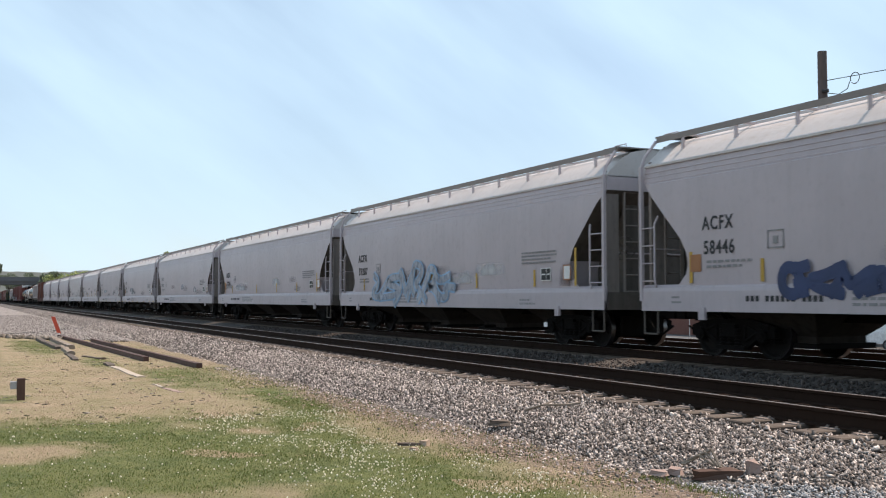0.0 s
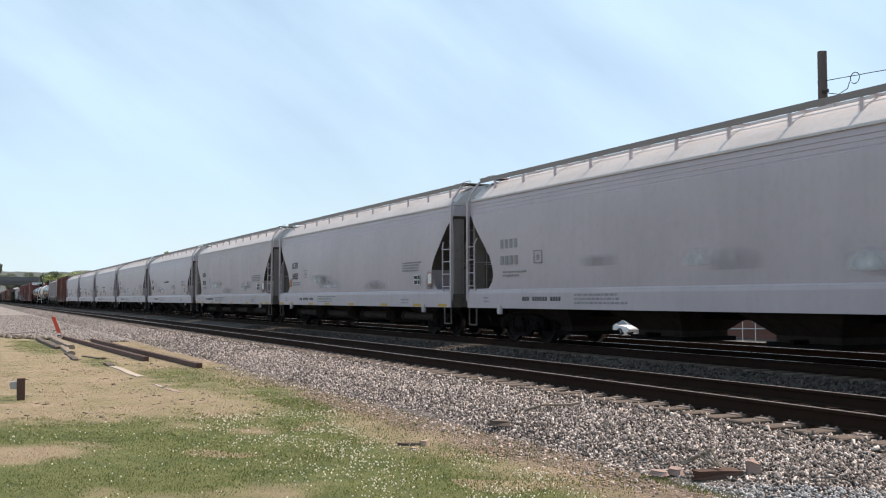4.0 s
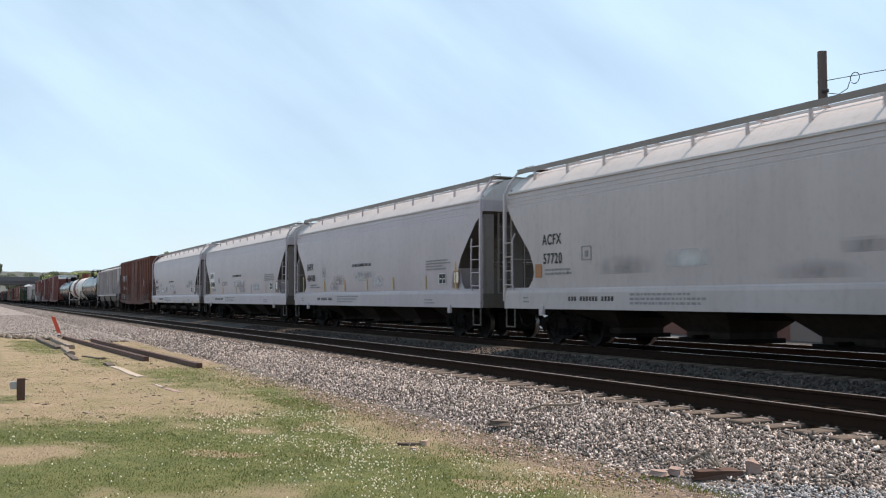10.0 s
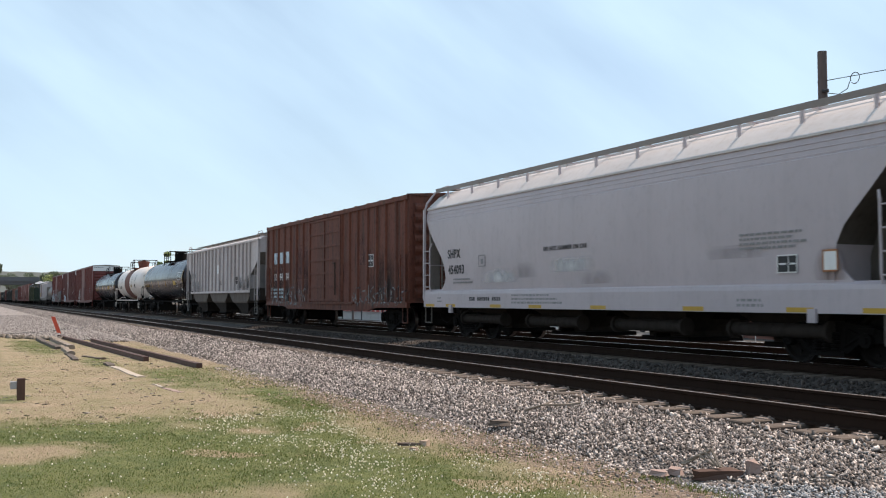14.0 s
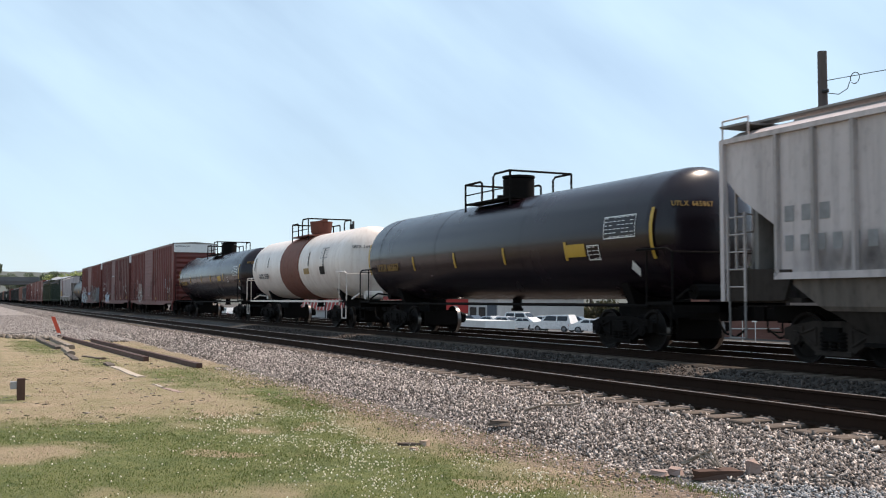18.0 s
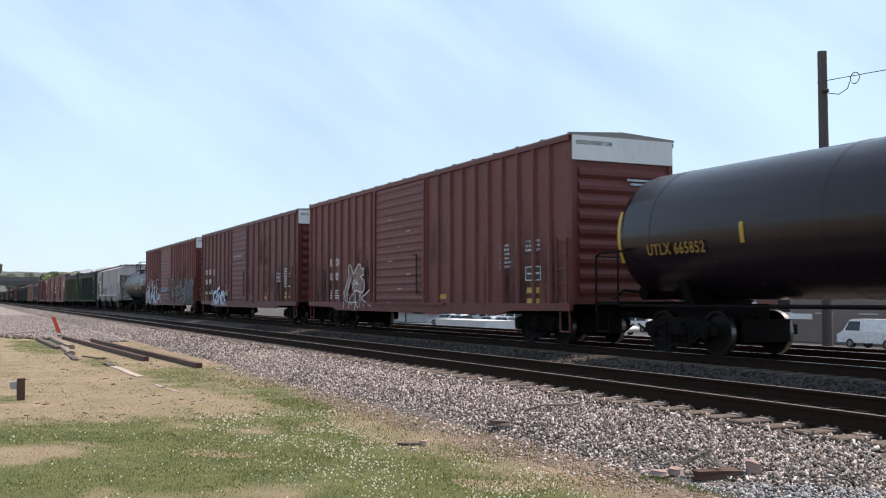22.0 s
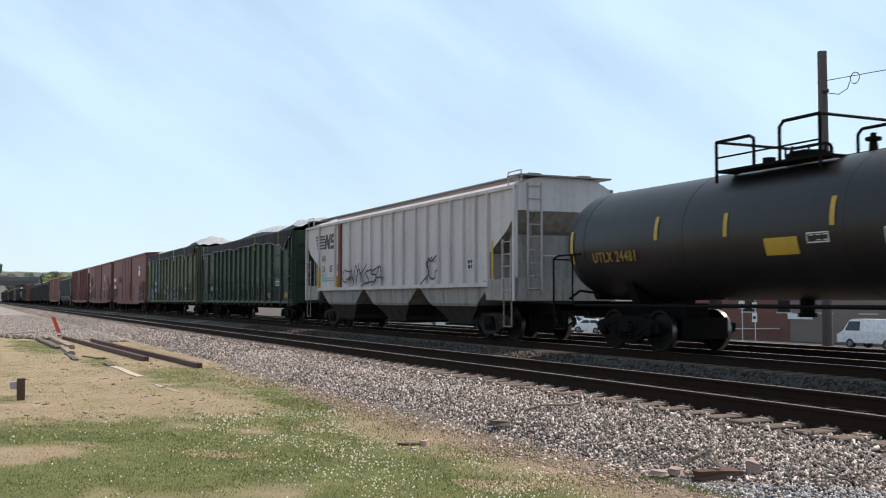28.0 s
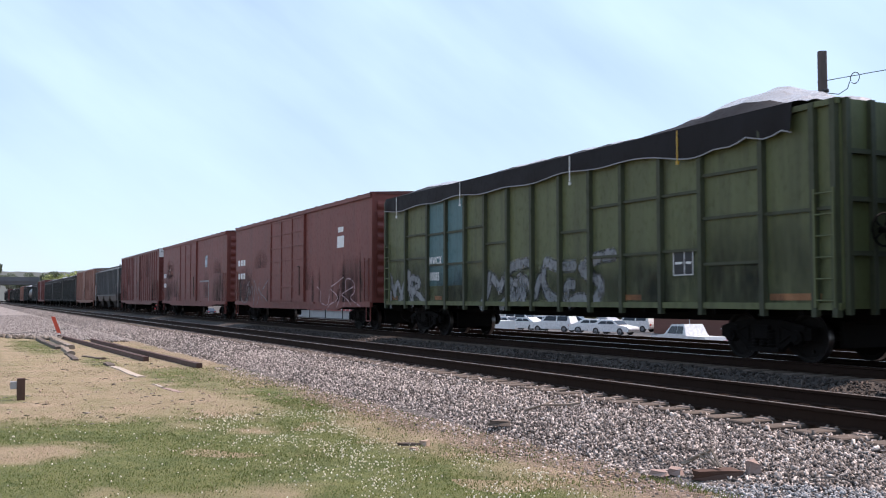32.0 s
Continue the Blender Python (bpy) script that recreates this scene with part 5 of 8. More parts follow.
            rod(bm, (0.1 + 0.42 * math.cos(a), 0.42 * math.sin(a), zt + 0.1), (0.1 + 0.42 * math.cos(a), 0.42 * math.sin(a), zt + 0.28), 0.025, 5)
        rod(bm, (p * 1.2, 0, zt - 0.02), (p * 1.2, 0, zt + 0.34), 0.09, 8, 0.05)
        rod(bm, (p * 1.2, 0, zt + 0.2), (p * 1.2, 0, zt + 0.26), 0.14, 8)
    part("valve_housing", bm, dome_mat or fm, car, "", True)
    bm = bmesh.new()
    rod(bm, (-p * 0.7, 0, zt - 0.02), (-p * 0.7, 0, zt + 0.22), 0.13, 10)
    rod(bm, (-p * 0.15, 0.2, zt - 0.02), (-p * 0.15, 0.2, zt + 0.30), 0.07, 8)
    part("fittings", bm, fm, car)
    # yellow safety stripes, plaques, lettering
    for x, a0, a1 in stripes:
        bm = bmesh.new()
        arc_patch(bm, x - 0.055, x + 0.055, r + 0.012, cz, a0, a1)
        part("stripe", bm, M_YEL if not rust else M_INK, car)
    for x, w, a0, a1, m in plaques:
        bm = bmesh.new()
        arc_patch(bm, x, x + w, r + 0.014, cz, a0, a1)
        if m is M_WHITE and w < 0.4:
            # diamond placard
            bm.free()
            bm = bmesh.new()
            am = radians((a0 + a1) / 2)
            p = [(x + w / 2, radians(a0)), (x + w, am), (x + w / 2, radians(a1)), (x, am)]
            bm.faces.new([bm.verts.new((px, -(r + 0.03) * math.cos(b), cz + (r + 0.03) * math.sin(b))) for px, b in p])
            part("placard", bm, m, car)
            continue
        if m is not M_INKGREY:
            part("plaque", bm, m, car)
            continue
        # a stencilled table: frame and rows of print
        bm.free()
        bm = bmesh.new()
        t = 0.018
        da = 0.9
        for xa, xb, b0, b1 in ((x, x + w, a0, a0 + da), (x, x + w, a1 - da, a1), (x, x + t, a0, a1), (x + w - t, x + w, a0, a1)):
            arc_patch(bm, xa, xb, r + 0.014, cz, b0, b1)
        rows = max(1, int((a1 - a0) / 3.2))
        for i in range(rows):
            b = a0 + (a1 - a0) * (i + 0.5) / rows
            for j in range(int(w / 0.16)):
                if (i * 5 + j * 3) % 7:
                    arc_patch(bm, x + 0.05 + j * 0.16, x + 0.16 + j * 0.16, r + 0.014, cz, b - 0.32, b + 0.32)
        part("stencil_table", bm, M_WHITE if not rust else M_INKGREY, car)
    if mark:
        a = radians(-15)
        ob = words("reporting_mark", mark, 0.33, ink or M_OCHRE, car, 0, 0, 0, 0.85)
        ob.matrix_basis = Matrix.Translation((mark_x, -(r + 0.02) * math.cos(a), cz + (r + 0.02) * math.sin(a) - 0.1)) @ pose(0, 0, 0, 90 + 12) @ Matrix.Diagonal((0.85, 1, 1, 1))
        # the same mark once more round the shoulder of the head
        dz, d = 0.52, dome
        R = math.sqrt(r * r - dz * dz)
        arc, at = [(0.0, 0.0)], 0.0
        for k in range(1, 91):
            at += radians(1) * math.hypot(d * math.cos(radians(k)), R * math.sin(radians(k)))
            arc.append((at, radians(k)))
        for i, ch in enumerate(mark):
            if ch == " ":
                continue
            b = next((q for p, q in arc if p >= 0.42 + 0.092 * i), radians(89))
            ob = words("head_lettering", ch, 0.16, ink or M_OCHRE, car, 0, 0, 0, 0.85)
            ob.matrix_basis = Matrix.Translation((L - d + d * math.sin(b) * R / r + 0.012, -R * math.cos(b) - 0.012, cz + dz)) @ pose(0, 0, 0, 0, 0, math.degrees(math.atan2(R * math.sin(b), d * math.cos(b)))) @ pose(0, 0, 0, 72) @ Matrix.Diagonal((0.85, 1, 1, 1))
    running_gear(car, half, 2.45)
    return car


def ribbed_hopper(label, body_len, paint, ribs, bays=3, dusty=True, bay=None, rib=None):
    """A covered hopper with flat ribbed sides, open ends under slope sheets and big discharge bays."""
    h = body_len / 2
    car = thing("covered_hopper", label, "freight car", "train cars")
    W, zb, zt = 1.50, 1.56, 4.14
    end = ribs[-1] - h
    start = ribs[0] - h
    # shell whose floor rises at the ends
    bm = bmesh.new()
    st = [(-h, 3.50), (-h + 0.5, 3.0), (start, 2.40), (start + 0.001, zb), (end - 0.001, zb), (end, 2.40), (h - 0.5, 3.0), (h, 3.50)]
    rings = []
    for x, zl in st:
        side = [(x, -W, zl), (x, -W, 3.6), (x, -W, zt), (x, -1.05, zt + 0.22), (x, -0.55, zt + 0.30)]
        rings.append(side + [(a, -b, c) for a, b, c in reversed(side)])
    loft(bm, rings)
    # dirt colour that also paints the shade on undersides and open ends
    grimy = bay or M_END_DIRTSHADE
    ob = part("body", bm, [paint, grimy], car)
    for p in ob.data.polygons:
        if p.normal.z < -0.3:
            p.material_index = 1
    bmp = bmesh.new()
    prism(bmp, [(-0.05, 0), (-0.035, -0.085), (0.035, -0.085), (0.05, 0)], "z", zb, zt - 0.05)
    me = mesh("side_rib", bmp, rib or paint)
    for q in (-1, 1):
        for r in ribs:
            share("side_rib", me, car, pose(r - h, q * W, 0, 0, 0, 0 if q < 0 else 180))
        bm = bmesh.new()
        box(bm, -h, h, q * W, q * (W + 0.07), zt - 0.06, zt + 0.03)
        part("top_chord", bm, paint, car)
        bm = bmesh.new()
        box(bm, start - 0.05, end + 0.05, q * (W - 0.04), q * (W + 0.085), zb - 0.07, zb + 0.05)
        part("side_sill", bm, paint, car)
    for s in (-1, 1):
        bm = bmesh.new()
        box(bm, s * (h - 0.14), s * h, -1.52, 1.52, 1.10, 1.70)
        for q in (-1, 1):
            prism(bm, [(s * (h - 1.75), 1.50), (s * (h - 1.75), 1.66), (s * h, 1.72), (s * h, 1.10), (s * (h - 1.6), 1.12)], "y", q * 1.46, q * 1.55)
        part("end_sill", bm, bay or M_DIRTY, car)
        for q in (-1, 1):
            bm = bmesh.new()
            box(bm, s * (h - 0.10), s * h, q * 1.52 - 0.06, q * 1.52 + 0.06, 1.1, zt)
            part("corner_post", bm, paint, car)
            bm = bmesh.new()
            rod(bm, (s * (h - 0.1), q * 0.9, 1.6), (s * (h - 0.4), q * 0.9, 3.4), 0.05, 5)
            part("end_strut", bm, M_END_DIRTSHADE, car)
        bm = bmesh.new()
        box(bm, s * (h - 0.72), s * (h - 0.62), -1.3, 1.3, 1.1, 2.9)
        part("end_sheet", bm, grimy, car, "grimy end bulkhead sheet, colour darkened for shade")
        bm = bmesh.new()
        box(bm, s * (h - 1.9), s * (h - 0.05), -1.45, 1.45, 1.08, 1.16)
        part("end_floor", bm, M_DIRTY, car)
        for q in (-1, 1):
            ladder(car, s * (h - 0.42), q * 1.56, 1.25, 2.75, 0.46, 5, M_RIBGREY, low=1.1)
            bm = bmesh.new()
            pipe(bm, [(s * (h - 0.62), q * 1.54, 1.1), (s * (h - 0.62), q * 1.54, 0.42), (s * (h - 0.2), q * 1.54, 0.42), (s * (h - 0.2), q * 1.54, 1.1)], 0.022, 5)
            part("stirrup_step", bm, M_END_DIRTSHADE, car)
        ladder(car, s * (h + 0.02), -0.95, 1.3, zt + 0.1, 0.42, 9, M_RIBGREY, axis="y")
        grab(car, [(s * (h + 0.04), -0.7, 2.3), (s * (h + 0.04), 1.3, 2.3)], paint)
        bm = bmesh.new()
        box(bm, s * (h - 0.6), s * (h + 0.12), -1.45, 1.45, zt + 0.28, zt + 0.32)
        part("end_walk", bm, M_ROOF, car)
        grab(car, [(s * (h - 0.6), -1.4, zt + 0.05), (s * (h - 0.6), -1.4, zt + 0.42), (s * (h + 0.1), -1.4, zt + 0.42), (s * (h + 0.1), -1.4, zt + 0.05)], paint)
    bm = bmesh.new()
    for q in (-1, 1):
        box(bm, -h + 0.2, h - 0.2, q * 0.62, q * 0.98, zt + 0.36, zt + 0.40)
    part("roof_walk", bm, M_ROOF, car)
    bm = bmesh.new()
    box(bm, -h + 0.8, h - 0.8, -0.46, 0.46, zt + 0.28, zt + 0.42)
    part("hatch_trough", bm, M_ROOF, car)
    span = end - start
    for k in range(bays):
        xa, xb = start + span * k / bays, start + span * (k + 1) / bays
        xm, w = (xa + xb) / 2, (xb - xa) / 2
        bm = bmesh.new()
        loft(bm, [[(xm - w * a, -b, z), (xm + w * a, -b, z), (xm + w * a, b, z), (xm - w * a, b, z)] for a, b, z in ((0.98, 1.47, zb - 0.02), (0.66, 1.44, 1.02), (0.60, 1.40, 0.94))])
        p = part("discharge_bay", bm, bay or M_BAY, car, "dusty brown-grey discharge bay")
        bm = bmesh.new()
        loft(bm, [[(xm - w * a, -b, z), (xm + w * a, -b, z), (xm + w * a, b, z), (xm - w * a, b, z)] for a, b, z in ((0.62, 1.36, 0.96), (0.34, 1.2, 0.56), (0.32, 1.16, 0.42))])
        part("outlet_chute", bm, M_DIRTY, p)
        bm = bmesh.new()
        box(bm, xm - w * 0.36, xm + w * 0.36, -1.25, 1.25, 0.36, 0.43)
        part("gate", bm, M_UNDER, car)
    bm = bmesh.new()
    box(bm, -h, h, -0.28, 0.28, 0.72, 1.02)
    part("center_sill", bm, M_UNDER, car)
    brake_wheel(car, h + 0.12, 0.6, 2.6, M_DIRTY)
    for x in () if bay else (start + 0.1, end - 3.2):
        grime(car, x, x + 3.1, zb + 0.05, zb + 0.8, -W - 0.004)
    running_gear(car, h, 2.25, dusty)
    return car


def gondola(label, body_len, paint, ribs, cross, top, straps, humps, seed, patch=None, post=None, lift=0.03, bare=0.0, drape=0.0):
    """A high-sided chip gondola with outside posts, a tarp heaped over the load and hold-down straps."""
    h = body_len / 2
    car = thing("tarped_gondola", label, "freight car", "train cars")
    W, zb = 1.50, 0.98
    post = post or paint
    for q in (-1, 1):
        bm = bmesh.new()
        box(bm, -h, h, q * (W - 0.06), q * W, zb, top)
        part("side_wall", bm, paint, car)
        bm = bmesh.new()
        box(bm, q * (h - 0.06), q * h, -W + 0.06, W - 0.06, zb, top)
        part("end_wall", bm, paint, car)
    bm = bmesh.new()
    box(bm, -h + 0.06, h - 0.06, -W + 0.06, W - 0.06, zb, zb + 0.06)
    part("floor_plate", bm, paint, car)
    bmp = bmesh.new()
    prism(bmp, [(-0.07, 0), (-0.055, -0.10), (0.055, -0.10), (0.07, 0)], "z", zb - 0.14, top)
    me = mesh("side_post", bmp, post)
    for q in (-1, 1):
        for r in ribs:
            share("side_post", me, car, pose(r - h, q * W, 0, 0, 0, 0 if q < 0 else 180))
        bm = bmesh.new()
        box(bm, -h, h, q * W, q * (W + 0.07), zb - 0.02, zb + 0.10)
        box(bm, -h, h, q * (W - 0.08), q * (W + 0.08), top - 0.09, top + 0.01)
        part("rim", bm, paint, car)
        for a, b, z in cross:
            bm = bmesh.new()
            box(bm, a - h, b - h, q * W, q * (W + 0.055), z - 0.03, z + 0.03)
            part("cross_brace", bm, post, car)
        if patch and q < 0:
            bm = bmesh.new()
            box(bm, patch[0] - h, patch[1] - h, -W - 0.006, -W, patch[2], patch[3])
            part("repaint_panel", bm, M_TEAL, car, "faded teal repainted panel")
    for s in (-1, 1):
        bmp = bmesh.new()
        box(bmp, min(s * h, s * (h + 0.10)), max(s * h, s * (h + 0.10)), -0.05, 0.05, zb - 0.1, top)
        me = mesh("end_post", bmp, post)
        for y in (-1.42, -0.85, -0.28, 0.28, 0.85, 1.42):
            share("end_post", me, car, pose(0, y, 0))
        bmp = bmesh.new()
        box(bmp, min(s * h, s * (h + 0.08)), max(s * h, s * (h + 0.08)), -1.45, 1.45, -0.04, 0.04)
        me = mesh("end_brace", bmp, post)
        for z in (1.9, 2.8, 3.6):
            share("end_brace", me, car, pose(0, 0, z))
        for q in (-1, 1):
            ladder(car, s * (h - 0.3), q * (W + 0.10), 1.0, 3.0, 0.42, 6, paint)
    # tarp
    rnd = random.Random(seed)
    bm = bmesh.new()
    nx, ny = 84, 22
    rows = []
    for i in range(nx + 1):
        x = -h + 0.12 + (body_len - 0.24 - bare) * i / nx
        u = i / nx
        hump = 0.0
        for c, wdt, ht in humps:
            hump += ht * math.exp(-((u - c) / wdt) ** 2)
        drop = 0.38 + 0.035 * math.sin(u * 41 + seed) + 0.03 * math.sin(u * 17)
        drop += 0.16 * math.exp(-((u - 0.87) / 0.045) ** 2) + drape * math.exp(-((u - 0.935) / 0.022) ** 2) + (0.10 * abs(math.sin(u * 70)) if u > 0.9 and bare else 0.0)
        fold = max(0.0, 1.0 - min(u, 1.0 - u) / 0.14)
        row = []
        for j in range(ny + 1):
            v = -1 + 2 * j / ny
            if abs(v) > 0.82:
                k = (abs(v) - 0.82) / 0.18
                y, z = (W + 0.115 + 0.012 * math.sin(u * 60 + k * 3) + 0.05 * fold * k * math.sin(u * 190)) * (1 if v > 0 else -1), top + lift - k * (drop + lift - 0.02)
            else:
                y = v / 0.82 * (W + 0.10)
                sh = (1 - (abs(v) / 0.82) ** 2.2)
                z = top + lift + 0.01 + hump * sh + (0.11 + 0.11 * fold) * noise.noise(Vector((x * 1.9, y * 2.2, seed))) * sh + 0.04 * fold * noise.noise(Vector((x * 6, y * 5, seed))) * sh
            row.append(bm.verts.new((x, y, z)))
        rows.append(row)
    for a, b in zip(rows, rows[1:]):
        for j in range(ny):
            bm.faces.new((a[j], b[j], b[j + 1], a[j + 1]))
    ob = part("tarp", bm, [M_TARP, M_TARPTOP], car, "dark tarp edge with a silvery mesh top", True)
    for p in ob.data.polygons:
        if abs(p.center.y) < 1.22 and p.center.z > top + 0.05:
            p.material_index = 1
    for q in (-1, 1):
        bm = bmesh.new()
        pts = [((-h + 0.12 + (body_len - 0.24 - bare) * i / nx), q * (W + 0.13), top + 0.02 - ((0.10 * abs(math.sin(i / nx * 70)) if i / nx > 0.9 and bare else 0.0) + drape * math.exp(-((i / nx - 0.935) / 0.022) ** 2) + 0.38 + 0.035 * math.sin(i / nx * 41 + seed) + 0.03 * math.sin(i / nx * 17) + 0.16 * math.exp(-((i / nx - 0.87) / 0.045) ** 2))) for i in range(nx + 1)]
        pipe(bm, pts, 0.018, 4)
        part("tarp_hem", bm, M_HEM, car)
    for x, yel in straps:
        for q in (-1, 1):
            bm = bmesh.new()
            box(bm, x - h - 0.016, x - h + 0.016, q * (W + 0.14), q * (W + 0.15), top - 0.58, top + 0.06)
            box(bm, x - h - 0.03, x - h + 0.03, q * (W + 0.12), q * (W + 0.16), top - 0.63, top - 0.56)
            part("tie_down_strap", bm, M_YEL if yel else M_WHITE, car)
    bm = bmesh.new()
    box(bm, -h, h, -0.3, 0.3, 0.70, zb)
    for k in range(9):
        x = -h + 1.0 + (body_len - 2) * k / 8
        box(bm, x - 0.06, x + 0.06, -1.45, 1.45, 0.86, zb)
    part("center_sill", bm, M_UNDER, car)
    brake_wheel(car, h + 0.14, -0.7, 2.3, M_UNDER)
    for k in range(6):
        x = -h + 0.1 + (body_len - 4.6) * k / 5
        grime(car, x, x + 4.4, zb + 0.05, zb + (1.9 if k in (0, 5) else 1.3), -W - 0.008 - 0.0005 * k)
    running_gear(car, h, 2.3)
    return car
# ---- the train: each car with its ends along the train ----
TRAIN = []
YS = -1.60  # near side, on which the markings stand


def in_train(car, left, right):
    TRAIN.append((car, (left + right) / 2))
    return car


def hop_marks(car, left, right, mark, number, seed, stripes=(), amber=False, patch=False, box_logo=True, flow=True):
    """Stencils of a smooth-sided hopper; x runs from the car's left end."""
    h = (right - left) / 2
    at = lambda z: -hop_y(z) - 0.010
    x0 = -h + 1.95
    if mark:
        dx, dz = (-0.24, -0.13) if mark == "SHPX" else (0.0, -0.15) if number == "37744" else (0.0, 0.0)
        words("reporting_mark", mark, 0.36, M_INK, car, x0 + dx, 2.49 + dz, at(2.55), 0.86)
        words("car_number", number, 0.36, M_INK, car, x0 + dx + 0.02, 2.02 + dz, at(2.1), 0.86)
    else:
        bars("reporting_mark", [(x0 + k * 0.25, x0 + k * 0.25 + 0.16, z, z + 0.24) for k in range(4) for z in (2.06, 2.5)], M_INKGREY, car, at(2.3))
    stencil(car, x0 + 0.1, 1.84 if mark != "SHPX" else 1.70, 2, 1.3, 0.05, at(1.8), M_INKGREY, "load_limit_stencil", seed)
    if box_logo:
        bm = bmesh.new()
        a, b, z0, z1 = x0 + 1.75, x0 + 2.15, 2.05, 2.38
        for p in ((a, b, z0, z0 + 0.025), (a, b, z1 - 0.025, z1), (a, a + 0.025, z0, z1), (b - 0.025, b, z0, z1), (a + 0.14, b - 0.14, z0 + 0.08, z0 + 0.22)):
            box(bm, p[0], p[1], at(2.2) - 0.004, at(2.2), p[2], p[3])
        part("stencil_frame", bm, M_INKGREY, car)
    # right-hand panel of small print and the dark data plates
    rx = h - 1.95
    stencil(car, rx - 1.77, 2.30, 4, 1.85, 0.045, at(2.3), M_INKGREY, "small_print", seed + 5)
    data_panel(car, rx - 0.83, 1.60, 0.48, 0.32, at(1.75))
    rnd = random.Random(seed)
    for k in range(5):
        xa, w = rnd.uniform(-h + 3.5, h - 4.6), rnd.uniform(0.9, 2.8)
        grime(car, xa, xa + w, 1.50 + 0.1 * k, 1.86 + 0.16 * k, at(1.8), (M_SMUDGE, M_WASH)[k % 2], "overpaint_smudge")
    grime(car, rx + 0.0, rx + 0.75, 1.46, 2.12, at(1.7), M_RUSTRUN, "rust_smudge")
    bm = bmesh.new()
    box(bm, rx + 0.23, rx + 0.52, at(1.75) - 0.005, at(1.75), 1.62, 1.95)
    tag = part("route_card", bm, M_WHITE, car)
    bm = bmesh.new()
    for p in ((rx + 0.21, rx + 0.54, 1.60, 1.63), (rx + 0.21, rx + 0.54, 1.94, 1.97), (rx + 0.21, rx + 0.24, 1.60, 1.97), (rx + 0.51, rx + 0.54, 1.60, 1.97)):
        box(bm, p[0], p[1], at(1.75) - 0.008, at(1.75), p[2], p[3])
    part("card_frame", bm, M_ORNG, tag)
    for s in stripes:
        bm = bmesh.new()
        box(bm, s - h - 0.045, s - h + 0.045, at(1.75) - 0.006, at(1.75), 1.46, 2.08 if s < 2 else 2.36 if s > 15.7 else 1.88)
        part("stripe", bm, M_YEL, car)
    if flow:
        bars("maker_stencil", [(-h + 3.15 + k * 0.125, -h + 3.15 + k * 0.125 + 0.085, 1.10, 1.205) for k in range(15) if k not in (3, 10)], M_INK, car, YS)
    stencil(car, -h + 5.6, 1.22, 3, 2.6, 0.05, YS, M_INKGREY, "sill_print", seed + 9)
    stencil(car, h - 3.8, 1.10, 2, 0.8, 0.05, YS, M_INKGREY, "sill_print", seed + 11)
    bars("sill_plate", [(-h + 1.0, -h + 1.25, 1.16, 1.20), (-h + 1.0, -h + 1.3, 1.06, 1.10)], M_INKGREY, car, YS)
    if amber:
        for x in (0.15, 1.6, 4.4, 6.5, 9.3, 12.6, 15.4, body_end(left, right) - 0.9):
            bm = bmesh.new()
            box(bm, x - h, x - h + 0.62, YS - 0.004, YS, 0.915, 1.0)
            part("reflector", bm, M_YEL, car)
    if patch:
        bm = bmesh.new()
        box(bm, x0 - 0.38, x0 - 0.06, at(1.9) - 0.004, at(1.9), 1.68, 2.02)
        part("patch", bm, M_ORNG, car, "rusty orange paint patch")
    # grime blooms low on the side
    if mark == "SHPX":
        words("door_warning", "DO NOT HAMMER ON CAR", 0.15, M_INK, car, 7.22 - h, 2.34, at(2.4), 0.92)


def body_end(left, right):
    return right - left


HOPPERS = [
    (192.1, 209.8, "ACFX", "58446", M_HOP, (1.58, 3.55), False, True, "light grey covered hopper with dark blue graffiti"),
    (173.0, 190.7, "ACFX", "59287", M_HOP, (2.5, 5.4, 8.4, 11.4, 14.6, 16.5), False, False, "light grey covered hopper with pale blue graffiti"),
    (152.0, 171.8, "ACFX", "37744", M_HOP, (1.58, 3.3, 8.4, 12.0, 15.2, 18.0), False, True, "light grey covered hopper with faded stencils"),
    (131.0, 150.4, "", "", M_HOP, (), False, False, "clean pale grey covered hopper with few stencils"),
    (111.7, 129.9, "ACFX", "59555", M_HOP, (), True, True, "pale grey covered hopper with amber sill reflectors"),
    (92.75, 110.3, "ACFX", "59558", M_HOP_OLD, (), True, False, "rust-stained grey covered hopper car"),
    (73.8, 91.35, "SHPX", "454108", M_HOP, (1.18, 3.98, 6.4, 8.77, 11.21, 13.89, 16.03), False, False, "light grey covered hopper with yellow stripes"),
    (54.75, 72.4, "ACFX", "57720", M_HOP_WARM, (), False, True, "grey covered hopper with a dusty cream roof"),
    (35.7, 53.35, "SHPX", "454105", M_HOP, (1.18, 3.98, 6.4, 8.77, 11.21, 13.89, 16.03), False, False, "light grey covered hopper with yellow side stripes"),
    (16.8, 34.3, "SHPX", "454086", M_HOP, (1.58, 4.9, 8.0, 11.2, 14.0, 16.03), False, False, "light grey covered hopper with a white number patch"),
    (-2.55, 15.4, "SHPX", "454093", M_HOP, (), True, False, "white-grey covered hopper with amber sill reflectors"),
]
HOP_CARS = []
for k, (left, right, mark, number, paint, stripes, amber, patch, label) in enumerate(HOPPERS):
    car = center_flow(label, right - left, mark, paint)
    hop_marks(car, left, right, mark, number, 20 + k, stripes, amber, patch)
    HOP_CARS.append(in_train(car, left, right))
c = HOP_CARS[0]
scribble(c, -4.9, -2.6, 1.2, 1.66, -1.61, M_NAVY, M_NAVY, 3, 4, label="dark blue sprayed letters")
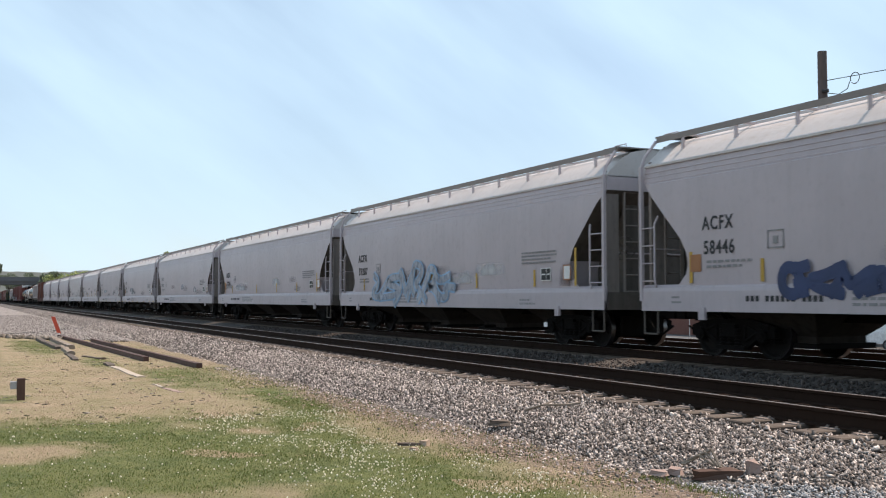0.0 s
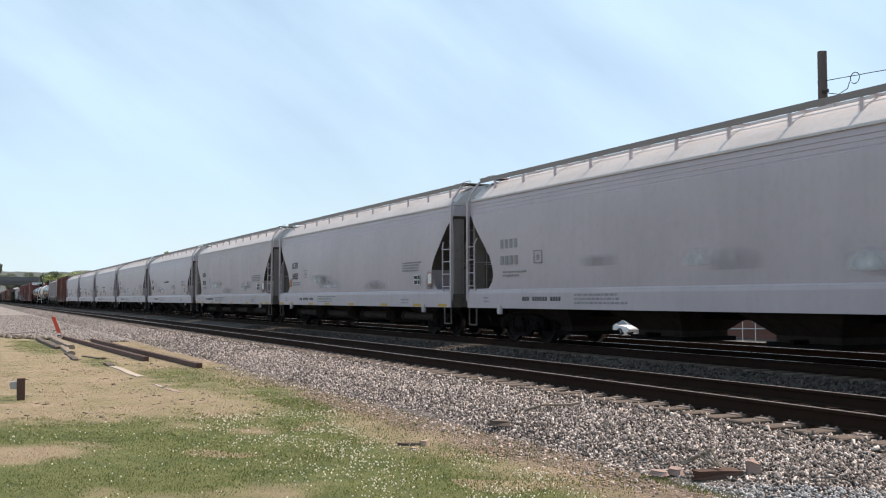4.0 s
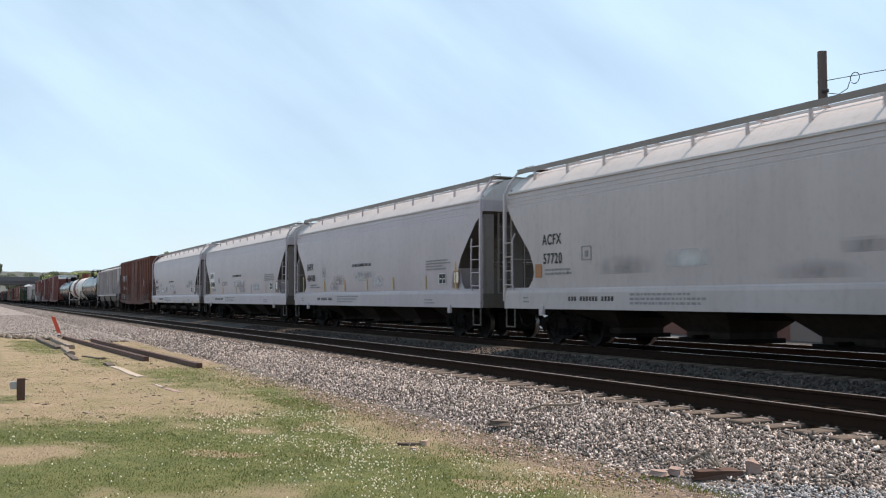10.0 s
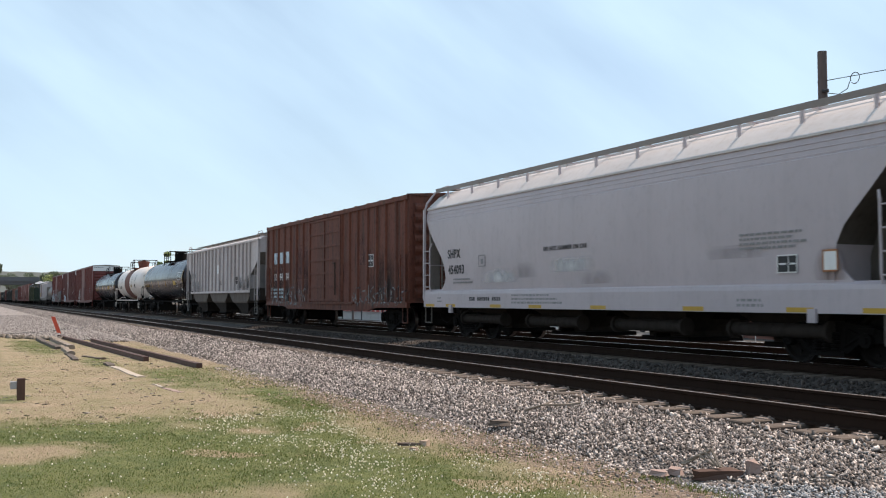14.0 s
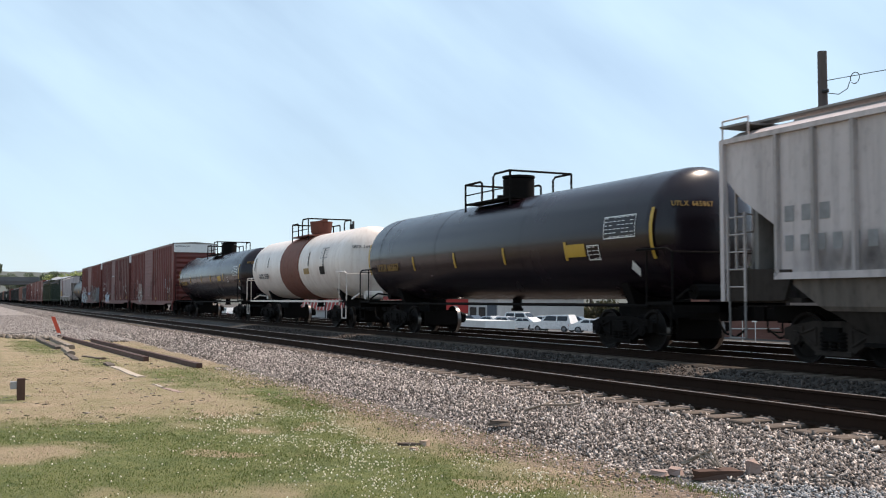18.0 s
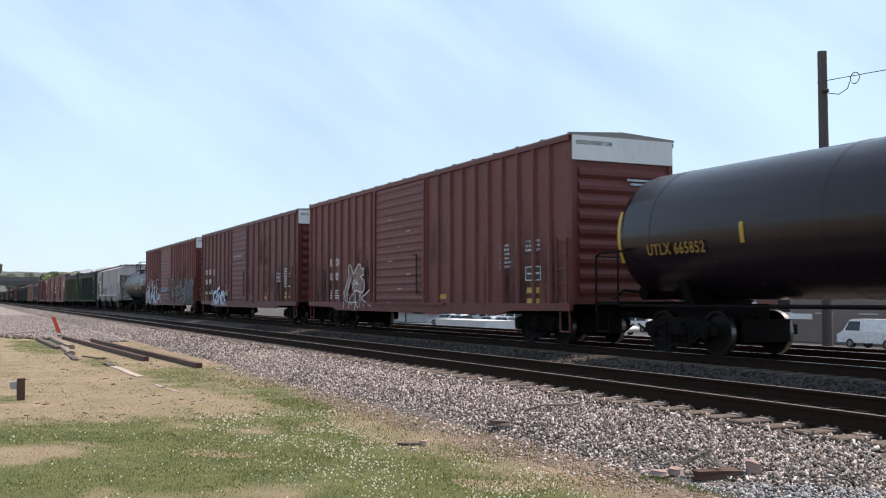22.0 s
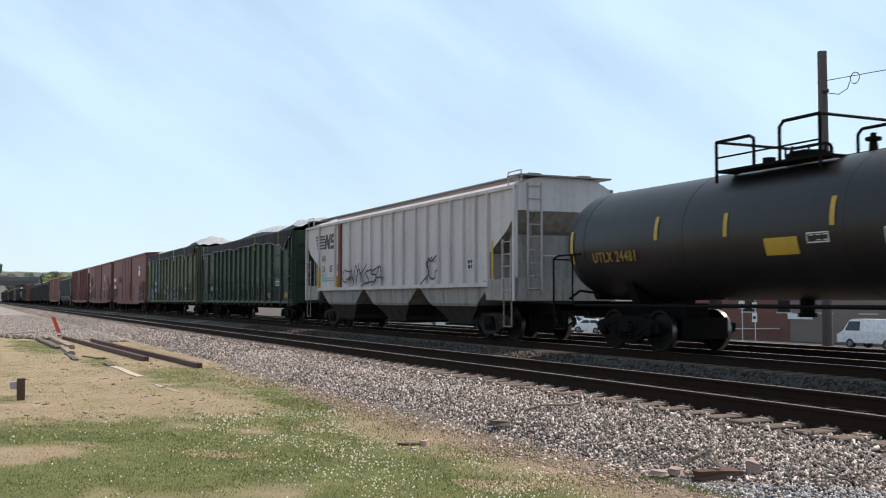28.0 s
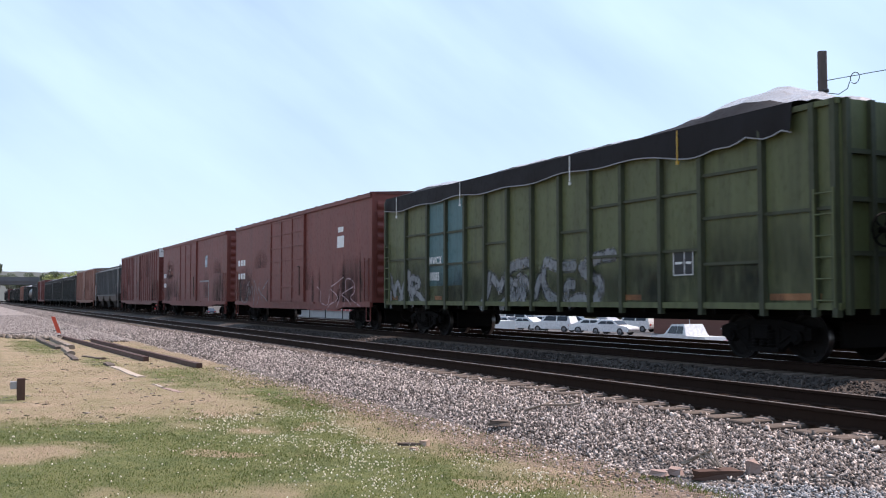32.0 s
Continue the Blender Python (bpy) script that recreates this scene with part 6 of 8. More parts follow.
scribble(c, -2.2, 1.6, 1.35, 1.85, -1.61, M_DENIM, M_NAVY, 4, 5, label="dark blue sprayed letters")
c = HOP_CARS[1]
scribble(c, -5.4, 0.9, 1.12, 2.0, -1.612, M_HAZE, M_BLUEG, 7, 6, label="pale blue outlined graffiti")
bm = bmesh.new()
zs = [1.83 + 0.11 * k for k in range(9)]
for za, zb in zip(zs, zs[1:]):
    bm.faces.new([bm.verts.new(p) for p in ((-7.14, -hop_y(za) - 0.003, za), (-6.0, -hop_y(za) - 0.003, za), (-6.0, -hop_y(zb) - 0.003, zb), (-7.14, -hop_y(zb) - 0.003, zb))])
part("number_patch", bm, M_WHITE, HOP_CARS[9], "white paint patch behind the number")

POSTS_A = [0.12, 0.72, 1.52, 2.4, 3.1, 3.9, 4.74, 5.5, 6.32, 7.12, 11.95, 12.84, 13.71, 14.52, 15.33, 16.12, 16.92, 17.77, 18.59, 19.37]
POSTS_B = [0.12, 0.95, 1.95, 2.95, 3.95, 5.0, 6.05, 7.0, 11.35, 12.41, 13.45, 14.47, 15.46, 16.54, 17.57, 18.62, 19.6]
POSTS_C = [0.12, 1.3, 2.2, 3.05, 3.9, 4.7, 5.5, 6.2, 7.0, 11.6, 12.6, 13.42, 14.21, 14.95, 15.8, 16.6, 17.49, 18.27, 19.03, 19.55]
POSTS_K = [0.12, 1.0, 1.95, 2.95, 3.85, 4.8, 5.75, 6.7, 10.75, 11.6, 12.5, 13.5, 14.4, 15.25, 16.2, 17.0]

# rusty orange boxcar
c = boxcar("rusty orange-brown boxcar with faded white lettering", 17.2, 4.56, M_RUST, POSTS_K, (6.85, 10.6), "panel", base=0.72, roof_mat=M_RUST)
bars("faded_emblem", [(-7.44 + 0.96 * k, -7.44 + 0.96 * k + 0.5, 2.78, 3.30) for k in range(3)], M_PALE, c, -1.506, "faded pale lettering blocks")
for k, ch in enumerate(("11", "94", "74")):
    words("car_number", ch, 0.44, M_WHITE, c, -7.42 + 0.96 * k, 2.02, -1.508, 0.9)
stencil(c, -7.9, 1.55, 3, 2.4, 0.09, -1.506, M_PALE, "load_limit_stencil", 5)
data_panel(c, 4.9, 2.3, 0.55, 0.45, -1.506)
scribble(c, 3.4, 8.2, 0.95, 1.5, -1.58, None, M_FADED, 31, 11, label="pale scrawled graffiti")
scribble(c, -7.8, -2.4, 0.9, 1.5, -1.58, None, M_FADED, 33, 11, label="pale smeared graffiti", heavy=1.6)
in_train(c, -21.2, -4.0)

# ribbed grey hopper
RIBS = [1.45, 2.31, 3.17, 3.99, 4.81, 5.73, 6.56, 7.53, 8.48, 9.47, 10.43, 11.42, 12.3, 13.18, 14.05, 14.93, 15.68, 16.44]
c = ribbed_hopper("weathered grey ribbed covered hopper with dusty bays", 18.1, M_GREY, RIBS, rib=M_RIBGREY)
bm = bmesh.new()
box(bm, -0.42, 0.12, -1.507, -1.5, 2.62, 3.12)
part("blank_panel", bm, M_WHITE, c)
grime(c, 0.45, 0.85, 1.95, 2.3, -1.507, M_RUSTRUN, "rust_smudge")
for x in (4.6, 6.4):
    grime(c, x, x + 1.2, 1.75, 2.5, -1.508, M_GRIME)
data_panel(c, 4.2, 1.95, 0.5, 0.42, -1.507, back=M_DIRTY, ink=M_RIBGREY)
bars("car_number", [(-7.45 + 0.36 * k, -7.45 + 0.36 * k + 0.2, 1.98, 2.26) for k in range(6)], M_INKGREY, c, -1.507)
bars("reporting_mark", [(-7.45 + 0.4 * k, -7.45 + 0.4 * k + 0.22, 2.5, 2.78) for k in range(3)], M_INKGREY, c, -1.507)
in_train(c, -40.9, -22.8)

# black tank car, then the cream one and a second black one
CARD = (M_INKGREY, M_WHITE)
T1 = [(-4.32, -21, -3), (-1.28, -21, -3), (1.78, -21, -3), (4.9, -21, -3), (-8.25, -24, 20), (8.3, -24, 20)]
c = tank_car("glossy black tank car with yellow stripes", 9.1, 1.46, 2.60, M_BLACK, 0, T1, "tall", mark="UTLX 665867", mark_x=-7.4,
             plaques=((4.9, 0.85, -18, -6, M_YEL), (5.85, 0.48, -22, -8, M_INKGREY), (6.55, 1.2, -4, 16, M_INKGREY), (7.35, 0.32, -40, -24, M_WHITE)))
in_train(c, -60.6, -42.4)
c = tank_car("cream tank car with a broad rust-brown band", 7.65, 1.44, 2.62, M_CREAM, 0, [(-6.25, -2, 24), (-3.82, 2, 22), (2.6, -2, 22), (4.6, -8, 26)], "drum", rust=True, rails=M_CREAM, frame_mat=M_UNDER, dome_mat=M_TANKRUST, platform=1.2,
             mark="GATX 26958", mark_x=-5.45, ink=M_INK, plaques=((1.9, 0.75, -16, -6, M_OCHREBOARD), (4.1, 0.6, -18, -5, M_DIRTY), (4.2, 0.9, 8, 26, M_INKGREY)))
in_train(c, -77.3, -62.0)
c = tank_car("black tank car with yellow stripes and plaques", 9.45, 1.42, 2.55, M_BLACK, 0, [(-4.7, -14, 2), (-1.3, -14, 2), (1.32, -14, 2), (4.7, -14, 2), (8.4, -20, 20), (-8.6, -25, 22)], "tall", mark="UTLX 665852", mark_x=-7.6,
             plaques=((3.26, 0.82, -14, -2, M_YEL), (5.55, 0.42, -18, -6, M_INKGREY), (6.95, 1.15, -4, 16, M_INKGREY), (7.6, 0.32, -40, -24, M_WHITE)))
in_train(c, -97.3, -78.4)

# three tall red boxcars with white end bands
c = boxcar("tall oxide-red boxcar with a corrugated door", 20.3, 5.10, M_RED, POSTS_A, (7.68, 11.8), "ribbed", True)
for k, (a, b) in enumerate((("FL", "10"), ("OX", "00"))):
    words("reporting_mark", a, 0.40, M_WHITE, c, -7.55 + 0.67 * k, 2.45, -1.508, 0.72)
    words("car_number", b, 0.40, M_WHITE, c, -7.55 + 0.67 * k, 1.90, -1.508, 0.72)
stencil(c, -7.5, 1.45, 4, 1.3, 0.05, -1.506, M_WHITE, "load_limit_stencil", 3)
scribble(c, -5.9, -3.2, 0.85, 1.55, -1.59, None, M_CHALK, 12, 4)
scribble(c, -5.7, -3.6, 1.45, 2.35, -1.59, M_GHOST, M_CHALK, 11, 2, label="silver outlined graffiti")
bars("scuffs", [(-1.3 + 0.83 * (k % 3), -1.3 + 0.83 * (k % 3) + 0.35 + 0.1 * (k % 2), 1.0 + 0.47 * k, 1.04 + 0.47 * k) for k in range(7)], M_PINK, c, -1.59)
stencil(c, 6.6, 2.55, 6, 0.7, 0.06, -1.506, M_PALE, "small_print", 4)
stencil(c, 8.0, 2.6, 3, 0.75, 0.06, -1.506, M_PALE, "small_print", 6)
data_panel(c, 8.0, 1.62, 0.75, 0.36, -1.506)
for x, z in ((8.05, 1.02), (2.6, 1.15), (8.05, 1.30)):
    bm = bmesh.new()
    box(bm, x, x + 0.62, -1.508, -1.5, z, z + 0.14)
    part("reflector", bm, M_YEL, c)
bm = bmesh.new()
for k in range(4):
    for j in range(2):
        box(bm, 10.205, 10.212, 0.1 + 0.1 * j, 0.95 - 0.1 * k % 0.2, 4.05 - 0.62 * k - 0.1 * j, 4.10 - 0.62 * k - 0.1 * j)
part("end_stencil", bm, M_PALE, c)
in_train(c, -118.6, -98.3)
c = boxcar("brown-red boxcar with bright graffiti near one end", 20.0, 5.08, M_RED2, POSTS_B, (7.95, 11.2), "ribbed", True, False)
for k, (a, b) in enumerate((("CM", "286"), ("HX", "049"))):
    words("reporting_mark", a, 0.42, M_WHITE, c, -9.0 + 1.02 * k, 2.62, -1.508, 0.85)
    words("car_number", b, 0.42, M_WHITE, c, -9.0 + 1.02 * k, 2.05, -1.508, 0.85)
stencil(c, -8.9, 1.55, 2, 1.6, 0.05, -1.506, M_WHITE, "load_limit_stencil", 3)
scribble(c, -6.35, -3.7, 0.9, 1.6, -1.592, M_ICE, M_DENIM, 15, 4, label="pale blue and pink graffiti", heavy=0.7)
scribble(c, -7.0, -6.5, 1.45, 1.7, -1.592, None, M_CHALK, 18, 3, heavy=0.6)
scribble(c, -3.4, -2.9, 1.35, 1.65, -1.592, None, M_CHALK, 19, 2)
bm = bmesh.new()
for k in range(9):
    x = -7.0 + 0.42 * k
    bm.faces.new([bm.verts.new(p) for p in ((x, -1.586, 0.78), (x + 0.7, -1.586, 0.78), (x + 0.25, -1.586, 1.12))])
part("graffiti_base", bm, M_PINK, c)
stencil(c, -1.5, 3.45, 2, 2.2, 0.025, -1.60, M_PALE, "door_print", 2)
data_panel(c, 6.75, 1.95, 0.55, 0.42, -1.506)
stencil(c, 8.0, 2.5, 8, 0.95, 0.06, -1.506, M_WHITE, "small_print", 4)
for x, z, w in ((8.15, 1.35, 0.6), (8.05, 1.18, 0.85), (4.5, 1.15, 0.5), (2.0, 1.15, 0.5), (-9.2, 1.0, 0.5), (-9.2, 1.2, 0.42)):
    bm = bmesh.new()
    box(bm, x, x + w, -1.508, -1.5, z, z + 0.12)
    part("reflector", bm, M_YEL, c)
bm = bmesh.new()
n = 16
pts = [(-6.62 + 0.2 * math.cos(2 * math.pi * i / n), -1.512, 2.72 + 0.2 * math.sin(2 * math.pi * i / n)) for i in range(n + 1)]
pipe(bm, pts, 0.012, 4)
part("round_emblem", bm, M_WHITE, c)
in_train(c, -140.45, -120.45)
c = boxcar("red boxcar with dark graffiti along its lower side", 19.85, 5.05, M_RED, POSTS_C, (7.2, 11.45), "ribbed", True)
scribble(c, -9.3, -3.2, 0.85, 1.75, -1.592, M_PALE, M_CHALK, 41, 7, label="pale smeared graffiti", heavy=0.6)
scribble(c, -8.9, -4.2, 1.95, 2.5, -1.592, None, M_CHALK, 42, 7)
bm = bmesh.new()
prism(bm, [(6.4, 0.8), (9.7, 0.8), (9.75, 2.2), (9.2, 2.6), (8.1, 2.35), (7.4, 2.5), (6.6, 2.1), (6.2, 1.5)], "y", -1.586, -1.580)
part("graffiti_ground", bm, M_BLKG, c, "black sprayed ground behind graffiti")
scribble(c, 1.9, 6.9, 0.9, 2.3, -1.592, M_SOOT, M_CHALK, 43, 5, label="black graffiti with pale outlines", heavy=0.5)
scribble(c, 7.1, 9.2, 1.3, 2.4, -1.592, M_SOOT, M_DENIM, 44, 2)
scribble(c, -2.8, 1.4, 1.7, 1.95, -1.600, None, M_BLUEG, 45, 6)
data_panel(c, 8.2, 1.75, 0.6, 0.36, -1.506)
in_train(c, -162.4, -142.55)

c = tank_car("short dull black tank car with orange stripes", 6.8, 1.32, 2.44, M_BLACKD, 0, [(-6.2, -20, 14), (-2.92, -2, 20), (-0.76, -4, 16), (1.89, -2, 20), (5.3, -22, 22)], "low", mark="UTLX 24481", mark_x=-5.3, platform=1.35, end_gap=-0.15, dome=0.72,
             plaques=((0.26, 0.82, -22, -8, M_YEL), (1.3, 0.5, -14, -6, M_INKGREY), (2.95, 0.4, -18, -6, M_INKGREY), (3.3, 1.2, -2, 18, M_INKGREY), (3.95, 0.3, -36, -24, M_WHITE)))
in_train(c, -177.0, -163.4)


RIBS_N = [1.75, 3.72, 4.32, 5.40, 6.67, 7.6, 8.61, 9.64, 10.57, 11.58, 12.44, 13.32, 14.18, 15.03, 15.81, 16.58]
c = ribbed_hopper("pale grey ribbed covered hopper with black graffiti tags", 18.1, M_NSGREY, RIBS_N, bay=M_BAYPALE)
bars("striped_emblem", [(-7.85 + 0.05 * k, -6.68 + 0.02 * k, 3.66 - 0.12 * k, 3.73 - 0.12 * k) for k in range(5)], M_INK, c, -1.506, "black striped railway emblem")
bm = bmesh.new()
x = -6.70
prism(bm, [(x, 3.15), (x + 0.17, 3.15), (x + 0.23, 3.45), (x + 0.42, 3.15), (x + 0.60, 3.15), (x + 0.74, 3.75), (x + 0.57, 3.75), (x + 0.51, 3.44), (x + 0.31, 3.75), (x + 0.13, 3.75)], "y", -1.507, -1.5)
x = -6.02
for a, b, z0, z1 in ((0.0, 0.50, 3.15, 3.29), (0.07, 0.55, 3.38, 3.51), (0.11, 0.64, 3.61, 3.75), (0.38, 0.53, 3.27, 3.40), (0.08, 0.23, 3.49, 3.62)):
    prism(bm, [(x + a, z0), (x + b, z0), (x + b + 0.02, z1), (x + a + 0.02, z1)], "y", -1.507, -1.5)
part("emblem_letters", bm, M_INK, c, "black block emblem letters")
words("reporting_mark", "NS", 0.36, M_INK, c, -7.0, 2.66, -1.507, 0.85)
for x, ch in ((-7.0, "25"), (-6.08, "55"), (-5.2, "73")):
    words("car_number", ch, 0.36, M_INK, c, x, 2.24, -1.507, 0.85)
stencil(c, -6.7, 1.95, 2, 1.5, 0.05, -1.507, M_INKGREY, "load_limit_stencil", 12)
bm = bmesh.new()
box(bm, -4.85, -4.62, -1.59, -1.5, 1.6, 4.05)
part("rust_strip", bm, M_TANKRUST, c, "rust-brown vertical strip")
bm = bmesh.new()
box(bm, -7.05, -6.45, -1.505, -1.5, 1.85, 2.16)
part("paint_patch", bm, M_AQUA, c, "pale aqua sprayed patch")
for x, z1 in ((-7.36, 2.45), (-5.15, 2.05)):
    bm = bmesh.new()
    box(bm, x, x + 0.12, -1.592, -1.5, 1.62, z1)
    part("stripe", bm, M_YEL, c)
scribble(c, -4.4, -0.4, 1.68, 2.25, -1.59, None, M_BLKG, 51, 7, heavy=1.2, label="thin black graffiti tag")
scribble(c, 3.2, 4.1, 1.68, 2.4, -1.59, None, M_BLKG, 53, 2, heavy=1.1)
data_panel(c, 6.2, 2.0, 0.34, 0.3, -1.507)
for x in (5.05, 7.65):
    bm = bmesh.new()
    box(bm, x, x + 0.11, -1.508, -1.5, 1.65, 2.1 if x < 6 else 2.75)
    part("stripe", bm, M_YEL, c)
in_train(c, -196.95, -178.75)

# tarped gondolas
G1 = [0.07, 1.84, 3.48, 4.49, 5.44, 6.46, 7.5, 8.53, 9.57, 10.65, 11.64, 12.63, 13.67, 14.71, 15.77, 17.41, 18.68, 19.2]
c = gondola("dark green gondola with a tarped load", 19.3, M_GREEN, G1, [(0.07, 1.84, 3.3), (0.07, 1.84, 2.1), (1.84, 3.48, 3.4), (1.84, 3.48, 2.15), (15.77, 17.41, 3.2), (15.77, 17.41, 2.15), (17.41, 19.2, 3.2), (17.41, 19.2, 2.15)], 4.22,
            [(2.0, True), (13.0, True), (17.2, True), (0.8, False)], [(0.94, 0.08, 0.58), (0.62, 0.20, 0.62), (0.25, 0.2, 0.26)], 2, post=M_GREENPOST, drape=0.45)
words("reporting_mark", "AEX 19", 0.36, M_WHITE, c, -7.4, 1.64, -1.508, 0.85)
words("car_number", "960", 0.36, M_WHITE, c, -5.7, 1.64, -1.508, 0.85)
data_panel(c, 6.75, 1.78, 0.75, 0.36, -1.508)
for x, w in ((8.2, 0.75), (5.3, 0.5), (-8.1, 0.5), (-5.4, 0.5)):
    bm = bmesh.new()
    box(bm, x, x + w, -1.508, -1.5, 1.22, 1.45)
    part("reflector", bm, M_YEL, c)
in_train(c, -218.1, -198.8)
G2 = [0.07, 1.78, 3.51, 4.84, 6.13, 7.37, 8.67, 9.95, 11.28, 12.59, 13.84, 15.21, 16.48, 18.16, 19.39, 19.85]
CR = [(0.07, 1.78, 2.45), (1.78, 3.51, 3.2), (1.78, 3.51, 2.45), (3.51, 4.84, 3.15), (3.51, 4.84, 2.2), (4.84, 6.13, 3.15), (4.84, 6.13, 2.2), (6.13, 7.37, 3.2), (6.13, 7.37, 2.2), (7.37, 8.67, 2.68), (11.28, 12.59, 2.75), (12.59, 13.84, 3.25), (12.59, 13.84, 2.1), (13.84, 15.21, 3.27), (13.84, 15.21, 2.11), (15.21, 16.48, 3.27), (15.21, 16.48, 2.12), (16.48, 18.16, 3.55), (16.48, 18.16, 2.71), (16.48, 18.16, 1.82), (18.16, 19.85, 2.67)]
c = gondola("olive green gondola with a bulging tarp", 19.95, M_OLIVE, G2, CR, 4.48, [(1.2, False), (6.0, False), (11.9, False), (15.9, True)], [(0.92, 0.07, 0.52), (0.84, 0.08, 0.30), (0.62, 0.16, 0.30), (0.42, 0.09, 0.22), (0.14, 0.10, 0.40)], 5, (3.55, 6.1, 1.55, 4.1), post=M_OLIVEPOST, lift=0.09, bare=0.85)
words("reporting_mark", "MWCX", 0.36, M_WHITE, c, -6.4, 2.20, -1.512, 0.72)
words("car_number", "10085", 0.36, M_WHITE, c, -6.4, 1.72, -1.512, 0.72)
data_panel(c, 5.6, 1.62, 0.62, 0.5, -1.508)
scribble(c, -9.7, -7.0, 1.05, 1.85, -1.506, M_SILVERG, M_FADED, 61, 3, label="silver graffiti shapes")
scribble(c, -2.9, 2.9, 1.0, 1.95, -1.506, M_SILVERG, M_FADED, 63, 5, label="silver graffiti shapes")
for x, w in ((8.3, 1.2), (3.7, 0.8), (-9.6, 0.6), (-6.0, 0.5)):
    bm = bmesh.new()
    box(bm, x, x + w, -1.508, -1.5, 1.12, 1.24)
    part("reflector", bm, M_ORNG, c)
in_train(c, -239.3, -219.35)

# red boxcars with wide plug doors
c = boxcar("faded red boxcar with a wide panelled door", 20.2, 4.95, M_REDBRT, [], (7.16, 12.27), "plug", smooth=True, roof_mat=M_RED2)
bars("reporting_mark", [(-9.6 + 0.55 * k, -9.6 + 0.55 * k + 0.38, z, z + 0.3) for k in range(3) for z in (2.2, 2.9)], M_WHITE, c, -1.506)
scribble(c, -8.9, -4.0, 0.95, 2.1, -1.56, None, M_SILVERG, 71, 4, label="silver outlined graffiti")
scribble(c, 4.6, 8.6, 0.9, 1.7, -1.56, None, M_PINK, 73, 4)
bars("emblem", [(6.4, 7.2, 3.15, 3.6), (6.5, 7.1, 3.75, 3.95)], M_WHITE, c, -1.506)
in_train(c, -260.95, -240.75)
c = boxcar("plain red boxcar with a panelled door", 20.4, 4.95, M_REDBRT, [], (7.0, 12.2), "plug", smooth=True, roof_mat=M_RED2)
bars("reporting_mark", [(-9.8 + 0.5 * k, -9.8 + 0.5 * k + 0.36, z, z + 0.3) for k in range(2) for z in (2.0, 2.7)], M_WHITE, c, -1.506)
bars("emblem", [(4.5, 5.1, 3.1, 3.8)], M_PALE, c, -1.506)
bars("pale_square", [(2.4, 5.6, 0.95, 1.0), (5.5, 5.6, 0.95, 2.3), (2.9, 5.6, 2.2, 2.3)], M_INKGREY, c, -1.506)
in_train(c, -283.6, -263.2)
c = boxcar("dark red boxcar with a white end band", 20.6, 4.98, M_RED, POSTS_B, (8.0, 11.3), "panel", True)
in_train(c, -306.3, -285.7)
# farther cars
far = [("hopper", -328.5, -308.0), ("brown", -351.0, -330.3), ("gon", -372.5, -353.0), ("gon", -394.0, -374.5), ("gon", -415.5, -396.0), ("red", -437.5, -417.0), ("gon", -459.5, -440.0), ("tank", -479.5, -462.0), ("gon", -501.0, -482.0), ("brown", -523.5, -503.0), ("gon", -545.0, -525.5), ("gon", -566.5, -547.0), ("hopper", -587.5, -569.0), ("gon", -609.0, -590.0), ("red", -632.0, -611.5), ("gon", -653.5, -634.0), ("gon", -675.0, -655.5)]
M_DARKHOP = painted("dark grey hopper paint", (0.085, 0.085, 0.085), (0.05, 0.045, 0.04), 0.5, 0.6)
M_BROWN = painted("faded brown boxcar paint", (0.26, 0.12, 0.085), (0.12, 0.06, 0.05), 0.5, 0.65)
M_DKGON = painted("near-black gondola paint", (0.030, 0.032, 0.030), (0.06, 0.05, 0.045), 0.5, 0.65)
made = {}
for kind, left, right in far:
    if kind in made:
        c = copy_thing(made[kind], Matrix.Identity(4))
    elif kind == "hopper":
        c = ribbed_hopper("dark grey ribbed covered hopper", 20.0, M_DARKHOP, [r * 20.0 / 18.1 for r in RIBS])
    elif kind == "brown":
        c = boxcar("faded brown boxcar far down the train", 20.5, 4.7, M_BROWN, POSTS_B, (8.0, 11.3), "panel")
    elif kind == "red":
        c = boxcar("red boxcar far down the train", 20.5, 4.9, M_RED, POSTS_B, (8.0, 11.3), "ribbed")
    elif kind == "gon":
        c = gondola("near-black tarped gondola far down the train", 19.5, M_DKGON, [1.3 * k + 0.07 for k in range(15)], [], 4.35, [], [(0.3, 0.2, 0.3), (0.75, 0.15, 0.35)], 9)
    else:
        c = tank_car("black tank car far down the train", 8.75, 1.42, 2.55, M_BLACKD, 0, [], "tall")
    made.setdefault(kind, c)
    in_train(c, left, right)
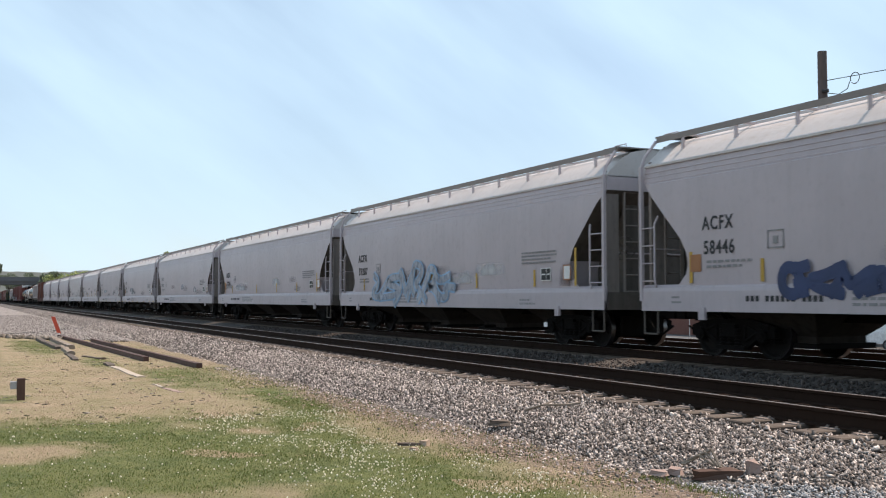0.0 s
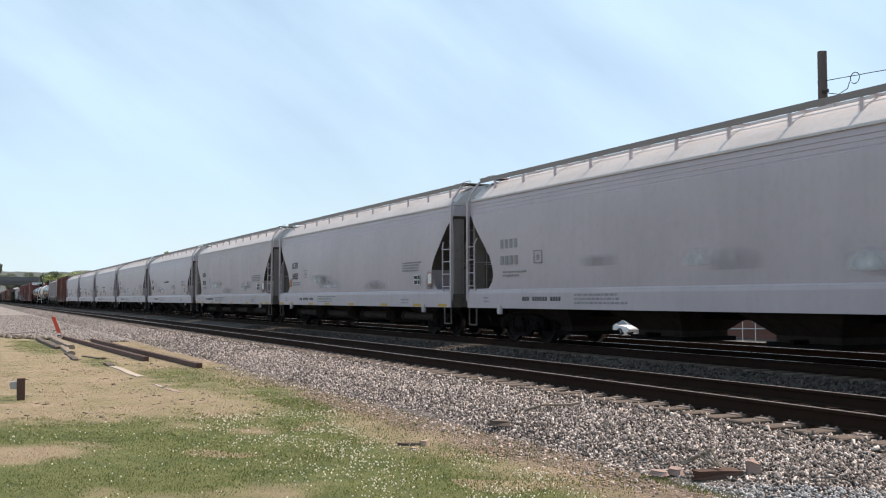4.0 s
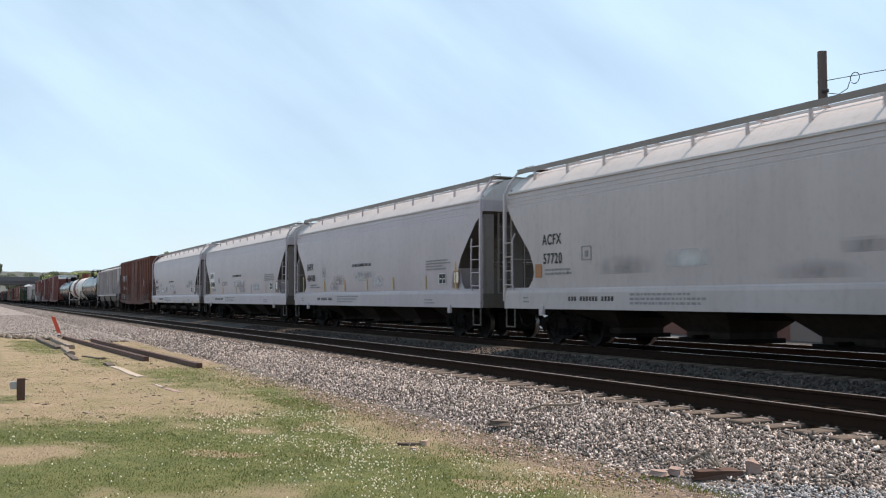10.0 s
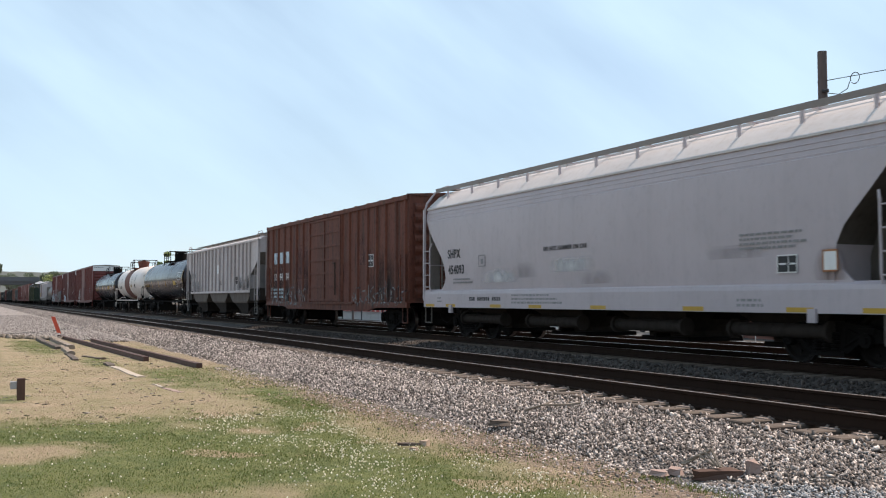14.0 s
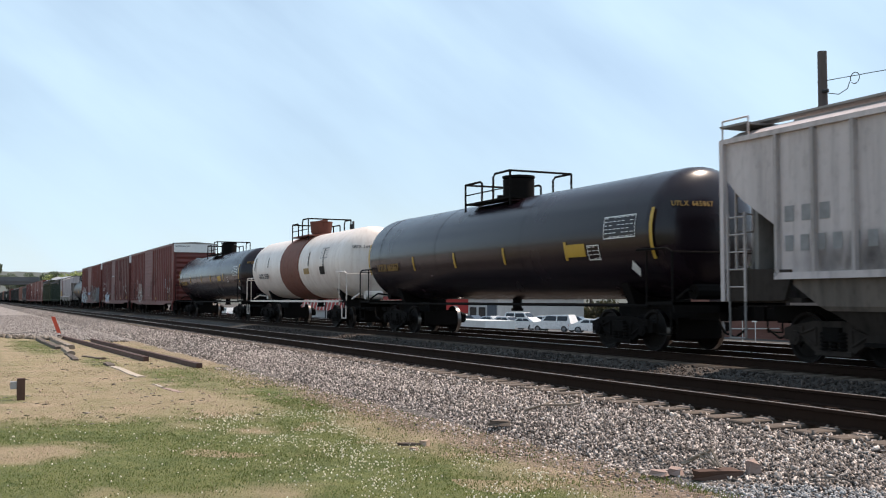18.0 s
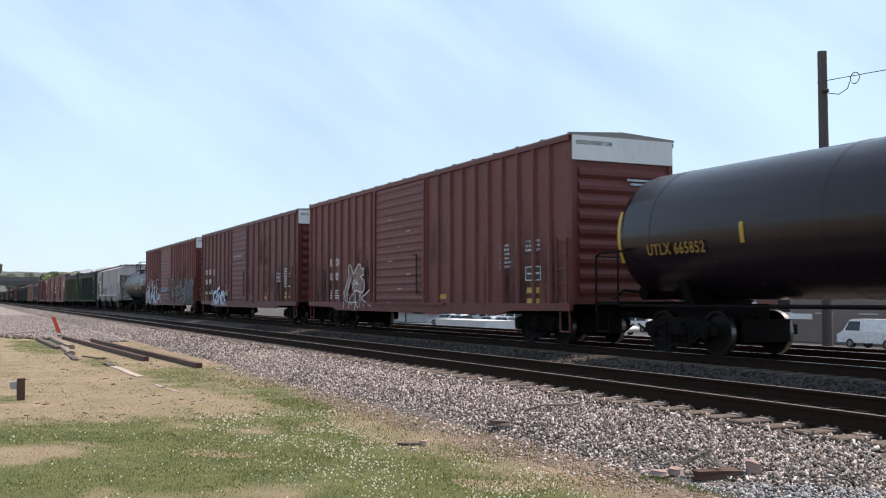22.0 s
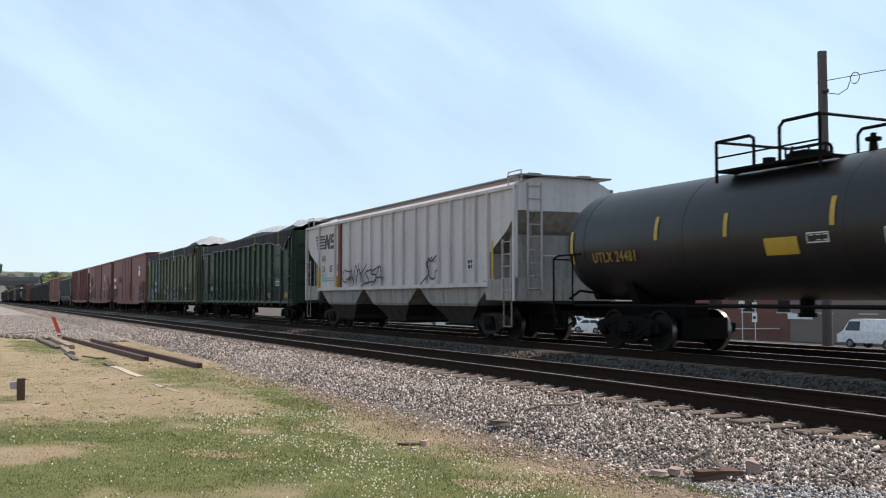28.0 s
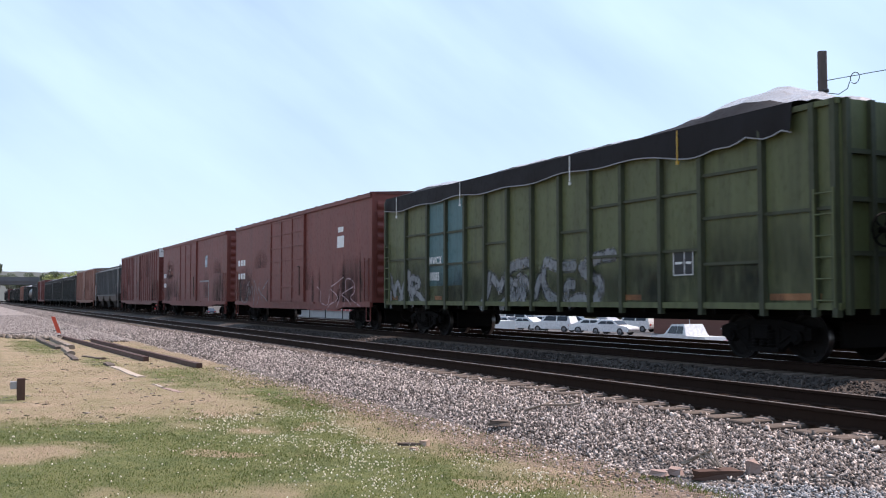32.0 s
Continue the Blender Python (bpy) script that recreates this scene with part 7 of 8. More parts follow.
# ---- scattered stuff ----
def scatter(name, verts, faces, pos, scale, spin, material, label, squash=None, kind="stuff", category=""):
    """Many copies of a small shape in one mesh: pos (n, 3), scale (n, 3), spin (n, 3 Euler angles)."""
    v, n = np.array(verts, float), len(pos)
    cx, cy, cz = np.cos(spin).T
    sx, sy, sz = np.sin(spin).T
    R = np.empty((n, 3, 3))
    R[:, 0, 0], R[:, 0, 1], R[:, 0, 2] = cy * cz, sx * sy * cz - cx * sz, cx * sy * cz + sx * sz
    R[:, 1, 0], R[:, 1, 1], R[:, 1, 2] = cy * sz, sx * sy * sz + cx * cz, cx * sy * sz - sx * cz
    R[:, 2, 0], R[:, 2, 1], R[:, 2, 2] = -sy, sx * cy, cx * cy
    p = np.einsum("nij,nkj->nki", R, v[None] * scale[:, None, :])
    if squash is not None:
        p = p * squash
    p = (p + pos[:, None, :]).reshape(-1, 3)
    k = len(faces[0])
    f = (np.array(faces)[None] + (np.arange(n) * len(v))[:, None, None]).reshape(-1, k)
    me = bpy.data.meshes.new(name)
    me.vertices.add(len(p))
    me.vertices.foreach_set("co", p.ravel())
    me.loops.add(f.size)
    me.loops.foreach_set("vertex_index", f.ravel().astype(np.int32))
    me.polygons.add(len(f))
    me.polygons.foreach_set("loop_start", np.arange(0, f.size, k, dtype=np.int32))
    me.update(calc_edges=True)
    me.validate()
    me.materials.append(material)
    return tagged(new(name, me), label, category, "", kind)


rng = np.random.default_rng(5)
g = (1 + 5**0.5) / 2
ICO_V = np.array([(-1, g, 0), (1, g, 0), (-1, -g, 0), (1, -g, 0), (0, -1, g), (0, 1, g), (0, -1, -g), (0, 1, -g), (g, 0, -1), (g, 0, 1), (-g, 0, -1), (-g, 0, 1)]) / 1.9
ICO_F = [(0, 11, 5), (0, 5, 1), (0, 1, 7), (0, 7, 10), (0, 10, 11), (1, 5, 9), (5, 11, 4), (11, 10, 2), (10, 7, 6), (7, 1, 8), (3, 9, 4), (3, 4, 2), (3, 2, 6), (3, 6, 8), (3, 8, 9), (4, 9, 5), (2, 4, 11), (6, 2, 10), (8, 6, 7), (9, 8, 1)]
# a sharper, blockier lump for crushed stone
CHIP_V = [(-1, -0.8, -0.5), (0.9, -1, -0.6), (1, 0.7, -0.5), (-0.8, 1, -0.6), (-0.6, -0.9, 0.55), (1.05, -0.5, 0.45), (0.5, 0.95, 0.7), (-1.05, 0.45, 0.5)]
CHIP_F = [(0, 3, 2), (0, 2, 1), (4, 5, 6), (4, 6, 7), (0, 1, 5), (0, 5, 4), (1, 2, 6), (1, 6, 5), (2, 3, 7), (2, 7, 6), (3, 0, 4), (3, 4, 7)]


def stones(name, n, x0, x1, y0, y1, r0, r1, material, label, bias=1.0, lift=0.3):
    x = x1 + (x0 - x1) * rng.random(n) ** bias
    y = y0 + (y1 - y0) * rng.random(n)
    r = r0 + (r1 - r0) * rng.random(n) ** 2
    if y0 < 5.5:
        # ragged foot of the bank
        foot = 5.76 + 0.10 * np.sin(x * 0.9) + 0.07 * np.sin(x * 2.3 + 1.0) + rng.normal(0, 0.09, n)
        x, y, r = x[y > foot], y[y > foot], r[y > foot]
        n = len(x)
    z = np.array([ballast_z(b) for b in y]) + r * lift
    sc = r[:, None] * rng.uniform(0.35, 1.0, (n, 3)) * np.where(rng.random((n, 1)) < 0.5, [[1.7, 0.8, 0.6]], [[1.2, 1.0, 0.8]])
    scatter(name, CHIP_V, CHIP_F, np.stack([x, y, z], 1), sc, rng.uniform(0, 6.28, (n, 3)), material, label)


stones("ballast_stones", 84000, -26, -3, 5.40, 7.62, 0.009, 0.027, M_STONE, "loose grey crushed stones on the ballast shoulder", 1.2, 0.55)
stones("ballast_stones", 22000, -62, -24, 5.5, 7.65, 0.016, 0.036, M_STONE, "loose grey crushed stones farther along the shoulder", 1.3)
stones("ballast_stones", 12000, -150, -48, 5.5, 7.7, 0.025, 0.05, M_YARD, "grey crushed stones far along the shoulder", 1.2)
stones("ballast_stones", 13000, -50, -5, 10.3, 13.0, 0.022, 0.05, M_STONE_SHADE, "grey stones between the tracks, darkened for train shade", 1.2)
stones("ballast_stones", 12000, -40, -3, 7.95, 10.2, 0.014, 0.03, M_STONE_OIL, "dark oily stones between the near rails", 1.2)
stones("ballast_stones", 7000, -45, -3, 7.35, 7.86, 0.015, 0.032, M_STONE, "grey stones between the tie ends", 1.2, 1.6)
n = 2600
xx, yy = rng.uniform(-24, -4.5, n), 5.80 - np.abs(rng.normal(0, 0.36, n))
r = rng.uniform(0.008, 0.022, n)
scatter("stray_stones", CHIP_V, CHIP_F, np.stack([xx, yy, GRASS_Z + r * 0.2], 1), r[:, None] * rng.uniform(0.6, 1.2, (n, 3)), rng.uniform(0, 6.28, (n, 3)), M_STONE, "stray stones on the dry verge")
n = 5200
xx = rng.uniform(-8.2, -3.5, n)
yy = 5.55 + (6.35 - 5.55) * rng.random(n)
keep = yy < 5.2 + (xx + 8.4) * 0.42
xx, yy = xx[keep], yy[keep]
r = rng.uniform(0.007, 0.017, len(xx))
scatter("pale_chippings", CHIP_V, CHIP_F, np.stack([xx, yy, np.array([ballast_z(b) for b in yy]) + 0.035], 1), r[:, None] * rng.uniform(0.7, 1.2, (len(xx), 3)), rng.uniform(0, 6.28, (len(xx), 3)), M_CHIP, "small pale stone chippings")


n = 16000
xx = -40 - 70 * rng.random(n) ** 1.3
yy = rng.uniform(-6, 5.6, n)
keep = yy > np.interp(xx, [-54, -47.5, -45, -40], [-8, 1.6, 3.2, 4.7])
xx, yy = xx[keep], yy[keep]
r = rng.uniform(0.02, 0.045, len(xx))
scatter("yard_stones", CHIP_V, CHIP_F, np.stack([xx, yy, np.full(len(xx), -0.47)], 1), r[:, None] * rng.uniform(0.6, 1.2, (len(xx), 3)) * np.array([1, 1, 0.6]), rng.uniform(0, 6.28, (len(xx), 3)), M_YARD, "coarse grey stones over the gravel yard")


# ---- grass ----
def leafy(name, cols, drift=False):
    m, N, L, P = nodes_of(name)
    geo = N.new("ShaderNodeNewGeometry")
    cr = N.new("ShaderNodeValToRGB")
    e = cr.color_ramp.elements
    e[0].color, e[1].color = (*cols[0], 1), (*cols[-1], 1)
    for i, c in enumerate(cols[1:-1]):
        k = e.new((i + 1) / (len(cols) - 1))
        k.color = (*c, 1)
    L.new(geo.outputs["Random Per Island"], cr.inputs["Fac"])
    hue = cr.outputs["Color"]
    if drift:
        # whole patches run darker or paler
        f = noise_fac(N, L, N.new("ShaderNodeTexCoord").outputs["Object"], 1.0, 5, lo=0.34, hi=0.66)
        hue = mix_col(N, L, f, hue, tuple(0.5 * c for c in cols[0]), 0.45)
    L.new(hue, P.inputs["Base Color"])
    P.inputs["Roughness"].default_value = 0.7
    tr = N.new("ShaderNodeBsdfTranslucent")
    L.new(hue, tr.inputs["Color"])
    mx = N.new("ShaderNodeMixShader")
    mx.inputs[0].default_value = 0.35
    out = N["Material Output"]
    L.new(P.outputs[0], mx.inputs[1])
    L.new(tr.outputs[0], mx.inputs[2])
    L.new(mx.outputs[0], out.inputs["Surface"])
    return m


M_GRASS = leafy("green grass blades", [(0.060, 0.098, 0.016), (0.105, 0.148, 0.026), (0.155, 0.190, 0.042), (0.24, 0.225, 0.09)], True)
M_STRAW = leafy("dry grass blades", [(0.26, 0.205, 0.115), (0.34, 0.265, 0.16), (0.44, 0.345, 0.23), (0.215, 0.20, 0.085)], True)
M_PETAL = leafy("white clover heads", [(0.95, 0.92, 0.80), (0.75, 0.70, 0.58)])
BLADE_V = [(-0.5, 0, 0), (0.5, 0, 0), (0.22, 0.25, 0.62), (-0.22, 0.25, 0.62), (0.0, 0.62, 1.0)]
BLADE_F = [(0, 1, 2), (0, 2, 3), (3, 2, 4)]
DRY = [(-11.6, 0.65, 0.55, 0.62), (-8.4, 2.0, 0.35, 0.55), (-8.9, 1.0, 0.3, 0.2), (-13.0, 2.6, 0.5, 0.35), (-6.6, 4.1, 0.5, 0.4), (-12.3, 3.2, 0.35, 0.3)]
LUSH = [(-21.5, 4.15, 5.0, 0.75), (-38.0, 2.0, 6.0, 0.7), (-27.0, 3.0, 2.5, 0.4), (-16.5, 4.75, 3.0, 0.45), (-17.9, 0.55, 0.7, 0.3), (-34.0, 0.4, 6.0, 0.4), (-9.4, 4.75, 1.2, 0.22)]


def greenness(x, y):
    w = 0.8 * noise.noise(Vector((x * 0.45, y * 0.9, 1.5))) + 0.55 * noise.noise(Vector((x * 1.5, y * 2.6, 4.0))) + 0.35 * noise.noise(Vector((x * 4.5, y * 6.5, 7.0)))
    g = max(-0.95, min((x + 14.3) / 1.1, (4.55 - y) / 0.5)) + 1.1 * w
    for px, py, rx, ry in LUSH:
        d = ((x - px) / rx) ** 2 + ((y - py) / ry) ** 2
        g = max(g, 0.5 - 0.7 * d + 1.0 * w)
    for px, py, rx, ry in DRY:
        d = ((x - px) / rx) ** 2 + ((y - py) / ry) ** 2
        g = min(g, (d - 0.9) * 0.6 + 1.5 * w)
    return g


def bareness(x, y):
    """Brown soil and bark along the foot of the ballast, thinning out towards the far end."""
    w = 0.55 * noise.noise(Vector((x * 0.8, y * 1.2, 11.0))) + 0.45 * noise.noise(Vector((x * 2.6, y * 3.4, 14.0))) + 0.3 * noise.noise(Vector((x * 7.5, y * 8.0, 17.0)))
    edge = 4.92 + 0.25 * max(0.0, min(1.0, (-12.0 - x) / 6.0))
    return max(0.0, min(1.0, (y - edge) / 0.5 + 0.2 + 1.1 * w)) * max(0.35, min(1.0, (x + 27.0) / 9.0))


def lawn_sheet():
    xs = [-46.0 + 0.25 * k for k in range(96)] + [-22.0 + 0.125 * k for k in range(149)] + [-3.0 + 0.5 * k for k in range(80)]
    ys = [-40.0 + 1.0 * k for k in range(36)] + [-4.0 + 0.125 * k for k in range(80)]
    v = [(x, y, GRASS_Z + 0.004 + 0.04 * min(1.0, max(0.0, x + 4.2, -3.2 - y)) + 0.010 * noise.noise(Vector((x * 1.1, y * 1.1, 0)))) for x in xs for y in ys]
    n = len(ys)
    f = [(i * n + j, (i + 1) * n + j, (i + 1) * n + j + 1, i * n + j + 1) for i in range(len(xs) - 1) for j in range(n - 1)]
    me = bpy.data.meshes.new("lawn")
    me.from_pydata(v, [], f)
    me.attributes.new("green", "FLOAT", "POINT").data.foreach_set("value", [max(0.0, min(1.0, 0.5 + 0.62 * greenness(p[0], p[1]))) for p in v])
    me.attributes.new("bare", "FLOAT", "POINT").data.foreach_set("value", [bareness(p[0], p[1]) for p in v])
    me.materials.append(M_LAWN)
    me.polygons.foreach_set("use_smooth", [True] * len(me.polygons))
    tagged(new("lawn", me), "worn lawn with dry patches, clover and a bare verge", kind="structure")


lawn_sheet()


def blades(name, n, x0, x1, y0, y1, want, h0, h1, w, material, label, bias=1.0):
    pts = []
    while len(pts) < n:
        x = x1 + (x0 - x1) * random.random() ** bias
        y = random.uniform(y0, y1)
        q = greenness(x, y)
        if random.random() < (float(q < -0.05) if want == 2 else min(1.0, max(0.05, 0.45 + q)) if want else min(1.0, max(0.12, 0.75 - q))):
            pts.append((x, y, GRASS_Z - 0.004))
    pos = np.array(pts)
    h = rng.uniform(h0, h1, n)
    sc = np.stack([np.full(n, w) * rng.uniform(0.7, 1.5, n), h * rng.uniform(0.4, 1.4, n), h], 1)
    spin = np.stack([rng.normal(0, 0.25, n), rng.normal(0, 0.25, n), rng.uniform(0, 6.28, n)], 1)
    scatter(name, BLADE_V, BLADE_F, pos, sc, spin, material, label)


blades("grass", 85000, -16.0, -5.2, -0.4, 5.1, True, 0.010, 0.034, 0.008, M_GRASS, "short green lawn grass", 1.1)
blades("dry_grass", 34000, -26.0, -5.2, -0.6, 5.3, False, 0.006, 0.022, 0.008, M_STRAW, "short dry straw-coloured grass", 1.2)
blades("dry_grass", 14000, -13.8, -5.2, -0.2, 4.5, 2, 0.004, 0.012, 0.010, M_STRAW, "flattened straw in the bare lawn patches")
blades("dry_grass", 16000, -46.0, -22.0, -2.5, 5.7, False, 0.010, 0.025, 0.012, M_STRAW, "patchy dry grass farther off", 1.2)
blades("grass", 30000, -44.0, -14.0, -1.0, 5.45, True, 0.010, 0.030, 0.011, M_GRASS, "thin green grass in the dry lawn", 1.0)
blades("grass", 900, -7.6, -6.4, 5.55, 5.95, False, 0.02, 0.06, 0.010, M_GRASS, "grass tufts by the broken timber", 1.0)
blades("grass", 9000, -24.0, -5.0, 4.4, 5.75, False, 0.012, 0.05, 0.010, M_GRASS, "green weeds along the ballast foot", 1.0)
pts = []
while len(pts) < 2000:
    x, y = random.uniform(-14.5, -5.4), random.uniform(0.2, 5.0)
    if greenness(x, y) > -0.15 and random.random() < 0.05 + 0.95 * min(1, max(0, (y - 2.2) / 1.2)) * min(1, max(0, 0.45 + 1.6 * noise.noise(Vector((x * 1.3, y * 1.8, 9))))):
        pts.append((x, y, GRASS_Z + random.uniform(0.02, 0.05)))
n = len(pts)
scatter("clover_flowers", ICO_V, ICO_F, np.array(pts), np.full((n, 3), 0.0068) * rng.uniform(0.6, 1.5, (n, 1)), rng.uniform(0, 6, (n, 3)), M_PETAL, "white clover flower heads in the lawn")
n = 420
xx, yy = rng.uniform(-40, -13.5, n), rng.uniform(-0.8, 4.9, n)
scatter("lawn_clods", CHIP_V, CHIP_F, np.stack([xx, yy, np.full(n, GRASS_Z + 0.006)], 1), rng.uniform(0.012, 0.04, (n, 1)) * np.array([[1.0, 1.0, 0.5]]) * rng.uniform(0.6, 1.3, (n, 3)), np.stack([np.zeros(n), np.zeros(n), rng.uniform(0, 6.28, n)], 1), M_RUBBLE, "dark clods and tufts in the dry lawn")
n = 500
xx, yy = rng.uniform(-30, -13.5, n), rng.uniform(0.0, 5.2, n)
scatter("pale_litter", CHIP_V, CHIP_F, np.stack([xx, yy, np.full(n, GRASS_Z + 0.012)], 1), rng.uniform(0.006, 0.020, (n, 1)) * rng.uniform(0.6, 1.3, (n, 3)), rng.uniform(0, 6.28, (n, 3)), M_CHIPWOOD, "pale chips and petals on the dry lawn")
n = 3000
xx, yy = rng.uniform(-17, -4.8, n), np.clip(5.30 + rng.normal(0, 0.26, n), 4.5, 5.85)
scatter("wood_chips", CHIP_V, CHIP_F, np.stack([xx, yy, np.full(n, GRASS_Z + 0.008)], 1), np.stack([rng.uniform(0.01, 0.04, n), rng.uniform(0.005, 0.012, n), np.full(n, 0.004)], 1), np.stack([np.zeros(n), rng.normal(0, 0.1, n), rng.uniform(0, 6.28, n)], 1), M_CHIPWOOD, "bark and wood chips on the verge")

# ---- ties ----
def track_ties(yc, x0, x1, step):
    t = tagged(new("track_ties"), "creosoted timber ties bedded in the ballast", "railway ties", kind="structure")
    bm = bmesh.new()
    box(bm, -0.115, 0.115, -1.3, 1.3, -0.36, -0.182)
    bmesh.ops.bevel(bm, geom=list(bm.edges), offset=0.012, segments=1, affect="EDGES")
    me = mesh("tie", bm, M_TIE)
    bm = bmesh.new()
    for s in (-1,):
        box(bm, -0.095, 0.095, s * GAUGE / 2 - 0.19, s * GAUGE / 2 + 0.19, -0.183, -0.170)
        for dx in (-0.06, 0.06):
            for dy in (-0.11, 0.11):
                box(bm, dx - 0.012, dx + 0.012, s * GAUGE / 2 + dy - 0.012, s * GAUGE / 2 + dy + 0.012, -0.171, -0.150)
    pl = mesh("tie_plate", bm, M_PLATE)
    bm = bmesh.new()
    box(bm, -0.095, 0.095, GAUGE / 2 - 0.19, GAUGE / 2 + 0.19, -0.183, -0.170)
    p2 = mesh("tie_plate", bm, M_RAIL)
    x = x1
    while x > x0:
        ti = share("tie", me, t, pose(x + random.uniform(-0.03, 0.03), yc + random.uniform(-0.05, 0.03), random.uniform(-0.006, 0.004), 0, 0, random.uniform(-1.2, 1.2)))
        share("tie_plate", pl, ti)
        share("tie_plate", p2, ti)
        x -= step
    return t


track_ties(NEAR_Y, -58, -3, 0.46)
for yc in (TRACK_Y, FAR_Y):
    pos = np.array([(x, yc, -0.265) for x in np.arange(-120, 6, 0.5)])
    n = len(pos)
    scatter("far_ties", [(-1, -1, -1), (1, -1, -1), (1, 1, -1), (-1, 1, -1), (-1, -1, 1), (1, -1, 1), (1, 1, 1), (-1, 1, 1)], [(0, 3, 2, 1), (4, 5, 6, 7), (0, 1, 5, 4), (1, 2, 6, 5), (2, 3, 7, 6), (3, 0, 4, 7)], pos, np.tile((0.115, 1.3, 0.085), (n, 1)), np.stack([np.zeros(n), np.zeros(n), rng.normal(0, 0.012, n)], 1), M_TIE, "dark timber ties under the far tracks")

# ---- things on the lawn and verge ----
def beam(name, a, b, w, h, material, label, category, wear=0.2, z=GRASS_Z):
    """A long piece lying on the ground, sunk and split as far as wear says."""
    bm = bmesh.new()
    a, b = Vector((*a, 0)), Vector((*b, 0))
    d = (b - a).normalized()
    q = Vector((-d.y, d.x, 0)) * w / 2
    n = max(4, int((b - a).length / 0.45))
    rings = []
    for k in range(n + 1):
        c = Vector((a.x * 3 + k * 0.5, a.y, 0))
        p = a + (b - a) * k / n + q * wear * 0.3 * noise.noise(c)
        top = h * (1.0 + wear * (noise.noise(c * 1.7) - 0.15))
        u, v = 0.96 - wear * 0.5 * abs(noise.noise(c * 2.1)), 0.96 - wear * 0.5 * abs(noise.noise(c * 1.3 + Vector((5, 0, 0))))
        rings.append([(p.x - q.x, p.y - q.y, z - 0.03), (p.x + q.x, p.y + q.y, z - 0.03), (p.x + q.x * u, p.y + q.y * u, z + top * (1 - wear * 0.3)), (p.x, p.y, z + top), (p.x - q.x * v, p.y - q.y * v, z + top * (1 - wear * 0.2))])
    loft(bm, rings)
    return solid(name, bm, material, label, category, bevel=0.004)


beam("steel_beam", (-45.5, 3.42), (-27.2, 4.20), 0.15, 0.135, M_RUSTBEAM, "long rusty brown rail lying on the grass", "scrap rail", 0.12)
beam("steel_beam", (-40.5, 4.25), (-24.0, 4.94), 0.15, 0.13, M_RUSTBEAM, "long rusty rail lying beside the gravel", "scrap rail", 0.12)
beam("old_timber", (-42.8, 2.45), (-35.0, 2.62), 0.22, 0.12, M_TIE, "split old railway timber on the grass", "timber", 0.6)
beam("old_timber", (-43.5, 3.0), (-35.0, 3.02), 0.24, 0.15, M_GREYWOOD, "grey splintered railway timber", "timber", 0.6)
beam("old_timber", (-36.6, 2.80), (-31.2, 2.70), 0.20, 0.10, M_GREYWOOD, "grey timber broken along its grain", "timber", 0.8)
beam("old_timber", (-32.0, 2.66), (-28.4, 2.56), 0.20, 0.05, M_TIE, "rotten brown timber sunk in the grass", "timber", 0.9)
beam("old_timber", (-30.2, 2.95), (-28.6, 3.3), 0.16, 0.05, M_TIE, "short dark timber end in the grass", "timber", 0.8)
beam("weathered_plank", (-26.4, 3.13), (-25.6, 3.14), 0.20, 0.06, M_TIE, "dark split end of a sunken plank", "plank", 0.4)
beam("weathered_plank", (-25.5, 3.14), (-21.7, 3.26), 0.19, 0.028, M_PALEWOOD, "pale weathered plank sunk in dry grass", "plank", 0.8)
beam("weathered_plank", (-19.8, 3.2), (-19.0, 3.26), 0.08, 0.025, M_PALEWOOD, "pale broken plank end on dry grass", "plank", 0.8)
beam("weathered_plank", (-18.9, 3.27), (-17.9, 3.37), 0.13, 0.012, M_PINKROCK, "pinkish rotten plank flush with the soil", "plank", 0.9)
# orange survey stake
bm = bmesh.new()
rings = [[(-50.4 + dx, 3.80 + dy - 0.36 * z, GRASS_Z + z) for dx, dy in ((-0.05, -0.085), (0.05, -0.085), (0.05, 0.085), (-0.05, 0.085))] for z in (-0.02, 0.3, 0.82)]
loft(bm, rings)
solid("marker_stake", bm, M_STAKE, "leaning orange-red marker stake at the gravel edge", "marker stake", bevel=0.012)
# short post with a grey outlet box
t = thing("outlet_post", "short brown wooden post with a grey outlet box", "post")
bm = bmesh.new()
box(bm, -17.68, -17.56, 0.70, 0.82, GRASS_Z - 0.05, GRASS_Z + 0.36)
part("post", bm, M_POSTWOOD, t, bevel=0.008)
bm = bmesh.new()
box(bm, -17.70, -17.60, 0.60, 0.698, GRASS_Z + 0.19, GRASS_Z + 0.31)
ob = part("outlet_box", bm, M_GREYBOX, t, "grey metal outlet box", bevel=0.012)
bm = bmesh.new()
box(bm, -17.60, -17.585, 0.608, 0.69, GRASS_Z + 0.20, GRASS_Z + 0.30)
part("box_lid", bm, M_GREYBOX, ob)


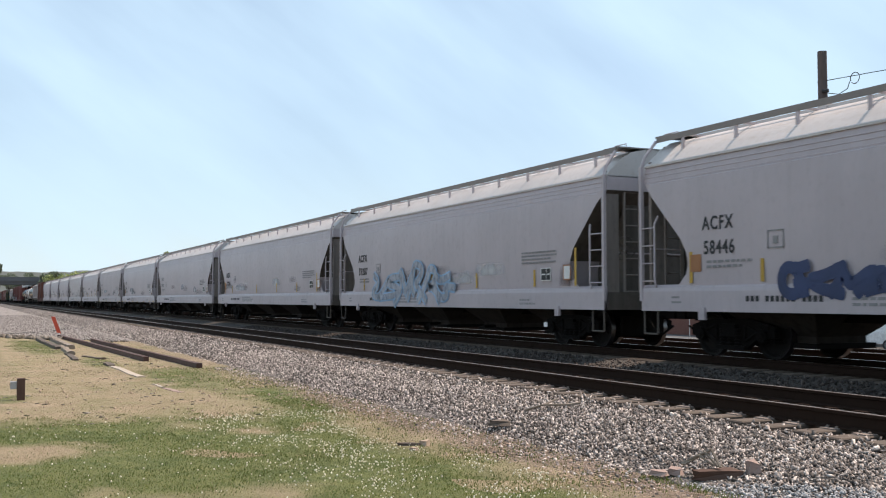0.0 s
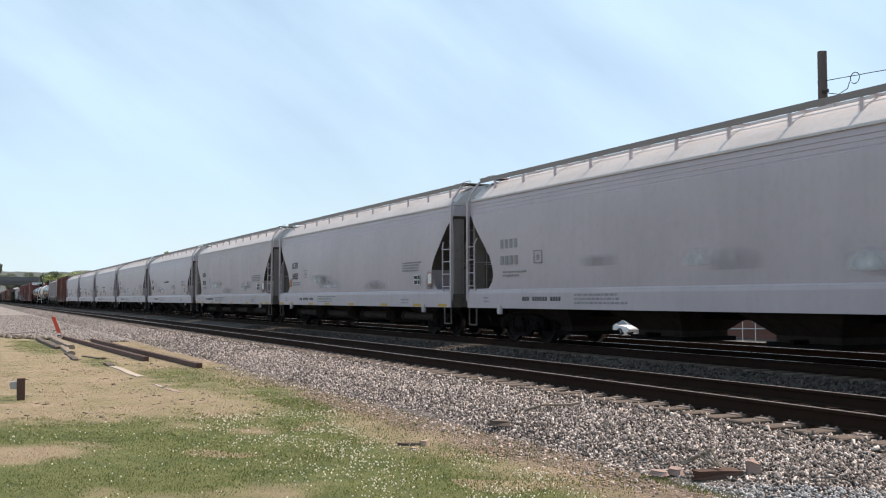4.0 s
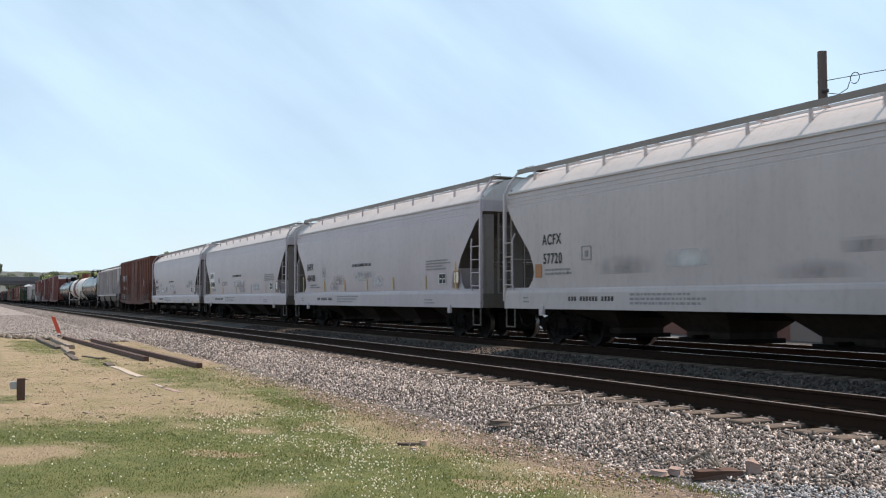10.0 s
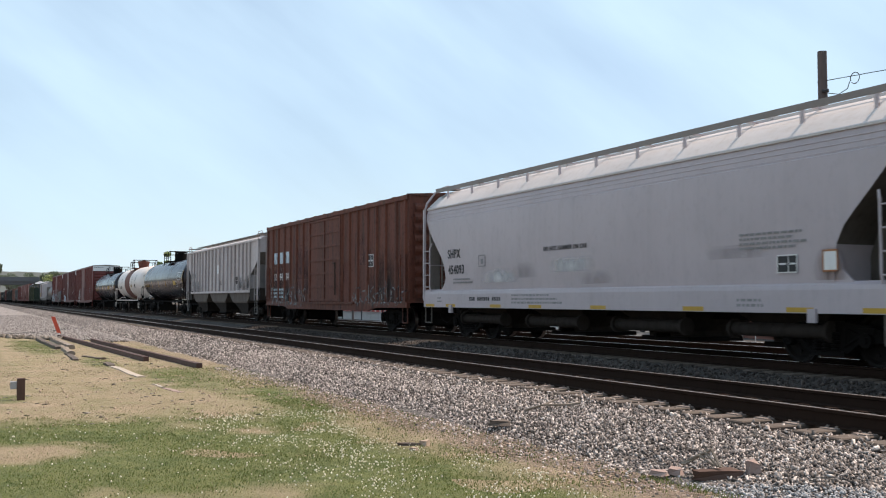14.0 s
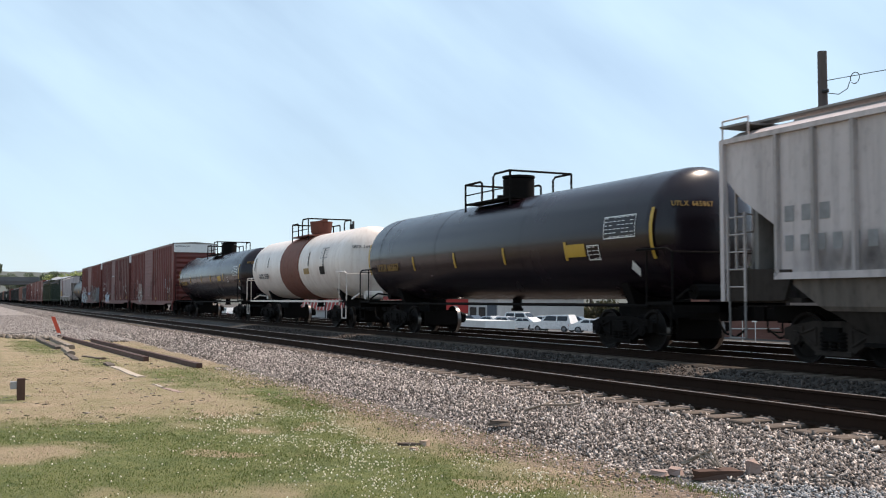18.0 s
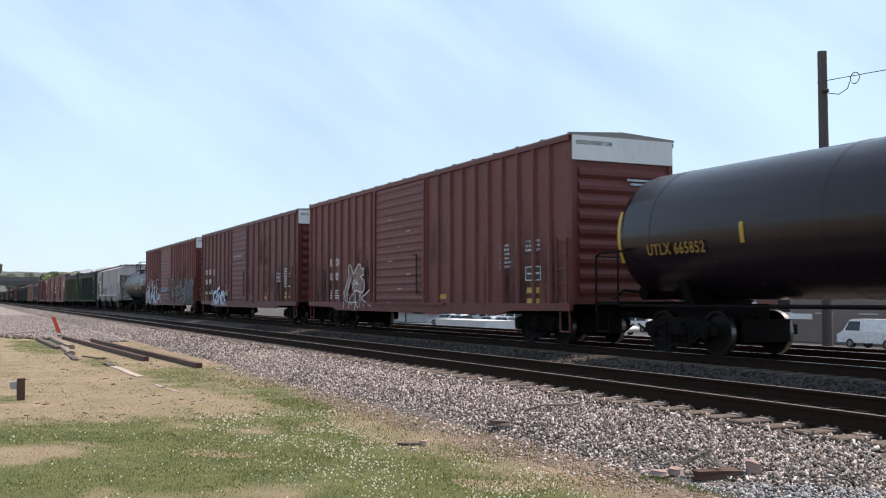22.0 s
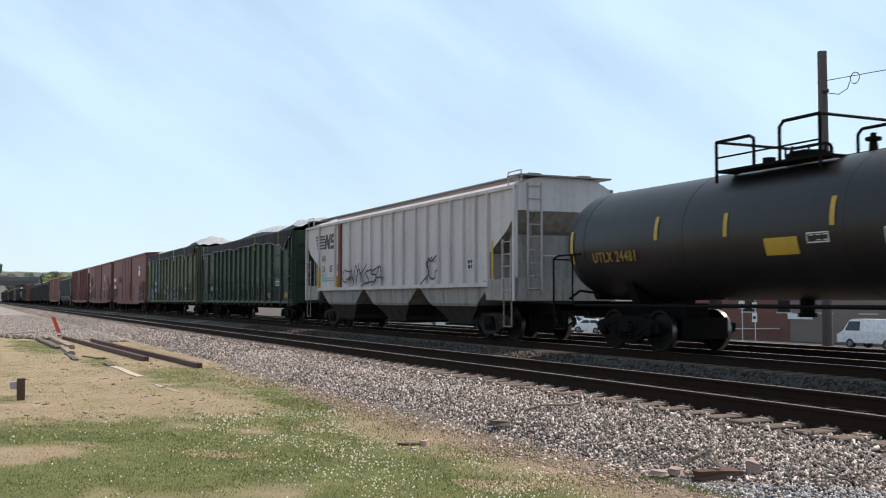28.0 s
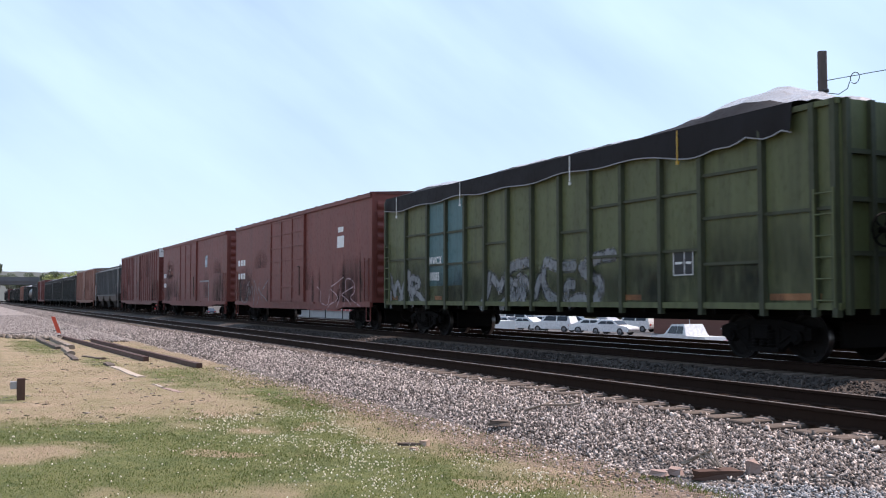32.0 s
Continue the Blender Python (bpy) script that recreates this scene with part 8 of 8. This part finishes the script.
def chunk(name, x, y, z, sx, sy, sz, rot, material, label, category, seed):
    rnd = random.Random(seed)
    bm = bmesh.new()
    vs = [bm.verts.new((vx * sx * rnd.uniform(0.8, 1.15), vy * sy * rnd.uniform(0.8, 1.15), (vz + 0.6) * sz * rnd.uniform(0.85, 1.1))) for vx, vy, vz in CHIP_V]
    for f in CHIP_F:
        bm.faces.new([vs[i] for i in f])
    bmesh.ops.subdivide_edges(bm, edges=bm.edges[:], cuts=2, use_grid_fill=True)
    for v in bm.verts:
        v.co += Vector((noise.noise(v.co * 9 + Vector((seed, 0, 0))), noise.noise(v.co * 9 + Vector((0, seed, 0))), noise.noise(v.co * 9 + Vector((0, 0, seed))))) * 0.16 * min(sx, sy, sz)
    ob = solid(name, bm, material, label, category)
    ob.matrix_basis = pose(x, y, z, 0, 0, rot)


chunk("concrete_lump", -10.25, 4.62, GRASS_Z, 0.06, 0.05, 0.055, 20, M_CHIPWOOD, "pale concrete lump on the dry grass", "stone", 3)
chunk("bark_piece", -10.35, 4.45, GRASS_Z, 0.13, 0.04, 0.03, 60, M_TIE, "brown bark piece beside the concrete lump", "debris", 4)
chunk("bark_piece", -10.0, 4.38, GRASS_Z, 0.05, 0.04, 0.03, 10, M_CHIPWOOD, "pale broken wood piece on the verge", "debris", 6)
chunk("tie_fragment", -10.95, 5.95, -0.42, 0.14, 0.08, 0.055, 55, M_TIE, "dark tie fragment on the ballast", "debris", 5)
chunk("timber_block", -7.0, 5.98, -0.46, 0.25, 0.06, 0.085, 52, M_POSTWOOD, "broken brown timber block at the ballast edge", "timber", 7)
chunk("rock", -7.42, 5.86, -0.47, 0.07, 0.05, 0.06, 20, M_PINKROCK, "pinkish rock beside the timber block", "stone", 8)
chunk("rock", -6.80, 6.22, -0.42, 0.06, 0.05, 0.125, 70, M_PINKROCK, "upright pinkish rock behind the timber block", "stone", 9)
chunk("rock", -7.48, 5.72, -0.47, 0.09, 0.05, 0.04, 30, M_PINKROCK, "flat pale rock by the verge", "stone", 10)
bm = bmesh.new()
for k in range(3):
    pipe(bm, [(-7.38 + 0.02 * k, 5.9, -0.36), (-7.2 + 0.05 * k, 5.95 + 0.03 * k, -0.26 + 0.03 * k), (-7.05 + 0.04 * k, 6.0, -0.34)], 0.012, 5)
solid("dead_twig", bm, M_GREYWOOD, "pale dead twig across the rocks", "twig")
bm = bmesh.new()
pipe(bm, [(-11.35, 6.55, -0.30), (-11.15, 6.70, -0.22), (-10.95, 6.95, -0.21), (-10.9, 7.1, -0.19)], 0.014, 5)
pipe(bm, [(-11.15, 6.70, -0.22), (-11.2, 6.95, -0.16)], 0.010, 5)
solid("dead_twig", bm, M_GREYWOOD, "bleached twig on the ballast", "twig")
# black cable over the gravel yard
bm = bmesh.new()
pts = [(-49.4 - 18.4 * u, 1.1 + 8.0 * u + 0.5 * math.sin(u * 5), -0.455 + 0.01 * math.sin(u * 23)) for u in [k / 24 for k in range(19)]]
pipe(bm, pts, 0.02, 5)
solid("cable", bm, M_INK, "black cable lying across the gravel yard", "cable")
n = 260
xx, yy = rng.uniform(-55, -43, n), rng.normal(0, 0.25, n)
yy = yy + np.interp(xx, [-55, -47, -43], [-2.2, 1.4, 3.1])
scatter("edge_rubble", CHIP_V, CHIP_F, np.stack([xx, yy, np.full(n, GRASS_Z + 0.03)], 1), rng.uniform(0.03, 0.13, (n, 1)) * rng.uniform(0.6, 1.2, (n, 3)), rng.uniform(0, 6.28, (n, 3)), M_RUBBLE, "dark rubble and clods at the yard edge")


# ---- trees and overpass in the distance ----
def tree(x, y, z, height, spread, material, seed, label, leaves=2600, size=0.34):
    rnd = random.Random(seed)
    t = thing("tree", label, "tree", "distant trees")
    bm = bmesh.new()
    rod(bm, (x, y, z - 0.2), (x, y, z + height * 0.45), 0.022 * height, 8, 0.013 * height)
    tips = []
    for k in range(11):
        a = rnd.uniform(0, 6.28)
        zz = z + height * rnd.uniform(0.25, 0.5)
        tip = Vector((x + spread * rnd.uniform(0.3, 0.85) * math.cos(a), y + spread * rnd.uniform(0.3, 0.85) * math.sin(a), z + height * rnd.uniform(0.45, 0.92)))
        rod(bm, (x, y, zz), tip, 0.010 * height, 6, 0.003 * height)
        tips.append(tip)
    tips.append(Vector((x, y, z + height * 0.93)))
    part("trunk", bm, M_TIE, t)
    r = np.random.default_rng(seed)
    c = np.array([tuple(p) for p in tips])
    pick = r.integers(0, len(c), leaves)
    d = r.normal(0, 1, (leaves, 3))
    d /= np.linalg.norm(d, axis=1)[:, None]
    rad = spread * 0.36 * (0.35 + 0.65 * r.random(leaves) ** 0.5)
    pos = c[pick] + d * rad[:, None] * np.array([1, 1, 0.75])
    ob = scatter("crown", [(-1, 0, 0), (0, -0.55, 0.1), (1, 0, 0), (0, 0.55, 0.1)], [(0, 1, 2, 3)], pos, r.uniform(0.6, 1.4, (leaves, 1)) * size * np.ones((1, 3)), r.uniform(0, 6.28, (leaves, 3)), material, kind="", label="")
    ob.parent = t
    return t


# spring green, lightened to put distance haze into the leaf colour
M_LEAF = leafy("haze-paled spring green leaves", [(0.20, 0.25, 0.09), (0.29, 0.335, 0.135), (0.37, 0.40, 0.18)])
M_SHRUB = leafy("dull shrub leaves", [(0.035, 0.042, 0.022), (0.06, 0.062, 0.03), (0.085, 0.075, 0.045)])
M_LEAFD = leafy("dark green leaves", [(0.12, 0.15, 0.10), (0.16, 0.19, 0.13), (0.20, 0.23, 0.15)])
n = 6500
hedge_x = -128.0 + 50.0 * rng.random(n)
hedge_h = 2.6 + 0.7 * np.sin(hedge_x * 0.7) + 0.4 * np.sin(hedge_x * 2.3)
scatter("hedge", [(-1, 0, 0), (0, -0.55, 0.1), (1, 0, 0), (0, 0.55, 0.1)], [(0, 1, 2, 3)], np.stack([hedge_x, 79.0 + rng.normal(0, 0.7, n), LOW + hedge_h * rng.random(n)], 1), 0.34 * rng.uniform(0.6, 1.4, (n, 1)) * np.ones((1, 3)), rng.uniform(0, 6.28, (n, 3)), M_SHRUB, "dark overgrown hedge behind the car park", category="hedge")
for k in range(16):
    tree(-152.0 + 7.0 * k + 2.5 * math.sin(k * 2.1), 93.0 + 6 * math.sin(k * 1.7), LOW, 11.2 + 1.6 * math.sin(k * 2.9), 5.0, M_LEAFD if k % 3 else M_LEAF, 40 + k, "spring tree behind the street", 2000, 0.40)
tree(-289.0, 50.0, LOW, 17.2, 2.6, M_LEAF, 1, "tall spring-green tree behind the train")
for k, (x, y, h, s, m) in enumerate(((-300, 23.5, 9.2, 5.5, M_LEAF), (-292, 25.5, 9.6, 5.0, M_LEAF), (-284, 27.5, 9.8, 5.0, M_LEAF), (-276, 29.5, 9.3, 5.0, M_LEAF), (-268, 32.0, 8.5, 5.0, M_LEAF), (-305, 21.0, 10.0, 4.0, M_LEAFD), (-256, 36.0, 8.0, 5.0, M_LEAF), (-420, 9.5, 17.0, 3.6, M_LEAFD), (-430, 14.0, 12.5, 6.0, M_LEAFD), (-440, 4.0, 13.0, 6.0, M_LEAFD), (-445, -8.0, 12.0, 7.0, M_LEAFD), (-420, 20.0, 12.5, 6.0, M_LEAFD))):
    tree(x, y, -0.6, h * (0.88 if m is M_LEAF else 0.92), s, m, 10 + k, "spring-green tree beside the railway" if m is M_LEAF else "dark green tree beyond the overpass", 2200)


def overpass():
    x = -362.0
    t = thing("overpass", "grey concrete road overpass spanning the tracks", "bridge", kind="structure")
    bm = bmesh.new()
    box(bm, x - 5, x + 5, -160, 60, 7.0, 7.5)
    part("deck", bm, M_BRIDGE, t)
    for dx in (-4.2, -1.4, 1.4, 4.2):
        bm = bmesh.new()
        box(bm, x + dx - 0.25, x + dx + 0.25, -160, 60, 6.0, 7.0)
        part("girder", bm, M_BRIDGE, t)
    for s in (-1, 1):
        bm = bmesh.new()
        box(bm, x + s * 4.8 - 0.15, x + s * 4.8 + 0.15, -160, 60, 7.5, 8.5)
        part("parapet", bm, M_BRIDGE, t)
    for y in (-40, -18, 3.2, 24.0, 46):
        for dx in (-3.5, 3.5):
            bm = bmesh.new()
            rod(bm, (x + dx, y, -0.8), (x + dx, y, 5.3), 0.55, 12)
            part("pier", bm, M_BRIDGE, t)
        bm = bmesh.new()
        box(bm, x - 4.8, x + 4.8, y - 0.6, y + 0.6, 5.2, 6.0)
        part("pier_cap", bm, M_BRIDGE, t)


overpass()
for x, y, h in ((-365, 5.5, 13.5),):
    t = thing("street_lamp", "thin street lamp pole on the overpass", "street lamp", "street lamps")
    bm = bmesh.new()
    rod(bm, (x, y, -0.6 if x > -350 else 7.5), (x, y, h), 0.10, 6)
    part("post", bm, M_INKGREY, t)
    bm = bmesh.new()
    box(bm, x - 0.15, x + 0.15, y - 0.8, y + 0.1, h - 0.1, h + 0.1)
    part("lamp_head", bm, M_INKGREY, t)
# low wooded rise that closes the view behind the overpass
bm = bmesh.new()
prev = None
for k in range(401):
    y = -900 + 6 * k
    h = 23 + 4 * noise.noise(Vector((y * 0.008, 2.0, 0))) + 2.2 * noise.noise(Vector((y * 0.05, 5.0, 0))) + 1.4 * noise.noise(Vector((y * 0.17, 8.0, 0)))
    row = [bm.verts.new((-820 + 0.15 * y, y, -3)), bm.verts.new((-850 + 0.15 * y, y, h)), bm.verts.new((-960 + 0.15 * y, y, h + 3))]
    if prev:
        for i in range(2):
            bm.faces.new((prev[i], row[i], row[i + 1], prev[i + 1]))
    prev = row
solid("backdrop", bm, M_HILL, "hazy wooded rise in the far distance", kind="structure")
# ---- what moves ----
def travelled(t):
    """How far the train has rolled, in metres, at t seconds (0 at 16 s)."""
    u = t - 16.0
    return (4.67380801e-01 * u + 1.42050553e-05 * u**2 + 1.57468154e-06 * u**3 - 6.21969091e-07 * u**4) * 27.843


def motions():
    times = [0, 2, 4, 6, 8, 12, 16, 20, 24, 26, 28, 30, 32]
    for car, mid in TRAIN:
        walk(car, [(t, pose(mid + travelled(t), TRACK_Y, 0)) for t in times])
    # wheelsets turn with the distance rolled; all trucks share two motions, one for each axle
    first = {}
    for ob in [o for o in scene.objects if o.name.startswith("wheelset")]:
        x = round(ob.matrix_basis.translation.x, 3)
        if x not in first:
            rows = [(f / FPS, Matrix.Translation((x, 0, 0.457)) @ Matrix.Rotation(travelled(f / FPS) / 0.457, 4, "Y")) for f in range(0, 32 * FPS + 1)]
            walk(ob, rows)
            first[x] = ob
        else:
            src = first[x]
            ob.rotation_mode = "QUATERNION"
            ad = ob.animation_data_create()
            ad.action = src.animation_data.action
            ad.action_slot = src.animation_data.action_slot
    for ob, y, x0, t0, v in MOVERS:
        walk(ob, [(t, pose(x0 + v * (t - t0), y, LOW + 0.03)) for t in (0, 16, 32)])


motions()
